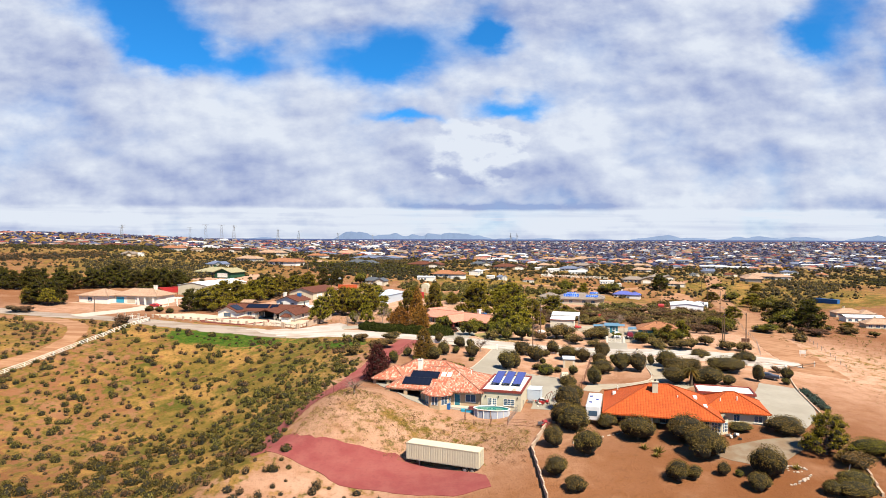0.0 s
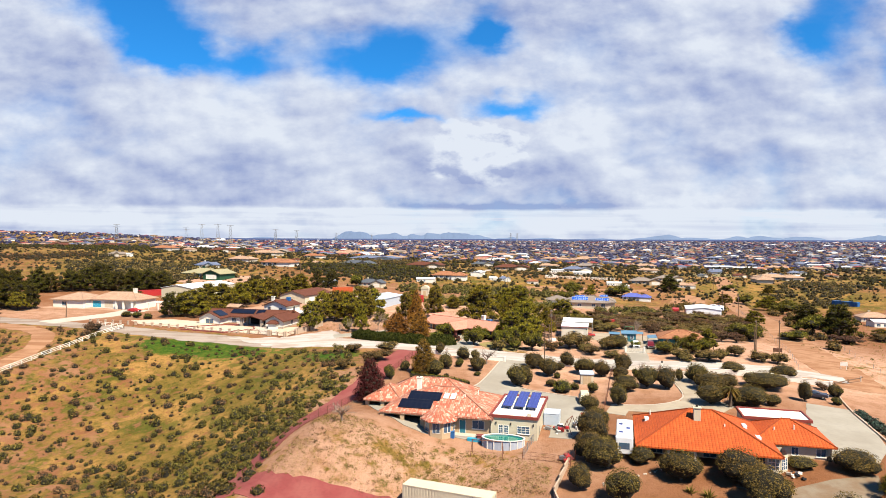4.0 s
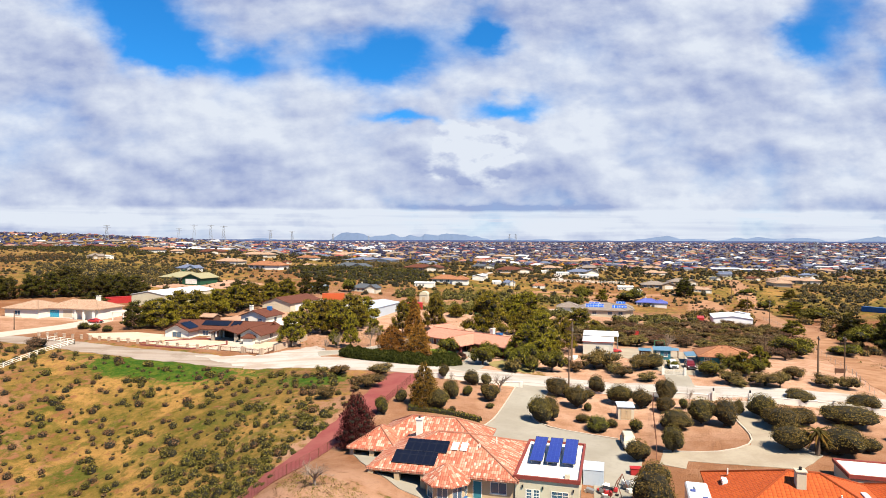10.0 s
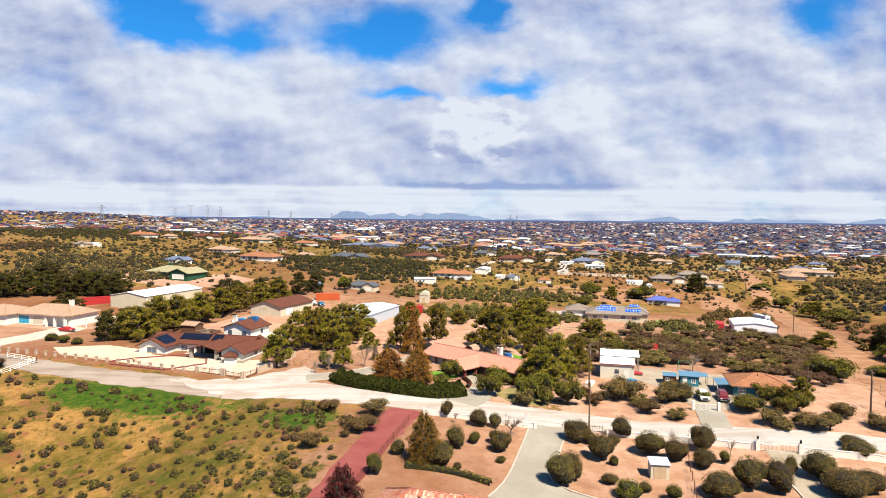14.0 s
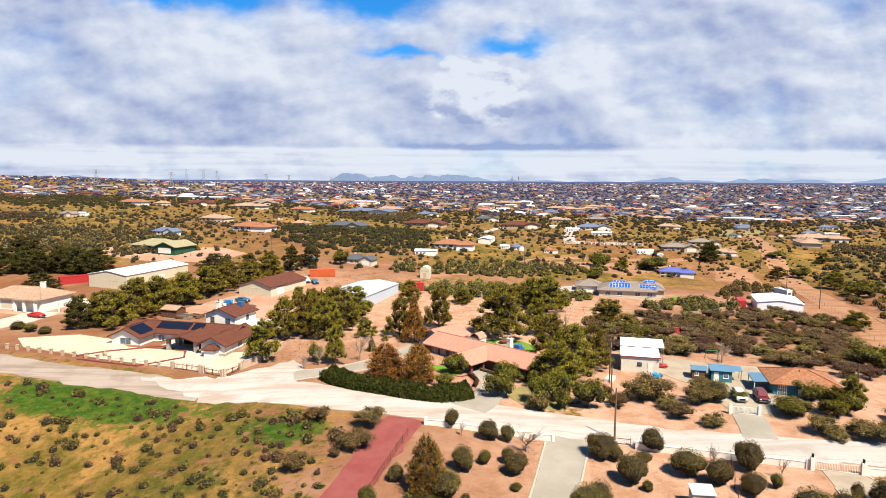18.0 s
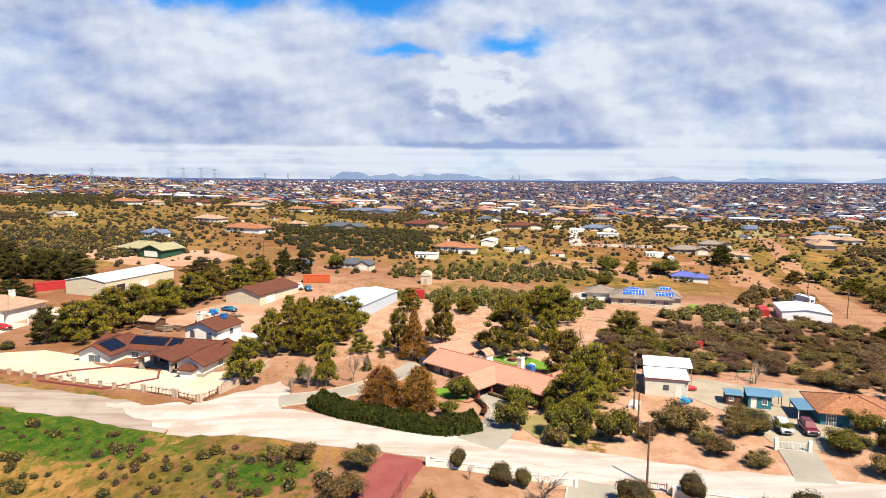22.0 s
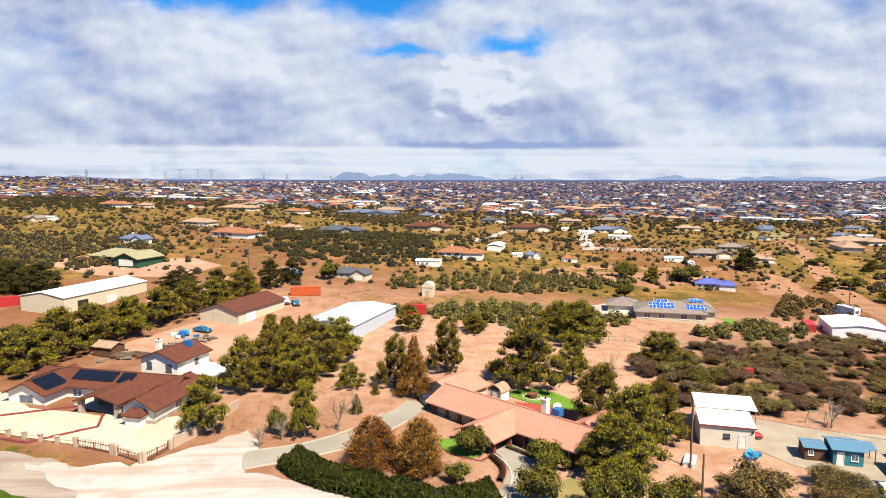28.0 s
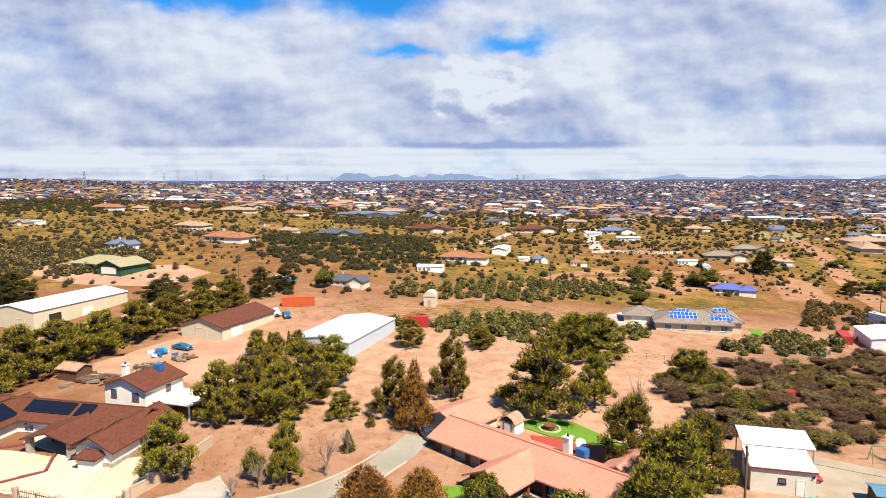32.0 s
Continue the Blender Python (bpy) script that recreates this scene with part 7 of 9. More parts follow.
# ---- the clipped hedge along the dirt road ----
def hedge(name, line, wide, tall, mat, label, seed=3, density=75, leaf=0.16):
    pts = curve_points(line, 0.7)
    ln = sum((b - a).length for a, b in zip(pts, pts[1:]))
    n = int(ln * density)
    g = np.random.default_rng(seed)
    i = g.integers(0, len(pts) - 1, n)
    p0 = np.array([tuple(q) for q in pts])
    d = p0[1:] - p0[:-1]
    d /= np.linalg.norm(d, axis=1)[:, None]
    off = (g.random(n) * 2 - 1)
    side = np.column_stack([-d[i, 1], d[i, 0]])
    xy = p0[i] + d[i] * (g.random(n) * 0.7)[:, None] + side * (off * wide / 2)[:, None]
    lump = np.array([noise.noise((a * 0.5, b * 0.5, 1.0)) for a, b in xy])
    top = tall * (1 - 0.35 * np.abs(off) ** 3) * (0.9 + 0.45 * lump)
    z = ground_z(xy[:, 0], xy[:, 1]) + np.where(np.abs(off) > 0.66, g.random(n) * top, top * (0.85 + 0.2 * g.random(n)))
    c = np.column_stack([xy, z])
    nrm = g.normal(size=(n, 3)) + np.column_stack([side * off[:, None] * 1.5, np.full(n, 0.9)])
    nrm /= np.linalg.norm(nrm, axis=1)[:, None]
    t = np.cross(nrm, g.normal(size=(n, 3)))
    t /= np.linalg.norm(t, axis=1)[:, None]
    q = np.cross(nrm, t)
    k = leaf * (0.6 + 1.0 * g.random((n, 1)))
    t = t + np.array([0, 0, 0.5])
    verts = np.stack([c - t * k, c - q * k * 0.4, c + t * k, c + q * k * 0.4], 1).reshape(-1, 3)
    e = thing(name, *line[0], 0, 0.0, label, "hedge")
    e.matrix_world = Matrix.Identity(4)
    data_part("leaves", verts.tolist(), (np.arange(n)[:, None] * 4 + np.arange(4)).tolist(), mat, e)
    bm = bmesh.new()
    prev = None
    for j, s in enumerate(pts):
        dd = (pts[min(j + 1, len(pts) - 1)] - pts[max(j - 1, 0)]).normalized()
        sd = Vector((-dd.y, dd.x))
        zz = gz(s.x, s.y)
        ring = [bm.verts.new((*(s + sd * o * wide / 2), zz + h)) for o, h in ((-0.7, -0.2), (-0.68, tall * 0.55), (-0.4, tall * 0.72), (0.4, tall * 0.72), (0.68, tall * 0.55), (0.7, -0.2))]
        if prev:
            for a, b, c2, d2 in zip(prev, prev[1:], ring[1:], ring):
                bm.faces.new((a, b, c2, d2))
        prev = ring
    # core coloured near black as the shade inside the hedge
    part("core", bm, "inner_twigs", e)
    return e


hedge("hedge", [(-18.5, 196.0), (-14.5, 191.6), (-9.0, 188.6), (-3, 185.8), (3.2, 184.2), (8.0, 186.6)], 4.6, 2.2, "leaf_hedge", "long dark green hedge along the dirt road", density=900, leaf=0.24)
hedge("box_hedge", [(-2.4, 150.9), (1.9, 150.2), (5.9, 149.0), (9.8, 146.8)], 1.2, 0.9, "leaf_green", "low clipped green border hedge behind the house", 4, 90, 0.1)
hedge("flower_hedge", [(3.6, 212.8), (8.0, 208.6)], 0.9, 0.7, "leaf_gold", "low golden hedge under the house windows", 5, 90, 0.09)
hedge("flower_hedge", [(11.6, 201.4), (17.6, 196.0)], 0.9, 0.7, "leaf_gold", "low golden hedge under the house windows", 6, 90, 0.09)
hedge("red_hedge", [(9.0, 198.0), (10.2, 194.2), (9.4, 190.8)], 0.9, 0.9, "leaf_wine", "low dark red hedge along the curved drive", 8, 90, 0.1)


# ---- walls, fences and gates ----
def ground_run(a, b, step=2.0):
    a, b = Vector(a), Vector(b)
    n = max(1, round((b - a).length / step))
    return [a.lerp(b, i / n) for i in range(n + 1)]


def low_wall(name, pts, tall, thick, mat, label, cap=True, pier=None, category="wall"):
    """A masonry wall that follows the ground in panels, with piers at its ends."""
    e = thing(name, *pts[0], 0, 0.0, label, category)
    e.matrix_world = Matrix.Identity(4)
    for a, b in zip(pts, pts[1:]):
        run = ground_run(a, b, 3.0)
        ang = math.degrees(math.atan2(b[1] - a[1], b[0] - a[0]))
        for p, q in zip(run, run[1:]):
            z = min(gz(*p), gz(*q))
            top = (gz(*p) + gz(*q)) / 2 + tall
            ln = (q - p).length
            panel = part("panel", box(0, ln, -thick / 2, thick / 2, -0.4, top - z), mat, e)
            panel.matrix_world = pose(p.x, p.y, z, 0, 0, ang)
            if cap:
                c = part("coping", box(0, ln, -thick / 2 - 0.05, thick / 2 + 0.05, top - z, top - z + 0.08), mat, panel)
        if pier:
            for p in (run[0], run[-1]):
                q = part("pier", box(-pier / 2, pier / 2, -pier / 2, pier / 2, -0.4, tall + 0.35, 0.03), mat, e)
                q.matrix_world = pose(p.x, p.y, gz(*p), 0, 0, ang)
    return e


def rail_fence(name, pts, tall, step, mat, label, rails=(0.95, 0.5), thick=0.05, post_r=0.05, mesh=False, category="fence", square=False):
    """Posts with rails between them."""
    e = thing(name, *pts[0], 0, 0.0, label, category)
    e.matrix_world = Matrix.Identity(4)
    for a, b in zip(pts, pts[1:]):
        run = ground_run(a, b, step)
        for i, p in enumerate(run):
            if i == len(run) - 1 and b != pts[-1]:
                continue
            z = gz(*p)
            bm = box(-post_r, post_r, -post_r, post_r, -0.3, tall) if square else tube((0, 0, -0.3), (0, 0, tall), post_r, post_r, 6)
            o = part("post", bm, mat, e)
            o.location = (p.x, p.y, z)
        for p, q in zip(run, run[1:]):
            for k in rails:
                za, zb = gz(*p) + tall * k, gz(*q) + tall * k
                part("rail", tube((p.x, p.y, za), (q.x, q.y, zb), thick / 2, thick / 2, 4), mat, e)
            if mesh:
                n = 10
                for j in range(1, n):
                    m = p.lerp(q, j / n)
                    zz = gz(*p) + (gz(*q) - gz(*p)) * j / n
                    part("wire", tube((m.x, m.y, zz + 0.05), (m.x, m.y, zz + tall * rails[0]), 0.012, 0.012, 3), mat, e)
    return e


def gate(name, a, b, tall, mat, label, pickets=14, post_mat=None, arch=0.0, pillar=0.5, lamps=False):
    """A pair of picket leaves between two pillars."""
    a, b = Vector(a), Vector(b)
    ang = math.degrees(math.atan2(b.y - a.y, b.x - a.x))
    ln = (b - a).length
    e = thing(name, a.x, a.y, ang, gz(*((a + b) / 2)), label, "gate")
    for x in (0, ln):
        p = part("pillar", box(x - pillar / 2, x + pillar / 2, -pillar / 2, pillar / 2, -0.5, tall + 0.3, 0.03), post_mat or mat, e)
        if lamps:
            part("lamp", box(x - 0.14, x + 0.14, -0.14, 0.14, tall + 0.3, tall + 0.85, 0.04), "black", p, "black lantern")
    for lo, hi in ((pillar / 2 + 0.05, ln / 2 - 0.03), (ln / 2 + 0.03, ln - pillar / 2 - 0.05)):
        fr = bmesh.new()
        add_box(fr, lo, hi, -0.03, 0.03, 0.12, 0.2), add_box(fr, lo, hi, -0.03, 0.03, tall - 0.25, tall - 0.17)
        add_box(fr, lo, lo + 0.06, -0.03, 0.03, 0.12, tall), add_box(fr, hi - 0.06, hi, -0.03, 0.03, 0.12, tall)
        leaf = part("leaf", fr, mat, e)
        n = max(3, pickets // 2)
        for i in range(1, n):
            x = lo + (hi - lo) * i / n
            h = tall - 0.1 + arch * math.sin(math.pi * (x / ln))
            part("picket", box(x - 0.02, x + 0.02, -0.015, 0.015, 0.1, h), mat, leaf)
    return e


low_wall("wall_white", [(0.3, 172.8), (10, 171.0), (20.0, 169.3)], 0.9, 0.22, "white", "low white painted wall along the dirt road", pier=0.5)
low_wall("wall_white", [(32.6, 167.8), (43.0, 164.9), (54.8, 160.6)], 1.0, 0.22, "white", "white painted wall along the dirt road", pier=0.5)
low_wall("wall_white", [(61.4, 158.2), (75, 154.6), (88.4, 150.2)], 1.1, 0.22, "white", "white painted wall ending at the dirt road", pier=0.6)
low_wall("wall_block", [(-36.6, 201.4), (-34.0, 206.5), (-31.6, 216)], 1.5, 0.22, "block", "tan block wall at the corner of the yard")
low_wall("wall_block", [(17.4, 84), (17.6, 98), (21.6, 107)], 0.9, 0.2, "block", "low block boundary wall between the two yards", False)
low_wall("kerb_wall", [(70.9, 107), (73.7, 113.2), (79.8, 130.5), (83.4, 139), (88.2, 149)], 0.3, 0.25, "block", "low block kerb along the concrete yard", False)
for a, b in (((-73.5, 208.6), (-69.0, 212.2)), ((-69.0, 212.2), (-57.8, 217.0)), ((-58.6, 203.4), (-51.0, 208.6)), ((-51.0, 208.6), (-52.7, 213.8)), ((-72.4, 206.8), (-58.6, 203.4))):
    low_wall("brick_edging", [a, b], 0.28, 0.35, "brick_red", "dark red brick edging round the gravel bed", False, category="edging")
gate("entry_gate", (-51.0, 202.4), (-44.6, 200.0), 1.3, "rust", "brown iron driveway gate between block pillars", 20, "block", 0.35, 0.6)
gate("entry_gate", (-44.0, 199.8), (-39.4, 197.2), 1.3, "rust", "brown iron gate leaf beside the drive", 14, "block", 0.3, 0.6)
gate("entry_gate", (-39.0, 197.2), (-37.0, 201.2), 1.3, "rust", "brown iron side gate beside the block wall", 12, "block", 0.3, 0.6)
low = thing("front_fence", -87, 211.6, 0, 0.0, "row of tan block pillars with brown iron rails", "fence")
low.matrix_world = Matrix.Identity(4)
for a, b in (((-104, 216.8), (-88, 212.2)), ((-88, 212.2), (-51.4, 202.6))):
    run = ground_run(a, b, 2.9)
    ang = math.degrees(math.atan2(b[1] - a[1], b[0] - a[0]))
    for p, q in zip(run, run[1:]):
        o = part("pillar", box(-0.26, 0.26, -0.26, 0.26, -0.4, 1.05, 0.03), "block", low)
        o.matrix_world = pose(p.x, p.y, gz(*p), 0, 0, ang)
        part("cap", box(-0.32, 0.32, -0.32, 0.32, 1.05, 1.15), "block", o)
        r = bmesh.new()
        ln = (q - p).length
        for k in range(6):
            s, t = k / 6, (k + 1) / 6
            bow = lambda u: 0.62 + 0.22 * (2 * u - 1) ** 2
            add_tube(r, (s * ln, 0, bow(s)), (t * ln, 0, bow(t)), 0.025, 0.025, 4)
        add_tube(r, (0, 0, 0.2), (ln, 0, 0.2), 0.025, 0.025, 4)
        rail = part("rail", r, "rust", low)
        rail.matrix_world = pose(p.x, p.y, gz(*p), 0, 0, ang)
gate("farm_gate", (26.6, 170.4), (32.2, 168.6), 1.2, "rust", "brown iron gate across the concrete drive", 18, "white", 0.25, 0.45)
gate("yard_gate", (55.2, 160.2), (61.2, 158.2), 1.5, "white", "white iron driveway gate between lamp pillars", 28, "white", 0.0, 0.55, True)
gate("white_gate", (53.3, 180.6), (57.8, 179.4), 1.5, "white", "white iron gate at the concrete apron", 20, "white")
rail_fence("drive_fence", [(-2.4, 168.5), (-7.6, 150), (-11.8, 138), (-16.2, 126), (-20.9, 117), (-22.9, 112)], 1.4, 2.6, "rust", "rusty wire fence beside the red gravel drive", (0.98, 0.1), 0.04, 0.04, True)
rail_fence("white_fence", [(-88.8, 206.2), (-93.5, 186), (-98.5, 174), (-103, 165), (-108, 157)], 1.2, 2.4, "white", "white rail fence running down the hillside", (0.95, 0.6, 0.25), 0.12, 0.07, False, square=True)
rail_fence("white_fence", [(-88.8, 206.2), (-98, 210.4)], 1.2, 2.4, "white", "white rail fence beside the road", (0.95, 0.6, 0.25), 0.12, 0.07, False, square=True)
rail_fence("boundary_fence", [(45.3, 164.2), (42.0, 156), (36.0, 138), (30.8, 124), (25.2, 112), (21.4, 105.4)], 1.5, 3.0, "rust", "wire boundary fence between the two gardens", (0.98, 0.5), 0.04, 0.05)
rail_fence("garden_fence", [(15.2, 109.6), (18.4, 108.0), (21.6, 105.8)], 1.2, 1.6, "rust", "low brown wire fence behind the pool yard", (0.98, 0.5, 0.1), 0.035, 0.035, True)
rail_fence("pool_fence", [(15.4, 110.2), (17.4, 114.6), (19.4, 118.6)], 1.3, 2.0, "steel", "grey mesh fence beside the pool", (0.98, 0.5, 0.06), 0.04, 0.04, True)
rail_fence("lane_fence", [(90, 165), (100, 186), (112, 216), (132, 266), (158, 332)], 1.4, 5.0, "steel", "wire fence along the dirt road", (0.97, 0.5), 0.03, 0.05)
rail_fence("lane_fence", [(110, 160), (120, 186), (140, 236), (168, 306)], 1.3, 6.0, "steel", "wire fence on the open side of the dirt road", (0.97, 0.5), 0.03, 0.05)
rail_fence("white_fence", [(80, 432), (105, 439), (130, 446)], 1.6, 3.0, "white", "long white rail fence across the far plots", (0.95, 0.6, 0.25), 0.16, 0.09, False, square=True)
rail_fence("lot_fence", [(12, 276), (34, 268), (52, 262)], 1.2, 4.0, "green", "green wire fence behind the bare lot", (0.97, 0.4), 0.05, 0.05)
rail_fence("lot_fence", [(54, 262), (76, 262), (96, 270)], 1.2, 4.0, "green", "green wire fence behind the scrub lot", (0.97, 0.4), 0.05, 0.05)


# ---- poles and wires ----
def utility_pole(x, y, tall, label="weathered wooden utility pole with a cross arm", arm=True, lamp=False, turn=70):
    e = thing("utility_pole", x, y, turn, None, label, "utility pole", "utility poles")
    part("mast", tube((0, 0, -0.5), (0, 0, tall), 0.17, 0.11, 10), "pole", e)
    if arm:
        part("cross_arm", box(-1.2, 1.2, -0.07, 0.07, tall - 0.7, tall - 0.55), "pole", e)
        for q in (-1.1, -0.6, 0.6, 1.1):
            part("insulator", tube((q, 0, tall - 0.55), (q, 0, tall - 0.3), 0.05, 0.04, 6), "steel", e)
    if lamp:
        part("transformer", tube((0.32, 0, tall - 2.4), (0.32, 0, tall - 1.5), 0.24, 0.24, 10), "steel", e)
    return e


for x, y, t, arm, lamp in ((30.0, 170.6, 8.5, False, False), (36.8, 196.6, 9.5, True, True), (83.8, 173.5, 8.0, False, False), (85.4, 175.8, 9.6, True, False), (93.2, 178.8, 9.6, True, False), (136, 286, 10, True, True),
                           (150, 330, 10, True, False), (182, 410, 10, True, False), (78.4, 184.5, 7.5, False, False), (34.4, 187.4, 6.5, False, False), (45.0, 356, 10, True, False), (-61, 330, 10, True, False), (-118, 228.5, 5.5, False, False)):
    utility_pole(x, y, t, "weathered wooden utility pole with a cross arm" if arm else "plain weathered wooden pole", arm, lamp)


# ---- vehicles ----
def wheels(parent, spots, r=0.36, wide=0.24):
    for x, y in spots:
        t = part("wheel", tube((x - wide / 2, y, r), (x + wide / 2, y, r), r, r, 16), "tyre", parent)
        part("rim", tube((x - wide / 2 - 0.01, y, r), (x + wide / 2 + 0.01, y, r), r * 0.6, r * 0.6, 12), "steel", t)


def loft(rows, close=True):
    """A body from cross sections of one point count."""
    bm = bmesh.new()
    rings = [[bm.verts.new(p) for p in row] for row in rows]
    n = len(rings[0])
    for a, b in zip(rings, rings[1:]):
        for i in range(n):
            bm.faces.new((a[i], a[(i + 1) % n], b[(i + 1) % n], b[i]))
    bm.faces.new(rings[0][::-1]), bm.faces.new(rings[-1])
    bmesh.ops.recalc_face_normals(bm, faces=bm.faces[:])
    return bm


def section(y, w, z0, z1, round_=0.12):
    k = round_
    return [(-w + k, y, z0), (w - k, y, z0), (w, y, z0 + k), (w, y, z1 - k), (w - k, y, z1), (-w + k, y, z1), (-w, y, z1 - k), (-w, y, z0 + k)]


def car(name, x, y, turn, paint, label, kind="suv", scale=1.0):
    """Front towards -y. kind: suv, pickup or sedan."""
    e = thing(name, x, y, turn, None, label, "car" if kind != "pickup" else "pickup truck")
    hw = 0.95
    if kind == "pickup":
        body = [section(-2.8, 0.86, 0.55, 0.95), section(-2.65, hw, 0.42, 1.08), section(-1.3, hw, 0.4, 1.18), section(-1.2, hw, 0.4, 1.2), section(2.7, hw, 0.45, 1.2), section(2.8, 0.9, 0.5, 1.15)]
        cab = [section(-1.25, 0.8, 1.15, 1.25, 0.04), section(-0.6, 0.74, 1.15, 1.85, 0.1), section(0.9, 0.74, 1.15, 1.85, 0.1), section(1.1, 0.8, 1.15, 1.25, 0.04)]
        part("body", loft(body), paint, e)
        c = part("cab", loft(cab), paint, e)
        part("bed_liner", box(-0.75, 0.75, 1.25, 2.65, 0.8, 1.215), "black", e)
        glass = [(-0.95, -0.62), (-0.5, 0.9)]
        back = 1.12
    else:
        top = 1.75 if kind == "suv" else 1.42
        body = [section(-2.35, 0.84, 0.5, 0.85), section(-2.2, hw, 0.36, 0.98), section(-1.0, hw, 0.34, 1.05), section(2.1, hw, 0.36, 1.05), section(2.3, 0.88, 0.45, 0.98)]
        cab = [section(-1.15, 0.82, 1.0, 1.08, 0.04), section(-0.35, 0.72, 1.0, top, 0.1), section(1.75 if kind == "suv" else 1.0, 0.72, 1.0, top, 0.1), section(2.2 if kind == "suv" else 1.8, 0.8, 1.0, 1.08, 0.04)]
        part("body", loft(body), paint, e)
        c = part("cab", loft(cab), paint, e)
    zt = 1.85 if kind == "pickup" else (1.75 if kind == "suv" else 1.42)
    y1 = 0.9 if kind == "pickup" else (1.7 if kind == "suv" else 1.0)
    y0 = -0.6 if kind == "pickup" else -0.35
    for s in (-1, 1):
        bm = bmesh.new()
        v = [bm.verts.new((s * q, yy, zz)) for q, yy, zz in ((0.815, y0 - 0.35, 1.16), (0.815, y1 + 0.1, 1.16), (0.765, y1, zt - 0.12), (0.765, y0 + 0.05, zt - 0.12))]
        bm.faces.new(v if s > 0 else v[::-1])
        bmesh.ops.solidify(bm, geom=bm.faces[:], thickness=0.02)
        part("side_window", bm, "glass", c)
    bm = bmesh.new()
    v = [bm.verts.new(p) for p in ((-0.7, y0 - 0.58, 1.2), (0.7, y0 - 0.58, 1.2), (0.64, y0 - 0.08, zt - 0.1), (-0.64, y0 - 0.08, zt - 0.1))]
    bm.faces.new(v)
    bmesh.ops.solidify(bm, geom=bm.faces[:], thickness=0.03)
    part("windscreen", bm, "glass", c)
    yb = y1 + (0.2 if kind == "pickup" else 0.42 if kind == "suv" else 0.6)
    bm = bmesh.new()
    v = [bm.verts.new(p) for p in ((-0.66, yb, 1.2), (0.66, yb, 1.2), (0.62, y1 + 0.08, zt - 0.12), (-0.62, y1 + 0.08, zt - 0.12))]
    bm.faces.new(v[::-1])
    bmesh.ops.solidify(bm, geom=bm.faces[:], thickness=0.03)
    part("rear_window", bm, "glass", c)
    front, rear = (-2.82, 2.82) if kind == "pickup" else (-2.37, 2.32)
    for s in (-1, 1):
        part("headlight", box(s * 0.7 - 0.16, s * 0.7 + 0.16, front - 0.02, front + 0.1, 0.72, 0.88), "white_metal", e)
        part("tail_light", box(s * 0.82 - 0.08, s * 0.82 + 0.08, rear - 0.08, rear + 0.02, 0.7, 0.98), "red", e)
    part("grille", box(-0.5, 0.5, front - 0.03, front + 0.06, 0.55, 0.85), "black", e)
    part("bumper", box(-0.9, 0.9, front - 0.08, front + 0.1, 0.38, 0.54, 0.03), "steel", e)
    base = 1.85 if kind == "pickup" else 1.45
    wheels(e, [(s * 0.86, q) for s in (-1, 1) for q in (-base, base)], 0.4 if kind != "sedan" else 0.33)
    e.scale = (scale, scale, scale)
    return e


car("pickup_truck", 58.3, 187.6, -14, "car_white", "white pickup truck parked on the gravel yard", "pickup")
car("suv", 62.0, 186.6, -14, "car_red", "dark red family van parked beside the pickup", "suv", 1.05)
car("van", 31.6, 137.6, -10, "cream", "beige van parked on the concrete drive", "suv", 1.08)
car("car", 78.6, 140.5, 60, "car_dark", "dark car parked behind the white wall", "sedan")
car("car", -54.6, 265.4, 65, "car_blue", "old car under a blue cover", "sedan")
car("car", -102.6, 243.6, 70, "red", "red car on the pale drive", "sedan")
car("car", -40.8, 294.6, 20, "car_white", "white car beside the tan barn", "suv")
car("car", -37.6, 293.0, 20, "car_blue", "blue car beside the tan barn", "sedan")
car("car", -84.5, 281, 10, "car_white", "white pickup truck outside the cream barn", "pickup")
car("car", -0.4, 219.6, 20, "car_dark", "dark car in front of the garage", "sedan")
car("pickup_truck", 132, 318, 15, "car_dark", "dark pickup truck beside the scrub", "pickup")
car("pickup_truck", 136.5, 317, 15, "car_dark", "second dark pickup truck beside the scrub", "pickup")
car("pickup_truck", 50.4, 206.6, 80, "red", "small red vehicle under the carport", "sedan", 0.75)


def rv(x, y, turn, label, ln=9.4):
    e = thing("camper_trailer", x, y, turn, None, label, "camper")
    part("body", loft([section(-ln / 2, 1.15, 0.75, 3.0, 0.15), section(-ln / 2 + 0.15, 1.25, 0.6, 3.25, 0.15), section(ln / 2 - 0.2, 1.25, 0.6, 3.25, 0.15), section(ln / 2, 1.15, 0.8, 3.0, 0.15)]), "car_white", e)
    part("front_window", box(-0.75, 0.75, -ln / 2 - 0.03, -ln / 2 + 0.05, 1.4, 2.3), "glass", e)
    for yy in (-1.6, 1.2):
        part("side_window", box(1.23, 1.275, yy - 0.6, yy + 0.6, 1.6, 2.2), "glass", e)
    part("stripe", box(-1.262, 1.262, -ln / 2 + 0.5, ln / 2 - 0.6, 1.0, 1.12), "car_blue", e)
    for xx, yy in ((-0.5, -2.6), (0.55, -0.4), (-0.6, 1.6), (0.3, 3.0)):
        v = part("roof_vent", box(xx - 0.28, xx + 0.28, yy - 0.28, yy + 0.28, 3.24, 3.38, 0.02), "solar_blue" if yy < 2 else "white", e)
    part("air_conditioner", box(-0.4, 0.4, 2.0, 2.9, 3.24, 3.5, 0.05), "white", e)
    wheels(e, [(s * 1.15, q) for s in (-1, 1) for q in (0.6, 1.5)], 0.36)
    part("hitch", tube((0, -ln / 2, 0.6), (0, -ln / 2 - 0.9, 0.5), 0.06, 0.05, 6), "black", e)
    return e


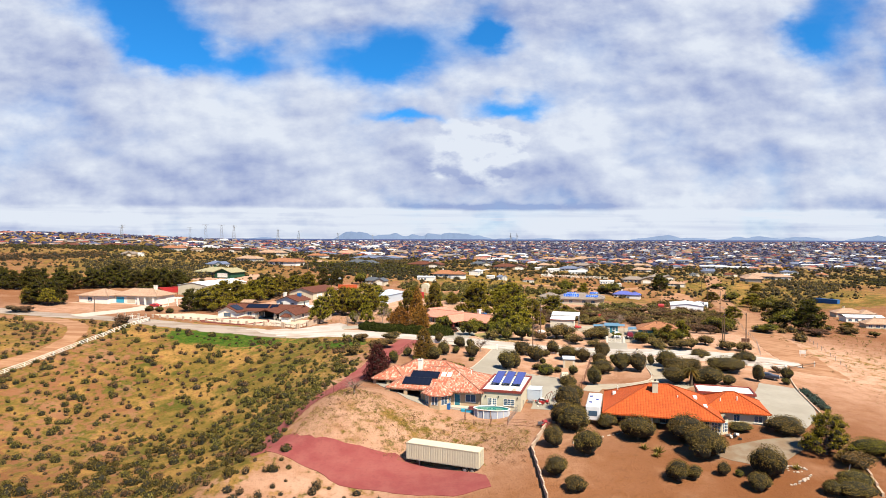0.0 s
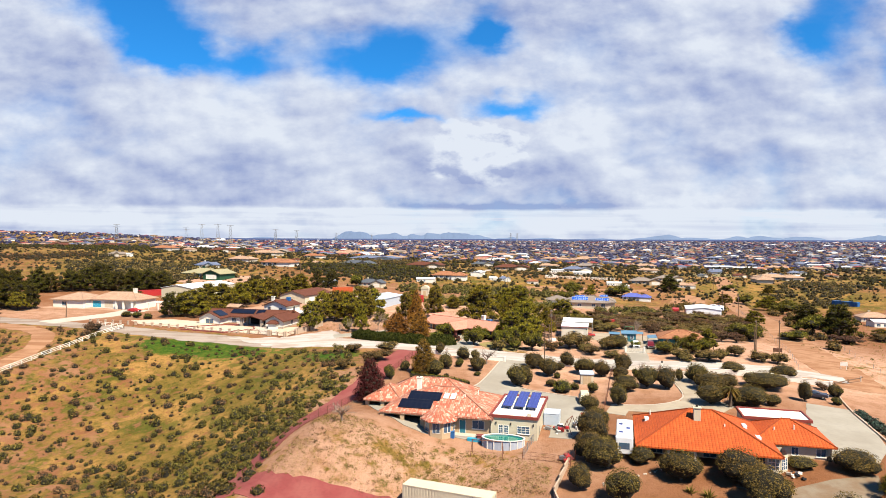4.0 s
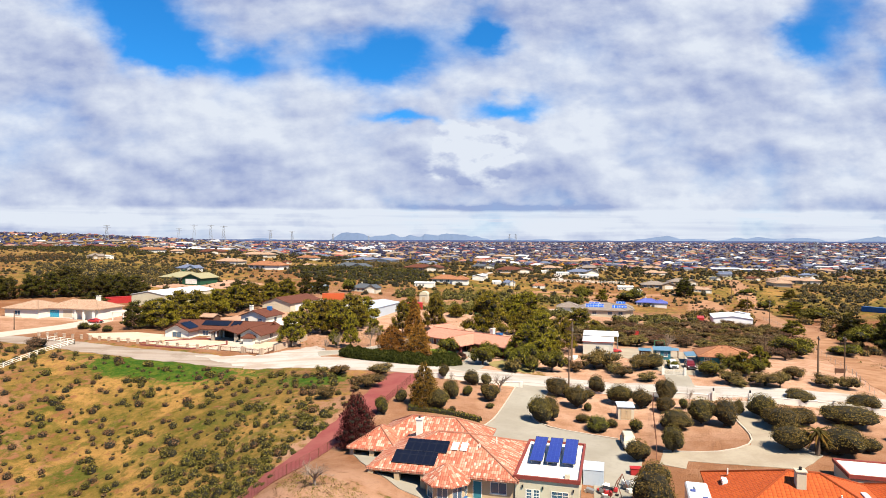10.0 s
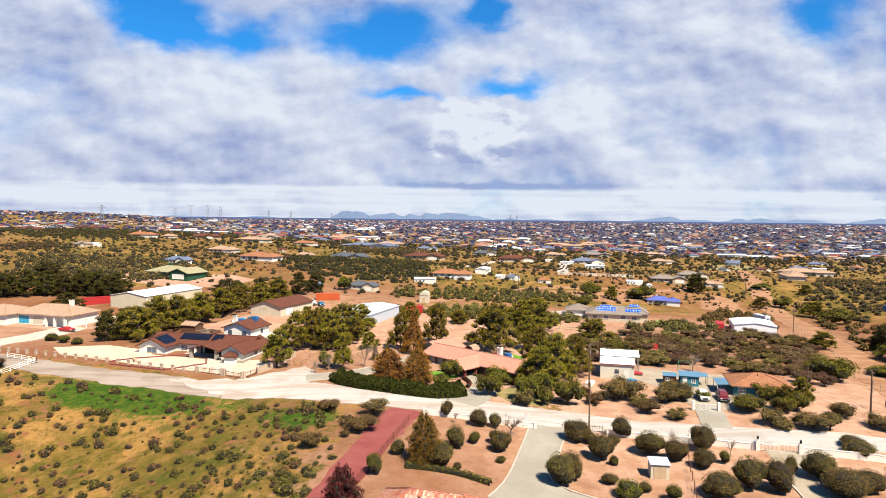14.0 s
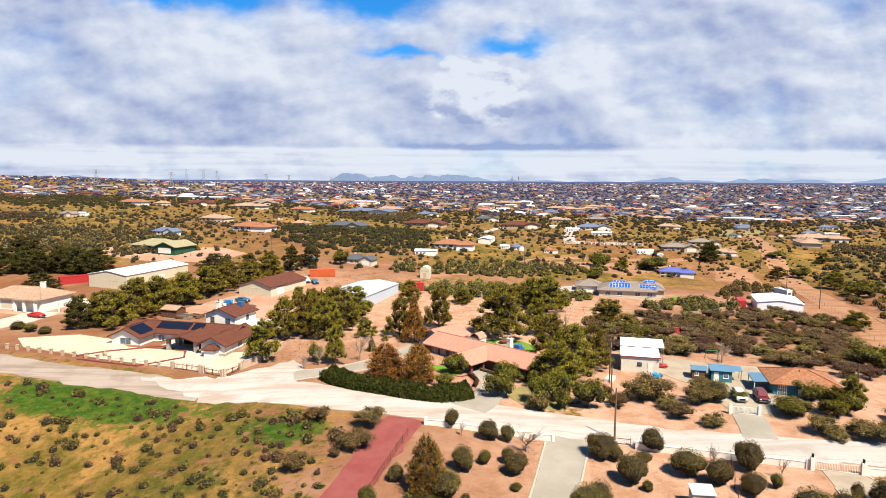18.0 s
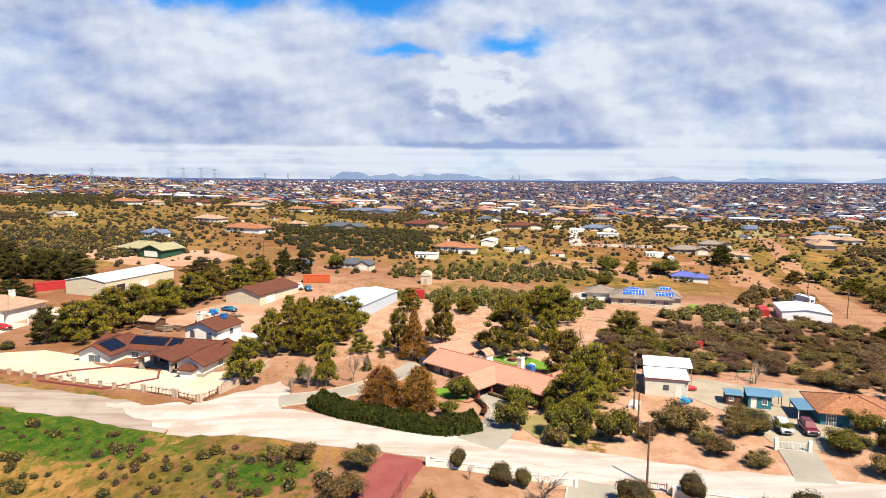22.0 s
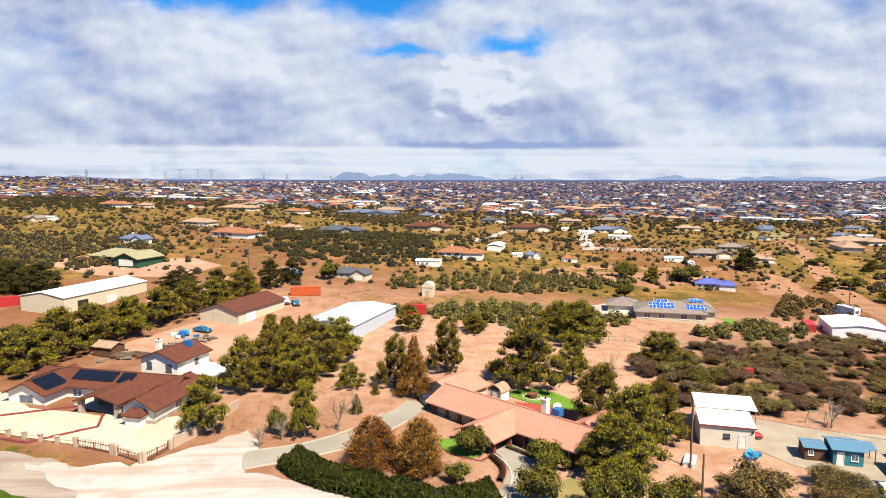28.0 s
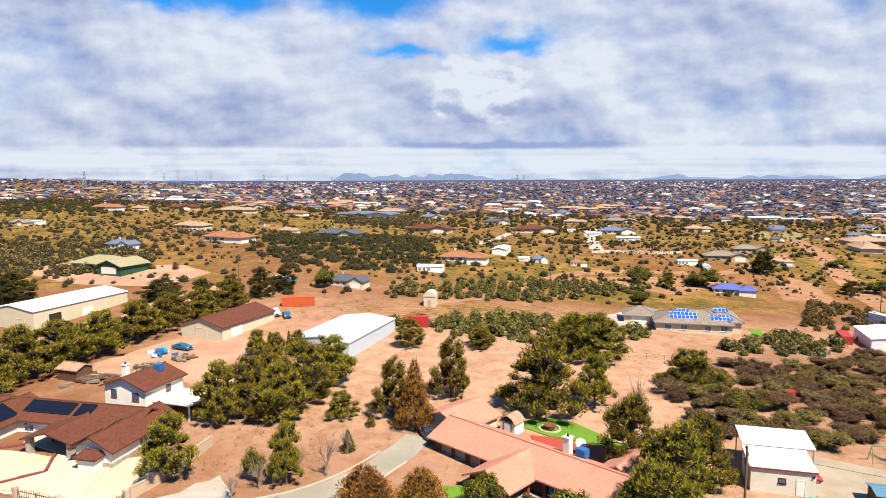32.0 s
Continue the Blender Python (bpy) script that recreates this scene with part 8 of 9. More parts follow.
rv(31.2, 111.8, -18, "white camper trailer parked beside the orange roofed house")
rv(141.5, 318, 10, "white camper trailer parked beside the scrub", 7.5)


def container(name, x, y, turn, ln, mat, label, z=None, wheeled=False, high=2.6):
    """A steel container with ribbed sides and end doors."""
    e = thing(name, x, y, turn, z, label, "trailer" if wheeled else "container")
    b = 1.0 if wheeled else 0.0
    part("body", box(-ln / 2, ln / 2, -1.2, 1.2, b, b + high), mat, e)
    n = int(ln / 0.42)
    for s in (-1, 1):
        bm = bmesh.new()
        for i in range(n):
            x0 = -ln / 2 + 0.15 + i * (ln - 0.3) / n
            add_box(bm, x0, x0 + 0.2, s * 1.22 - 0.03, s * 1.22 + 0.03, b + 0.15, b + high - 0.12)
        part("ribs", bm, mat, e)
    for q in (-0.6, 0.6):
        part("end_door", box(ln / 2 - 0.02, ln / 2 + 0.05, q - 0.56, q + 0.56, b + 0.1, b + high - 0.1), mat, e)
        part("lock_bar", tube((ln / 2 + 0.08, q, b + 0.1), (ln / 2 + 0.08, q, b + high - 0.1), 0.025, 0.025, 5), "steel", e)
    fr = bmesh.new()
    for s in (-1, 1):
        add_box(fr, -ln / 2 - 0.03, ln / 2 + 0.03, s * 1.22 - 0.05, s * 1.22 + 0.05, b + high - 0.1, b + high + 0.03)
    part("top_rail", fr, mat, e)
    if wheeled:
        part("chassis", box(-ln / 2 + 0.3, ln / 2 - 0.2, -0.5, 0.5, 0.75, 1.0), "black", e)
        for xx in (ln / 2 - 2.2, ln / 2 - 1.0):
            for s in (-1, 1):
                t = part("wheel", tube((xx, s * 1.25, 0.5), (xx, s * 0.85, 0.5), 0.5, 0.5, 16), "tyre", e)
                part("rim", tube((xx, s * 1.26, 0.5), (xx, s * 1.2, 0.5), 0.28, 0.28, 10), "steel", t)
        for s in (-0.7, 0.7):
            part("landing_leg", box(-ln / 2 + 2.0, -ln / 2 + 2.15, s - 0.08, s + 0.08, 0, 0.9), "steel", e)
    return e


container("box_trailer", 3.8, 98.2, -24, 12.2, "cream_pale", "cream box trailer with ribbed sides on red gravel", None, True)
container("container", -116.5, 291, 42, 12.2, "red", "red steel shipping container beside the barn", 2.2)
container("container", -37, 305, 8, 9.0, "orange", "orange steel container behind the tan barn")
container("container", -3.2, 287, 0, 6.1, "red", "red steel container beside the pale blue barn")
container("container", 109, 287, 68, 8.0, "red", "rust red container beside the white roofed barn", -5.2)


# ---- the pool yard ----
def pool():
    e = thing("above_ground_pool", 13.0, 115.0, -14, None, "oval above ground pool with green water and a pale wall", "pool")
    def oval(r0, z, n=32, sx=3.3, sy=1.75):
        return [((sx + r0) * math.cos(2 * math.pi * i / n), (sy + r0) * math.sin(2 * math.pi * i / n), z) for i in range(n)]
    def band(rings):
        bm = bmesh.new()
        vs = [[bm.verts.new(p) for p in r] for r in rings]
        for a, b in zip(vs, vs[1:]):
            for i in range(len(a)):
                bm.faces.new((a[i], a[(i + 1) % len(a)], b[(i + 1) % len(a)], b[i]))
        return bm, vs
    bm, _ = band([oval(0, -0.4), oval(0, 1.25), oval(-0.05, 1.25), oval(-0.05, 0.2)])
    part("wall", bm, "pool_wall", e)
    bm, _ = band([oval(-0.1, 1.22), oval(-0.1, 1.3), oval(0.14, 1.3), oval(0.14, 1.22), oval(-0.1, 1.22)])
    part("rim", bm, "white", e)
    bm = bmesh.new()
    bm.faces.new([bm.verts.new(p) for p in oval(-0.05, 1.08)])
    part("water", bm, "pool_water", e, "still green water")
    for i in range(16):
        a = 2 * math.pi * i / 16
        x, y = 3.34 * math.cos(a), 1.79 * math.sin(a)
        part("upright", box(x - 0.06, x + 0.06, y - 0.06, y + 0.06, -0.4, 1.24), "white", e)


pool()


def swing_frame(x, y, turn, wide, tall, mat, label):
    e = thing("swing_set", x, y, turn, None, label, "swing set")
    part("top_bar", tube((-wide / 2, 0, tall), (wide / 2, 0, tall), 0.06, 0.06, 8), mat, e)
    for sx in (-1, 1):
        for sy in (-1, 1):
            part("leg", tube((sx * wide / 2, 0, tall), (sx * (wide / 2 + 0.15), sy * 0.85, -0.1), 0.05, 0.05, 8), mat, e)
    return e


swing_frame(10.2, 112.2, -14, 4.6, 2.3, "rust", "rusty steel swing frame in front of the pool")
swing_frame(64.4, 212, -10, 2.6, 2.4, "green", "green topped swing set at the scrub edge")
swing_frame(24.6, 119.8, 60, 3.0, 2.2, "rust", "dark steel frame beside the extension")


def small_shed(x, y, turn, w, d, h, label, mat="cream"):
    e = thing("tool_shed", x, y, turn, None, label, "shed")
    r = (-w / 2, w / 2, -d / 2, d / 2)
    part("wall", walls(*r, h), mat, e)
    part("roof", slab_from_faces([((-w / 2 - 0.15, -d / 2 - 0.2, h + 0.02), (w / 2 + 0.15, -d / 2 - 0.2, h + 0.02), (w / 2 + 0.15, d / 2 + 0.2, h + 0.4), (-w / 2 - 0.15, d / 2 + 0.2, h + 0.4))], 0.08), "blue_white", e)
    for s in (-1, 1):
        door(e, "s", r, s * 0.46, 0.84, h - 0.35, "tan", mat, 0.05)


small_shed(35.6, 151.8, -8, 2.7, 2.0, 2.2, "small cream tool shed with double wooden doors")


def crate_row(name, x, y, turn, mat, label, size=(1.2, 0.9, 0.9), category="crate"):
    e = thing(name, x, y, turn, None, label, category)
    w, d, h = size
    part("body", box(-w / 2, w / 2, -d / 2, d / 2, -0.1, h, 0.05), mat, e)
    part("lid", box(-w / 2 - 0.04, w / 2 + 0.04, -d / 2 - 0.04, d / 2 + 0.04, h, h + 0.08, 0.02), mat, e)
    return e


def heap(name, x, y, n, spread, mats, label, size=0.5, category="scrap heap", long=1.0):
    e = thing(name, x, y, 0, None, label, category)
    g = np.random.default_rng(int(abs(x) * 10))
    for i in range(n):
        px, py = g.normal(size=2) * spread * 0.45
        s = size * (0.5 + g.random())
        zz = gz(x + px, y + py) - gz(x, y)
        o = part("piece", box(-s * long / 2, s * long / 2, -s / 3, s / 3, 0, s * 0.45, 0.02), mats[i % len(mats)], e)
        o.matrix_local = pose(px, py, zz + max(0.0, (1 - math.hypot(px, py) / spread)) * size * 0.6, g.random() * 14, g.random() * 14, g.random() * 360)
    return e


heap("log_pile", -64, 246, 34, 3.4, ["bark", "bare", "brown_wood"], "heap of cut branches and logs in the work yard", 0.9, "log pile", 2.0)
heap("log_pile", -57, 253, 26, 2.8, ["bare", "bark"], "heap of grey brushwood in the work yard", 0.8, "log pile", 2.0)
heap("log_pile", -52, 258, 22, 2.6, ["bark", "bare"], "low heap of old timber in the work yard", 0.8, "log pile", 2.0)
heap("scrap_heap", -58, 262, 16, 2.4, ["cyan", "blue", "white"], "heap of blue tarpaulins and barrels", 1.2)
heap("scrap_heap", -36, 247, 12, 2.2, ["rust", "dark", "brown_wood"], "scrap timber and metal beside a low trailer", 1.0)
heap("garden_clutter", 23.0, 120.6, 14, 2.2, ["black", "white", "red", "steel"], "garden furniture and tools beside the extension", 0.7, "clutter")
heap("garden_clutter", 21.4, 107.6, 12, 1.2, ["brick_red", "black", "steel", "red"], "quad bike parts and tools at the yard corner", 0.8, "clutter")
heap("garden_clutter", 26.6, 121.6, 10, 1.3, ["rust", "white", "steel"], "rusty frames stacked beside the drive", 0.9, "clutter")
heap("stone_pile", 30, 231, 16, 2.6, ["block", "stone"], "scattered stones on the bare lot", 0.35, "stones")
heap("stone_pile", -68, 209.4, 5, 0.8, ["tan", "block"], "landscape boulders on the cream gravel", 0.7, "stones")
heap("garden_clutter", 47.2, 199.8, 9, 0.9, ["cyan", "blue"], "turquoise pipes stacked beside the workshop", 0.8, "clutter", 2.0)
heap("garden_clutter", 51.4, 101.2, 8, 1.6, ["white", "black", "stone"], "pots and garden ornaments by the side wall", 0.6, "clutter")
crate_row("storage_box", 22.6, 124.4, -17, "blue_white", "pale blue canopy cart beside the extension", (2.6, 3.4, 1.9), "canopy")
crate_row("wagon", 28.9, 126.4, -10, "red", "small red wagon with a box body", (1.5, 1.1, 0.9), "wagon")
crate_row("barrel_box", 5.0, 118.0, -16, "blue", "blue plastic barrels against the wall", (0.9, 0.7, 1.0), "barrel")
crate_row("covered_boat", 8.6, 117.0, -16, "cyan", "blue covered garden bench by the wall", (2.2, 0.7, 0.4), "bench")
crate_row("red_hauler", 66.4, 240, 10, "red", "red covered cart among the scrub", (3.4, 1.8, 1.2), "cart")
tank = thing("field_shed", 0.6, 311, -10, None, "pale rounded field shed on the grass", "shed")
part("body", box(-1.7, 1.7, -2.2, 2.2, -0.2, 3.0, 0.03), "cream", tank)
arch = bmesh.new()
for i in range(8):
    a, b = math.pi * i / 8, math.pi * (i + 1) / 8
    q = [arch.verts.new((1.8 * math.cos(v), y, 3.0 + 1.5 * math.sin(v))) for v in (a, b) for y in (-2.35, 2.35)]
    arch.faces.new((q[0], q[1], q[3], q[2]))
    f = [arch.verts.new(p) for p in ((0, -2.35, 3.0), (1.8 * math.cos(a), -2.35, 3.0 + 1.5 * math.sin(a)), (1.8 * math.cos(b), -2.35, 3.0 + 1.5 * math.sin(b)))]
    arch.faces.new(f)
part("roof", arch, "cream_pale", tank)
part("door", box(-0.6, 0.6, -2.26, -2.18, 0, 2.1), "tan", tank)
crate_row("flat_trailer", 37.4, 198.2, 60, "white", "small white utility trailer on the bare ground", (3.4, 1.5, 0.5), "trailer")
crate_row("playhouse", 9.8, 117.2, 0, "brick_red", "red tarpaulin heap beside the swing frame", (1.6, 1.0, 0.8), "tarpaulin")


# palm beside the orange roofed house
def palm(x, y, tall):
    e = thing("palm_tree", x, y, 0, None, "shaggy palm with drooping brown green fronds", "tree")
    part("trunk", tube((0, 0, -0.3), (0.1, 0, tall), 0.35, 0.26, 9), "bark", e)
    for i in range(26):
        a, lift = i * 2.4, 0.7 - 1.5 * (i / 26)
        bm = bmesh.new()
        prev = None
        for k in range(6):
            s = k / 5
            r = 1.9 * s
            zz = tall + lift * r - 0.45 * r * r * 0.6
            w = 0.3 * (1 - s) + 0.03
            c, q = Vector((r * math.cos(a), r * math.sin(a), zz)), Vector((-math.sin(a), math.cos(a), 0))
            cur = [bm.verts.new(c - q * w), bm.verts.new(c + Vector((0, 0, 0.08))), bm.verts.new(c + q * w)]
            if prev:
                bm.faces.new((prev[0], prev[1], cur[1], cur[0])), bm.faces.new((prev[1], prev[2], cur[2], cur[1]))
            prev = cur
        part("frond", bm, "leaf_gold" if i > 12 else "leaf_shrub", e)


palm(57.2, 131.6, 3.6)


# ---- houses of the further plots ----
def ranch(roof_mat, wall_mat, label, plan=0, flat=False):
    """A ranch house about 20 m wide, to be copied."""
    e = new("house")
    tagged(e, label, "house", "houses of the valley side")
    if flat:
        part("wall", walls(-10, 10, -5, 5, 3.2), wall_mat, e)
        part("roof", slab_from_faces(gable(-10.4, 10.4, -5.5, 5.5, 3.2, 4.2), 0.15), roof_mat, e)
        rect = (-10, 10, -5, 5)
    else:
        wing(e, (-10, 5, -4, 6), 2.8, 5.2, "hip", wall_mat, roof_mat, "x", 0.7)
        wing(e, (2, 10, -7, 4), 2.8, 4.9, "hip" if plan % 2 else "gable", wall_mat, roof_mat, "y", 0.6)
        rect = (-10, 5, -4, 6)
        garage(e, "s", (2, 10, -7, 4), 6, 4.8, 2.2, "white")
        chimney(e, -4, 2, 4.0, 6.0, wall_mat)
    for at in (-8, -4.5, -1):
        window(e, "s", rect, at, 0.9, 1.8, 1.3)
    return e


RANCH = {
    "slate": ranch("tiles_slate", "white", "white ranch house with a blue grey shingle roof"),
    "tan": ranch("tiles_tan", "cream", "cream ranch house with a tan tile roof", 1),
    "brown": ranch("tiles_grey", "tan", "tan ranch house with a grey brown tile roof"),
    "red": ranch("tiles_rust", "white", "white ranch house with a weathered red roof", 1),
    "rust": ranch("tiles_brown", "tan", "tan ranch house with a dark brown roof"),
    "green": ranch("roof_teal", "cream", "cream ranch house with a dull teal roof"),
    "sage": ranch("tiles_sage", "green_dark", "long green walled ranch house with a pale olive roof"),
    "blue": ranch("tiles_blue", "white", "white cottage with a bright blue shingle roof", 1),
    "shed": ranch("blue_white", "blue_metal", "small blue shed with a pale blue roof", 0, True),
    "flat": ranch("white_metal", "white", "long white building with a white metal roof", 0, True),
}
settled = set()


def settle(kind, x, y, wide, turn):
    ob = RANCH[kind]
    k = wide / 20
    m = pose(x, y + wide * 0.25, gz(x, y + wide * 0.25) - 0.1, 0, 0, turn) @ Matrix.Diagonal((k, k * 0.85, 0.45 + 0.42 * min(k, 1.3), 1))
    if kind in settled:
        copy_thing(ob, m @ Matrix.Diagonal((1 / ob.scale.x, 1 / ob.scale.y, 1 / ob.scale.z, 1)))
    else:
        settled.add(kind)
        ob.matrix_basis = m


FAR_SAGE = [(-114, 348, 26)]
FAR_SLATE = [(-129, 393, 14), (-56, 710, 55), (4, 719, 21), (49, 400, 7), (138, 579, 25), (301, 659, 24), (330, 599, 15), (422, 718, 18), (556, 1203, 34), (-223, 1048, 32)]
FAR_RED = [(-92, 416, 23), (-115, 675, 22), (-243, 610, 24), (15, 385, 20), (66, 399, 7), (422, 656, 19)]
FAR_TAN = [(-139, 500, 21), (-82, 500, 12), (-39, 800, 30), (-163, 668, 31), (-194, 878, 28), (-122, 952, 37), (-227, 630, 13), (138, 710, 21), (175, 433, 12), (224, 640, 20), (286, 824, 25), (258, 485, 28), (481, 862, 27), (208, 1025, 40), (257, 1043, 25), (146, 1160, 42), (294, 528, 34), (646, 1046, 34), (285, 1113, 34), (221, 1000, 34), (332, 1058, 34), (462, 1130, 34), (651, 1247, 34), (864, 1338, 34), (-120, 1018, 34), (182, 240, 15), (200, 285, 16)]
FAR_RUST = [(-107, 541, 7), (1, 542, 30), (-207, 665, 25), (78, 572, 30), (277, 563, 11), (778, 1329, 34), (-455, 920, 32), (-400, 710, 26), (170, 200, 17)]
FAR_GREEN = [(-47, 459, 24), (-26, 329, 13), (236, 545, 8), (60, 670, 22)]
FAR_FLAT = [(-84, 1001, 35), (-266, 880, 33), (-296, 882, 27), (-218, 482, 9), (1, 363, 10), (34, 414, 15), (42, 400, 5), (106, 589, 6), (127, 520, 14), (114, 555, 10), (122, 418, 9), (128, 411, 7), (345, 597, 11), (405, 871, 35), (430, 845, 34), (585, 936, 30), (110, 953, 18), (723, 1092, 34), (-128, 1389, 34), (-325, 903, 32), (-451, 1250, 33), (188, 262, 15)]
FAR_BROWN = [(-218, 468, 12), (190, 740, 31), (149, 434, 20), (177, 464, 18), (41, 1014, 34), (-48, 1142, 34), (127, 1188, 34), (257, 1458, 34), (-218, 1250, 33), (-558, 982, 32), (-556, 1054, 33), (-546, 1176, 33), (-425, 1033, 32), (-363, 1113, 32), (-309, 1080, 32), (-175, 765, 29), (-387, 1411, 33)]
FAR_SHED = [(-47, 332, 7)]
FAR_BLUE = [(119, 364, 15)]
for rows, kind in ((FAR_SAGE, "sage"), (FAR_SLATE, "slate"), (FAR_RED, "red"), (FAR_TAN, "tan"), (FAR_RUST, "rust"), (FAR_GREEN, "green"), (FAR_FLAT, "flat"), (FAR_BROWN, "brown"), (FAR_SHED, "shed"), (FAR_BLUE, "blue")):
    for i, (x, y, wd) in enumerate(rows):
        settle(kind, x, y, wd, -13 + (i * 37 % 17) - 8 if i % 6 != 5 else 74)


# ---- the valley: houses and trees past counting ----
def valley_places(n, y0, y1, power, seed, half=0.80):
    g = np.random.default_rng(seed)
    y = y0 + (y1 - y0) * g.random(n) ** power
    x = (g.random(n) * 2 - 1) * (y - 60) * half
    return x, y, g


def valley_houses(name, n, roof, seed, y0=820, y1=4400, power=1.05, size=(9, 16), wall="cream"):
    """Hip-roofed houses by the hundred, joined: walls in one mesh, roofs in another."""
    x, y, g = valley_places(n, y0, y1, power, seed)
    w, d, h = size[0] + (size[1] - size[0]) * g.random(n), 7 + 5 * g.random(n), 2.5 + 0.8 * g.random(n)
    a = np.radians(-18 + 90 * g.integers(0, 2, n) + g.normal(size=n) * 14)
    z = ground_z(x, y) - 0.3
    c, s = np.cos(a), np.sin(a)

    def ring(k, e, zz):
        u, v = np.array(k)[:, None] * (w / 2 + e), np.array([-1, -1, 1, 1])[:, None] * (d / 2 + e)
        return np.stack([x + u * c - v * s, y + u * s + v * c, np.broadcast_to(zz, u.shape)], -1)

    lo, hi = ring([-1, 1, 1, -1], 0, z), ring([-1, 1, 1, -1], 0, z + h)
    verts = np.concatenate([lo, hi]).transpose(1, 0, 2).reshape(-1, 3)
    o = np.arange(n)[:, None] * 8
    faces = np.concatenate([o + np.array(q) for q in ((0, 1, 5, 4), (1, 2, 6, 5), (2, 3, 7, 6), (3, 0, 4, 7))]).tolist()
    tagged(data_part(name + "_walls", verts.tolist(), faces, wall), "pale walls of the many houses in the valley", "houses", kind="stuff")
    ev = ring([-1, 1, 1, -1], 0.6, z + h - 0.05)
    half = np.maximum(w / 2 - d / 2, 0.5)
    rd = np.stack([np.stack([x + q * half * c, y + q * half * s, z + h + d * 0.17], -1) for q in (-1, 1)])
    verts = np.concatenate([ev, rd]).transpose(1, 0, 2).reshape(-1, 3)
    o = np.arange(n)[:, None] * 6
    quads = np.concatenate([o + np.array(q) for q in ((0, 1, 5, 4), (2, 3, 4, 5))]).tolist() + np.concatenate([o + np.array(q) for q in ((1, 2, 5), (3, 0, 4))]).tolist()
    tagged(data_part(name, verts.tolist(), quads, roof), "roofs of the many houses in the valley", "houses", kind="stuff")


valley_houses("tan_roofs", 420, "tiles_tan", 21, wall="tan")
valley_houses("salmon_roofs", 330, "tiles_salmon", 22, wall="white")
valley_houses("rust_roofs", 420, "red_fascia", 23)
# blue grey roofs add to the haze tint of the valley
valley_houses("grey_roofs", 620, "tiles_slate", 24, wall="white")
valley_houses("white_roofs", 170, "white_metal", 25, wall="white", size=(10, 26))


def valley_trees(name, n, mat, seed, y0, y1, power, size, label, half=0.8):
    """Clumps of dark trees and scrub, joined."""
    x, y, g = valley_places(n, y0, y1, power, seed, half)
    s = size[0] + (size[1] - size[0]) * g.random(n) ** 2
    z = ground_z(x, y) - 0.3
    rings = []
    for zz, r in ((0.0, 0.8), (0.45, 1.0), (0.85, 0.55)):
        for j in range(6):
            a = 2 * math.pi * j / 6 + g.random(n)
            k = s * 0.5 * r * (0.7 + 0.6 * g.random(n))
            rings.append(np.stack([x + k * np.cos(a) * 1.2, y + k * np.sin(a), z + s * zz * (0.45 + 0.2 * g.random(n))], -1))
    rings.append(np.stack([x, y, z + s * 0.62], -1))
    verts = np.stack(rings, 1).reshape(-1, 3)
    o = np.arange(n)[:, None] * 19
    faces = []
    for r in (0, 6):
        for j in range(6):
            k = (j + 1) % 6
            faces += (o + np.array((r + j, r + k, r + 6 + k, r + 6 + j))).tolist()
    tris = []
    for j in range(6):
        tris += (o + np.array((12 + j, 12 + (j + 1) % 6, 18))).tolist()
    tagged(data_part(name, verts.tolist(), faces + tris, mat), label, "trees", kind="stuff")


valley_trees("valley_scrub", 4600, "leaf_scrub", 31, 760, 1700, 1.2, (1.6, 5.0), "brown green scrub on the slopes behind", 0.85)
# far trees carry the haze as a blue leaf colour
valley_trees("valley_trees", 7000, "leaf_haze", 32, 800, 2400, 1.1, (2.5, 6.5), "dark trees between the houses of the valley")
valley_trees("distant_trees", 9500, "leaf_haze", 33, 900, 4500, 1.0, (3.5, 9), "dark distant trees of the valley floor, tinted with haze")
valley_trees("rust_trees", 1300, "leaf_rust", 34, 820, 2600, 1.3, (2.5, 6), "rusty winter trees of the valley")


for name, n, mat, seed, sizes, label in (("slope_scrub", 2600, "leaf_scrub", 81, (1.4, 5.0), "olive brown scrub on the slopes behind"), ("slope_trees", 1100, "leaf_dark", 82, (3.0, 8.0), "dark trees between the houses of the slope"), ("slope_brush", 1300, "leaf_brown", 83, (1.4, 4.5), "purple brown brush on the slopes behind")):
    px, py, _ = valley_places(n, 370, 860, 1.0, seed, 0.85)
    shrub_field(name, list(zip(px, py)), mat, label, sizes, 60, seed)


def thicket(name, outline, n, mat, label, seed, sizes=(2.5, 6.0), leaves=46):
    """A dense stand of dark scrub within an outline, also used for cloud shade."""
    g = np.random.default_rng(seed)
    lo, hi = np.min(outline, axis=0), np.max(outline, axis=0)
    p = lo + g.random((n * 3, 2)) * (hi - lo)
    p = p[inside(outline, p[:, 0], p[:, 1])][:n]
    shrub_field(name, [tuple(q) for q in p], mat, label, sizes, leaves, seed)


# dark bands of the slope: scrub, thickened to stand in for cloud shade
for i, (outline, n) in enumerate((([(-215, 400), (-121, 410), (-98, 352), (-132, 338), (-185, 350)], 420), ([(-75, 385), (-80, 470), (-12, 480), (6, 407), (-3, 358), (-47, 352)], 460), ([(-70, 590), (-74, 740), (10, 760), (0, 600)], 420),
                                  ([(-553, 900), (-412, 878), (-203, 560), (-298, 536)], 520), ([(195, 380), (285, 500), (330, 470), (200, 336)], 330), ([(340, 470), (400, 590), (470, 590), (400, 460)], 300), ([(-330, 430), (-230, 470), (-215, 420), (-330, 380)], 260))):
    thicket("thicket", outline, n, "leaf_dark" if i % 2 else "leaf_scrub", "dense dark scrub behind the plots, partly standing for cloud shade", 60 + i, (2.2, 5.4), 60)


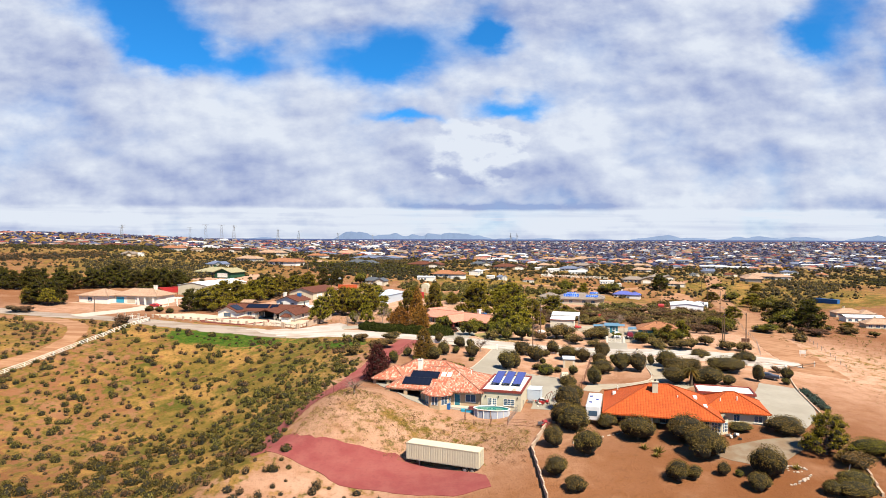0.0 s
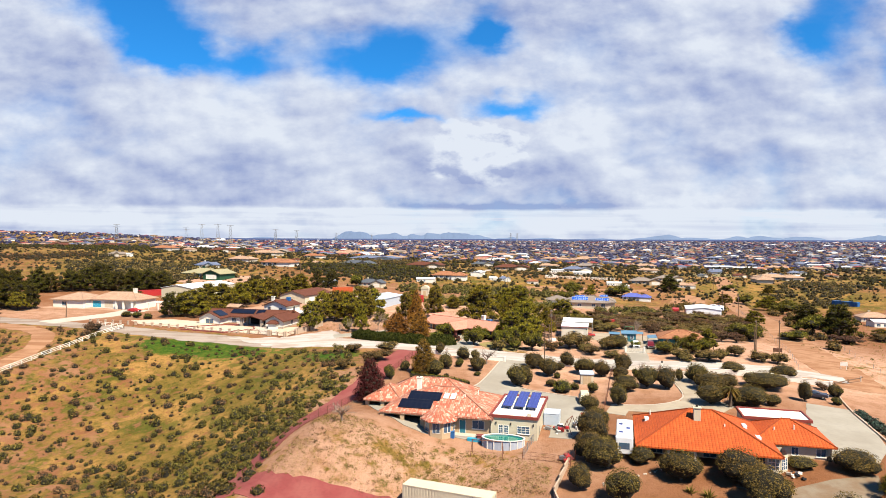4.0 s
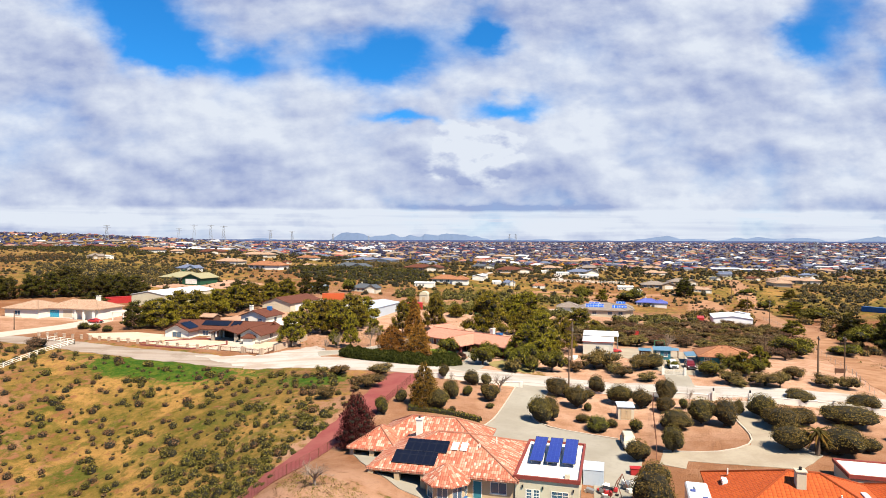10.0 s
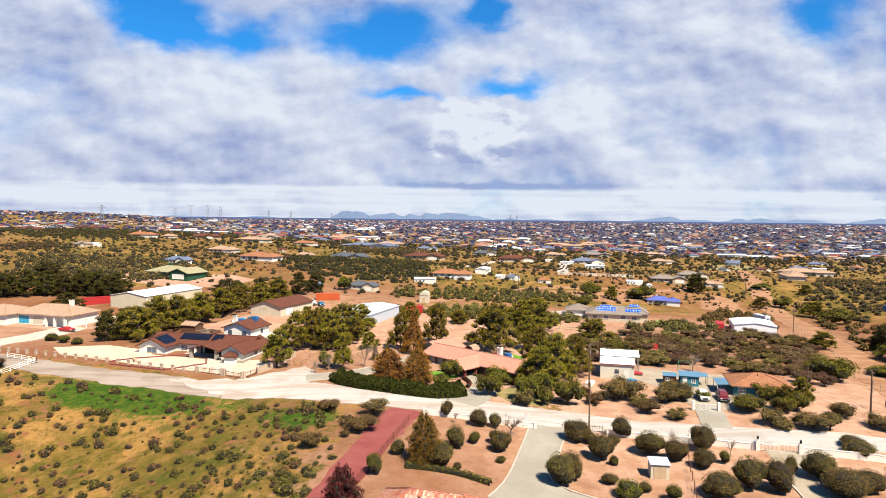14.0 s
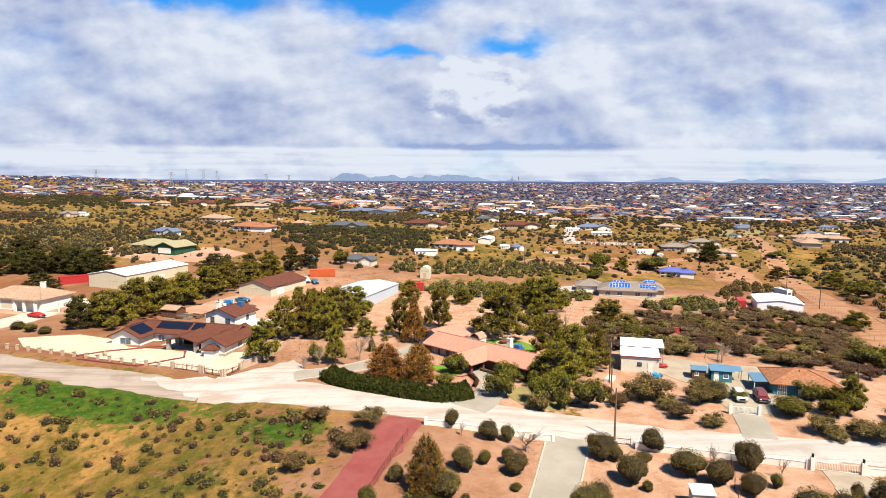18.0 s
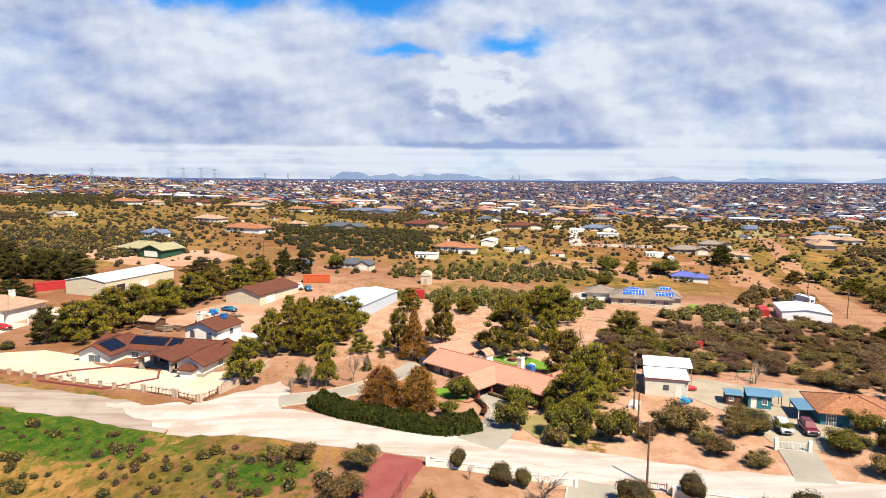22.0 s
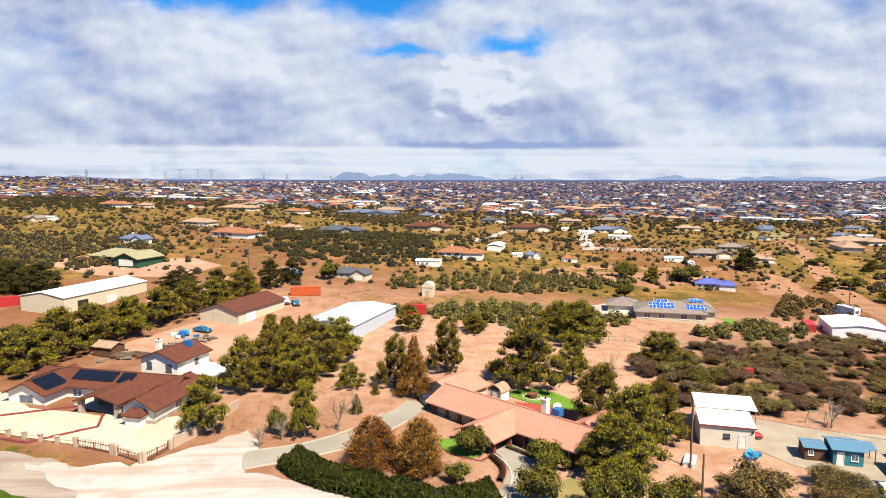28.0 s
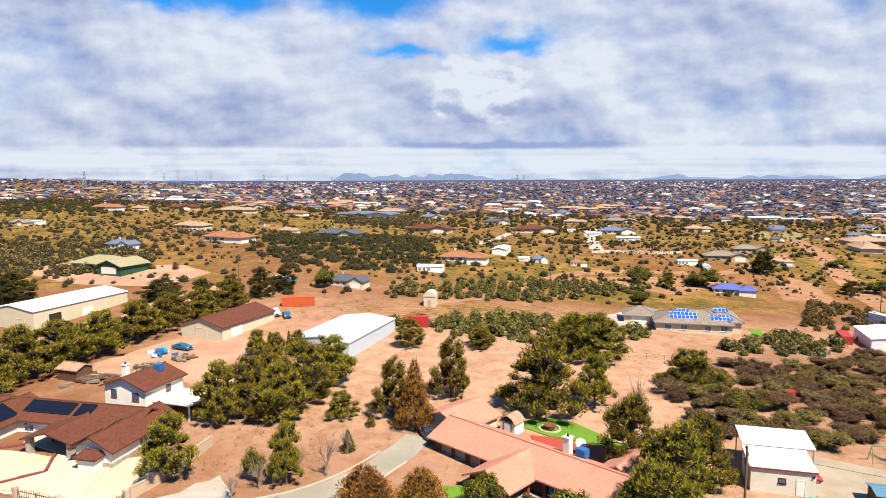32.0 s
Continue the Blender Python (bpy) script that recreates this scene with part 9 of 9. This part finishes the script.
def pylon(x, y, tall, wide=7.0, arms=3, label="tall grey lattice power pylon on the skyline"):
    e = thing("power_pylon", x, y, 20, None, label, "pylon", "power pylons")
    legs = bmesh.new()
    k = wide / 2
    top = wide * 0.13
    for sx in (-1, 1):
        for sy in (-1, 1):
            add_tube(legs, (sx * k, sy * k, -1), (sx * top, sy * top, tall), 0.28, 0.2, 4)
    part("tower", legs, "steel", e)
    br = bmesh.new()
    n = 7
    for i in range(n):
        z0, z1 = tall * i / n, tall * (i + 1) / n
        r0, r1 = k + (top - k) * i / n, k + (top - k) * (i + 1) / n
        for s in (-1, 1):
            add_tube(br, (-r0, s * r0, z0), (r1, s * r1, z1), 0.14, 0.14, 3), add_tube(br, (r0, s * r0, z0), (-r1, s * r1, z1), 0.14, 0.14, 3)
            add_tube(br, (s * r0, -r0, z0), (s * r1, r1, z1), 0.14, 0.14, 3)
    part("lattice", br, "steel", e)
    for i in range(arms):
        z = tall * (0.98 - 0.13 * i)
        part("arm", box(-wide * (0.75 + 0.12 * i), wide * (0.75 + 0.12 * i), -0.3, 0.3, z - 0.5, z), "steel", e)


for x, y, t, arms in ((-400, 1160, 38, 1), (-373, 1165, 39, 1), (-349, 1160, 38, 1), (-330, 1420, 34, 1), (-300, 1500, 34, 1), (-560, 1180, 30, 2), (-480, 1300, 30, 2), (322, 2400, 44, 3), (346, 2400, 44, 3), (627, 1060, 38, 3), (643, 1060, 38, 3), (-250, 1800, 34, 1), (-160, 1900, 32, 1), (-720, 1010, 30, 1)):
    pylon(x, y, t, 7 if arms > 1 else 8, arms)

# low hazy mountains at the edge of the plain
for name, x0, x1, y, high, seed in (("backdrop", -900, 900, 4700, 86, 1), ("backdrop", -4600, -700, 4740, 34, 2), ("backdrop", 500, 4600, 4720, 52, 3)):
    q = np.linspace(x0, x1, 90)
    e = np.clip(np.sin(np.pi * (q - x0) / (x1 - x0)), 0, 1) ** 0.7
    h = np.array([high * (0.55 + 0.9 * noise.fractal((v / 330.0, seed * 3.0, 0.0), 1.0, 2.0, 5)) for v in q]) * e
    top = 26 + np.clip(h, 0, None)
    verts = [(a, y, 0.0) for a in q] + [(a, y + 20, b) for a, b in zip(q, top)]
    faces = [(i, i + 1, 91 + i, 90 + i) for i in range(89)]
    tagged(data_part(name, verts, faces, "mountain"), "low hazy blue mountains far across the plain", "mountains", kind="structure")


# strip at the horizon, its blue standing for haze over the plain
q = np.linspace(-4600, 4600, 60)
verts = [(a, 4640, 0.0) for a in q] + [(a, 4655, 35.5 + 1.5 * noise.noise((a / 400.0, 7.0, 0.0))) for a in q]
tagged(data_part("backdrop", verts, [(i, i + 1, 61 + i, 60 + i) for i in range(59)], "far_plain"), "edge of the far plain under the mountains, haze in its colour", "plain", kind="structure")


# ---- more planting, placed plot by plot ----
for i, (x, y) in enumerate(((-186, 283), (-180, 281), (-174.5, 283), (-169, 284), (-164, 287), (-159, 290), (-154, 296), (-149, 300), (-143, 303), (-137, 304), (-131, 305), (-125, 305), (-119, 304), (-190, 289), (-178, 289), (-166, 293), (-156, 302), (-146, 309), (-134, 311), (-196, 284), (-206, 286), (-216, 284), (-226, 288))):
    grow("dark", x, y, 7.5 + (i * 7 % 5) * 0.5, 7.5 + (i * 5 % 4) * 0.6, "trees of the windbreak")
for x, y, wd, tl, kind in ((-151.1, 246.0, 7.5, 7.0, "pine"), (-142.5, 242.6, 7.0, 6.2, "pine"), (-150.8, 263.5, 5.5, 6.5, "dark"), (145.2, 252.5, 11, 8.5, "dark"), (152.7, 246.5, 10, 8.5, "dark"), (190, 388, 9, 7, "leafy"),
                           (62.7, 94.4, 6.4, 6.6, "pine"), (70.2, 178.8, 4.2, 5.0, "pine"), (76.0, 182.3, 4.4, 5.6, "pine"), (12.0, 267.7, 5.0, 4.4, "pine"), (63.2, 178.6, 5.2, 4.0, "leafy"), (53.5, 187.0, 5.2, 4.0, "round"),
                           (-30.7, 263.7, 2.6, 5.0, "spire"), (-27.0, 261.9, 2.4, 4.6, "spire"), (-21.0, 257.2, 2.6, 5.0, "spire"), (-18.9, 258.3, 2.2, 5.4, "spire"), (-34.4, 262.0, 3.4, 5.2, "spire")):
    grow(kind, x, y, wd, tl, "single trees")
for x, y, wd, tl, kind in ((122.7, 221.6, 6.5, 3.0, "loose"), (138.3, 218.4, 8.5, 3.2, "brown"), (154.9, 224.3, 6.0, 3.8, "loose"), (161.0, 219.8, 3.4, 2.6, "loose"), (-144.2, 226, 5.5, 3.2, "brown"), (-140.3, 226, 5, 2.8, "brown"), (-95.8, 202.0, 4.4, 3.6, "brown"),
                           (-99.5, 230.8, 3.4, 2.2, "green"), (-94.9, 228.2, 3.2, 2.2, "green"), (-90.5, 226.6, 3.0, 2.0, "green"), (64.4, 90.6, 5.2, 3.0, "loose"), (69.1, 94.0, 6.0, 3.0, "green"), (72.4, 90.5, 6.0, 3.0, "green"), (46.1, 88.5, 1.3, 1.0, "green"),
                           (56.1, 82.8, 2.6, 2.2, "round"), (58.9, 82.3, 5.0, 2.4, "round"), (84.5, 142.4, 2.4, 2.4, "green"), (80.4, 136.2, 2.0, 1.6, "green"), (84.8, 147.6, 2.4, 2.0, "brown"), (3.6, 190.6, 3.0, 3.4, "leafy"), (-22.5, 205.6, 2.6, 4.8, "leafy")):
    grow(kind, x, y, wd, tl, "shrubs of the plots")
shrub_field("kerb_shrubs", [(81.2 - 0.19 * k + 0.5 * math.sin(k * 2.1), 131 - 0.62 * k) for k in range(24)], "leaf_sage", "blue green shrubs along the kerb", (1.3, 2.4), 110, 71)
shrub_field("pine_litter_weeds", scatter([(-24, 200), (-12, 216), (-14, 230), (-30, 226), (-34, 210)], 130, 0.9), "leaf_tuft", "dry olive weeds under the pines", (0.3, 1.1), 30, 72, "weeds")
shrub_field("open_ground_weeds", scatter([(96, 100), (150, 150), (205, 270), (180, 285), (128, 190), (104, 150), (92, 128)], 520, 1.3), "leaf_tuft", "yellow green weeds on the open ground", (0.3, 1.6), 34, 73, "weeds")


def agave(x, y, r, label="pale green agave with stiff pointed leaves"):
    e = thing("agave", x, y, 0, None, label, "agave")
    g = np.random.default_rng(int(x * 7))
    for i in range(18):
        a, lift = i * 2.4, 0.25 + 0.9 * (i / 18)
        d = Vector((math.cos(a) * (1.15 - 0.6 * i / 18), math.sin(a) * (1.15 - 0.6 * i / 18), lift)) * r
        s = Vector((-math.sin(a), math.cos(a), 0)) * r * 0.11
        m = d * 0.45
        bm = bmesh.new()
        v = [bm.verts.new(p) for p in (Vector((0, 0, -0.05)) - s * 0.6, Vector((0, 0, -0.05)) + s * 0.6, m + s, d, m - s, m + Vector((0, 0, -0.08 * r)))]
        for f in ((0, 1, 5), (1, 2, 5), (2, 3, 5), (3, 4, 5), (4, 0, 5)):
            bm.faces.new([v[k] for k in f])
        part("leaf", bm, "leaf_tuft", e)


for x, y, r in ((37.3, 96.4, 1.2), (35.4, 97.6, 1.0), (36.4, 95.0, 0.9), (55.2, 89.8, 0.9), (22.6, 103.8, 1.1)):
    agave(x, y, r)


def stone_row(pts, n, size, label):
    """Loose border stones on the ground, one by one."""
    e = thing("stone_border", *pts[0], 0, None, label, "border")
    g = np.random.default_rng(abs(int(pts[0][0] * 3 + n)))
    line = curve_points(pts, 0.4)
    z0 = gz(*pts[0])
    for i in range(n):
        q = line[int(i * (len(line) - 1) / max(1, n - 1))]
        s = size * (0.6 + 0.7 * g.random())
        bm = bmesh.new()
        bmesh.ops.create_icosphere(bm, subdivisions=1, radius=s)
        for v in bm.verts:
            v.co *= 0.8 + 0.4 * g.random()
            v.co.z *= 0.7
        o = part("stone", bm, "stone_pale", e)
        px, py = q.x + g.normal() * 0.1, q.y + g.normal() * 0.1
        o.matrix_local = pose(px - pts[0][0], py - pts[0][1], gz(px, py) - z0 + s * 0.25, 0, 0, g.random() * 360)


ring = [(55.2 + 1.3 * math.cos(a), 89.8 + 1.0 * math.sin(a)) for a in (0, 1, 2, 3, 4, 5, 6.1)]
stone_row(ring, 14, 0.22, "ring of pale stones round an agave")
stone_row([(52.0, 85.5), (54, 86.4), (56.3, 87.9)], 12, 0.24, "row of pale border stones on bare soil")
stone_row([(24.4, 99.6), (27.5, 101.5), (31, 102.6), (34, 104)], 18, 0.2, "loose pale stones before the orange roofed house")


# ---- edging of the drives ----
def edging(pts, mat="concrete_pale", wide=0.22, tall=0.16, label="thin pale concrete edging of the drive"):
    e = thing("kerb_edging", *pts[0], 0, 0.0, label, "kerb")
    e.matrix_world = Matrix.Identity(4)
    line = curve_points(pts, 2.2)
    for p, q in zip(line, line[1:]):
        ang = math.degrees(math.atan2(q.y - p.y, q.x - p.x))
        o = part("kerbstone", box(0, (q - p).length + 0.02, -wide / 2, wide / 2, -0.25, tall), mat, e)
        o.matrix_world = pose(p.x, p.y, gz(p.x, p.y), 0, math.degrees(math.atan2(gz(p.x, p.y) - gz(q.x, q.y), (q - p).length)), ang)


edging([(20.2, 173.6), (15.0, 157), (11.8, 148), (9.0, 143.2)])
edging([(27.4, 171.8), (25.2, 167.6), (21.7, 158), (18.9, 150.8), (21.2, 146.3), (31, 141)])
edging([(55.2, 155), (53.4, 147), (52.2, 141), (49.8, 136.8), (44, 134.3), (36, 135.2)])
edging([(61.6, 157.6), (62.2, 152), (58.8, 145.3), (56.3, 138), (57.7, 131.2)])
edging([(-26, 199.6), (-18, 202), (-11.8, 207), (-7.2, 213.6)])
edging([(-24.6, 194.6), (-17, 197.2), (-8.8, 202.6), (-3.2, 210.6)])
edging([(9.4, 186.4), (11.2, 192), (10.6, 197), (8.2, 201)])
edging([(3.4, 205.0), (6.4, 203.2), (9.0, 200.0), (7.4, 196.8), (3.2, 198.8)], "brick_red", 0.3, 0.1, "red brick edging of the small lawn")

# ---- roadside posts and barriers ----
sign = thing("notice_board", 104.9, 170.6, -25, None, "blank white notice board on two posts beside the dirt road", "sign")
part("board", box(-0.8, 0.8, -0.04, 0.04, 0.9, 1.8, 0.01), "white", sign)
for x in (-0.6, 0.6):
    part("post", box(x - 0.06, x + 0.06, 0.05, 0.16, -0.4, 1.9), "white", sign)
sign = thing("notice_board", 95.7, 184.0, -20, None, "brown wooden notice board leaning by the poles", "sign")
part("board", box(-1.1, 1.1, -0.04, 0.04, 0.5, 1.5, 0.01), "brown_wood", sign)
for x in (-0.9, 0.9):
    part("post", box(x - 0.06, x + 0.06, 0.05, 0.16, -0.4, 1.6), "pole", sign)
bar = thing("log_barrier", 90.6, 152.6, math.degrees(math.atan2(5.7, 10.4)), None, "long timber barrier across the verge", "barrier")
part("rail", tube((0, 0, 0.5), (11.8, 0, 0.5), 0.14, 0.11, 8), "pole", bar)
for x in (0.3, 6, 11.4):
    part("post", tube((x, 0.16, -0.4), (x, 0.16, 0.8), 0.11, 0.1, 7), "white" if x > 11 else "pole", bar)
for k in range(6):
    s = k / 5
    x, y = 61.6 + 5.3 * s, 87.8 + 6.7 * s
    st = thing("marker_stake", x, y, 0, None, "short white painted stake in the soil", "stake", "white stakes")
    part("stake", box(-0.06, 0.06, -0.06, 0.06, -0.3, 0.8, 0.01), "white", st)
low_wall("timber_edge", [(66.6, 92.5), (64.6, 87.2), (62.6, 82.2)], 0.35, 0.3, "block", "low timber and block edge at the plot corner", False)


# ---- overhead lines between the poles ----
def wire(a, b, sag, label="thin dark overhead wire"):
    """One sagging cable between two tops."""
    e = thing("overhead_wire", a[0], a[1], 0, 0.0, label, "wire", "overhead wires")
    e.matrix_world = Matrix.Identity(4)
    bm = bmesh.new()
    a, b = Vector(a), Vector(b)
    p = [a.lerp(b, i / 14) - Vector((0, 0, sag * 4 * (i / 14) * (1 - i / 14))) for i in range(15)]
    rings = [[bm.verts.new(q + Vector((0, 0.022 * math.cos(k), 0.022 * math.sin(k)))) for k in (0.5, 2.6, 4.7)] for q in p]
    for u, v in zip(rings, rings[1:]):
        for k in range(3):
            bm.faces.new((u[k], u[(k + 1) % 3], v[(k + 1) % 3], v[k]))
    part("cable", bm, "black", e)


tops = [(85.4, 175.8, 9.6), (93.2, 178.8, 9.6), (136, 286, 10), (150, 330, 10), (182, 410, 10)]
for (x0, y0, t0), (x1, y1, t1) in zip(tops[1:], tops[2:]):
    for k in (-1.0, 1.0):
        wire((x0 + k * 0.4, y0 + k * 0.9, gz(x0, y0) + t0 - 0.4), (x1 + k * 0.4, y1 + k * 0.9, gz(x1, y1) + t1 - 0.4), 1.2)
wire((85.4, 175.8, gz(85.4, 175.8) + 9.0), (36.8, 196.6, gz(36.8, 196.6) + 9.0), 1.0)
wire((36.8, 196.6, gz(36.8, 196.6) + 9.0), (45.0, 204.1, 1.0), 0.5)
wire((-61, 330, gz(-61, 330) + 9.4), (45.0, 356, gz(45, 356) + 9.4), 1.6)

container("container", 234, 361, -65, 14, "blue", "long blue shipping container on the far plot")
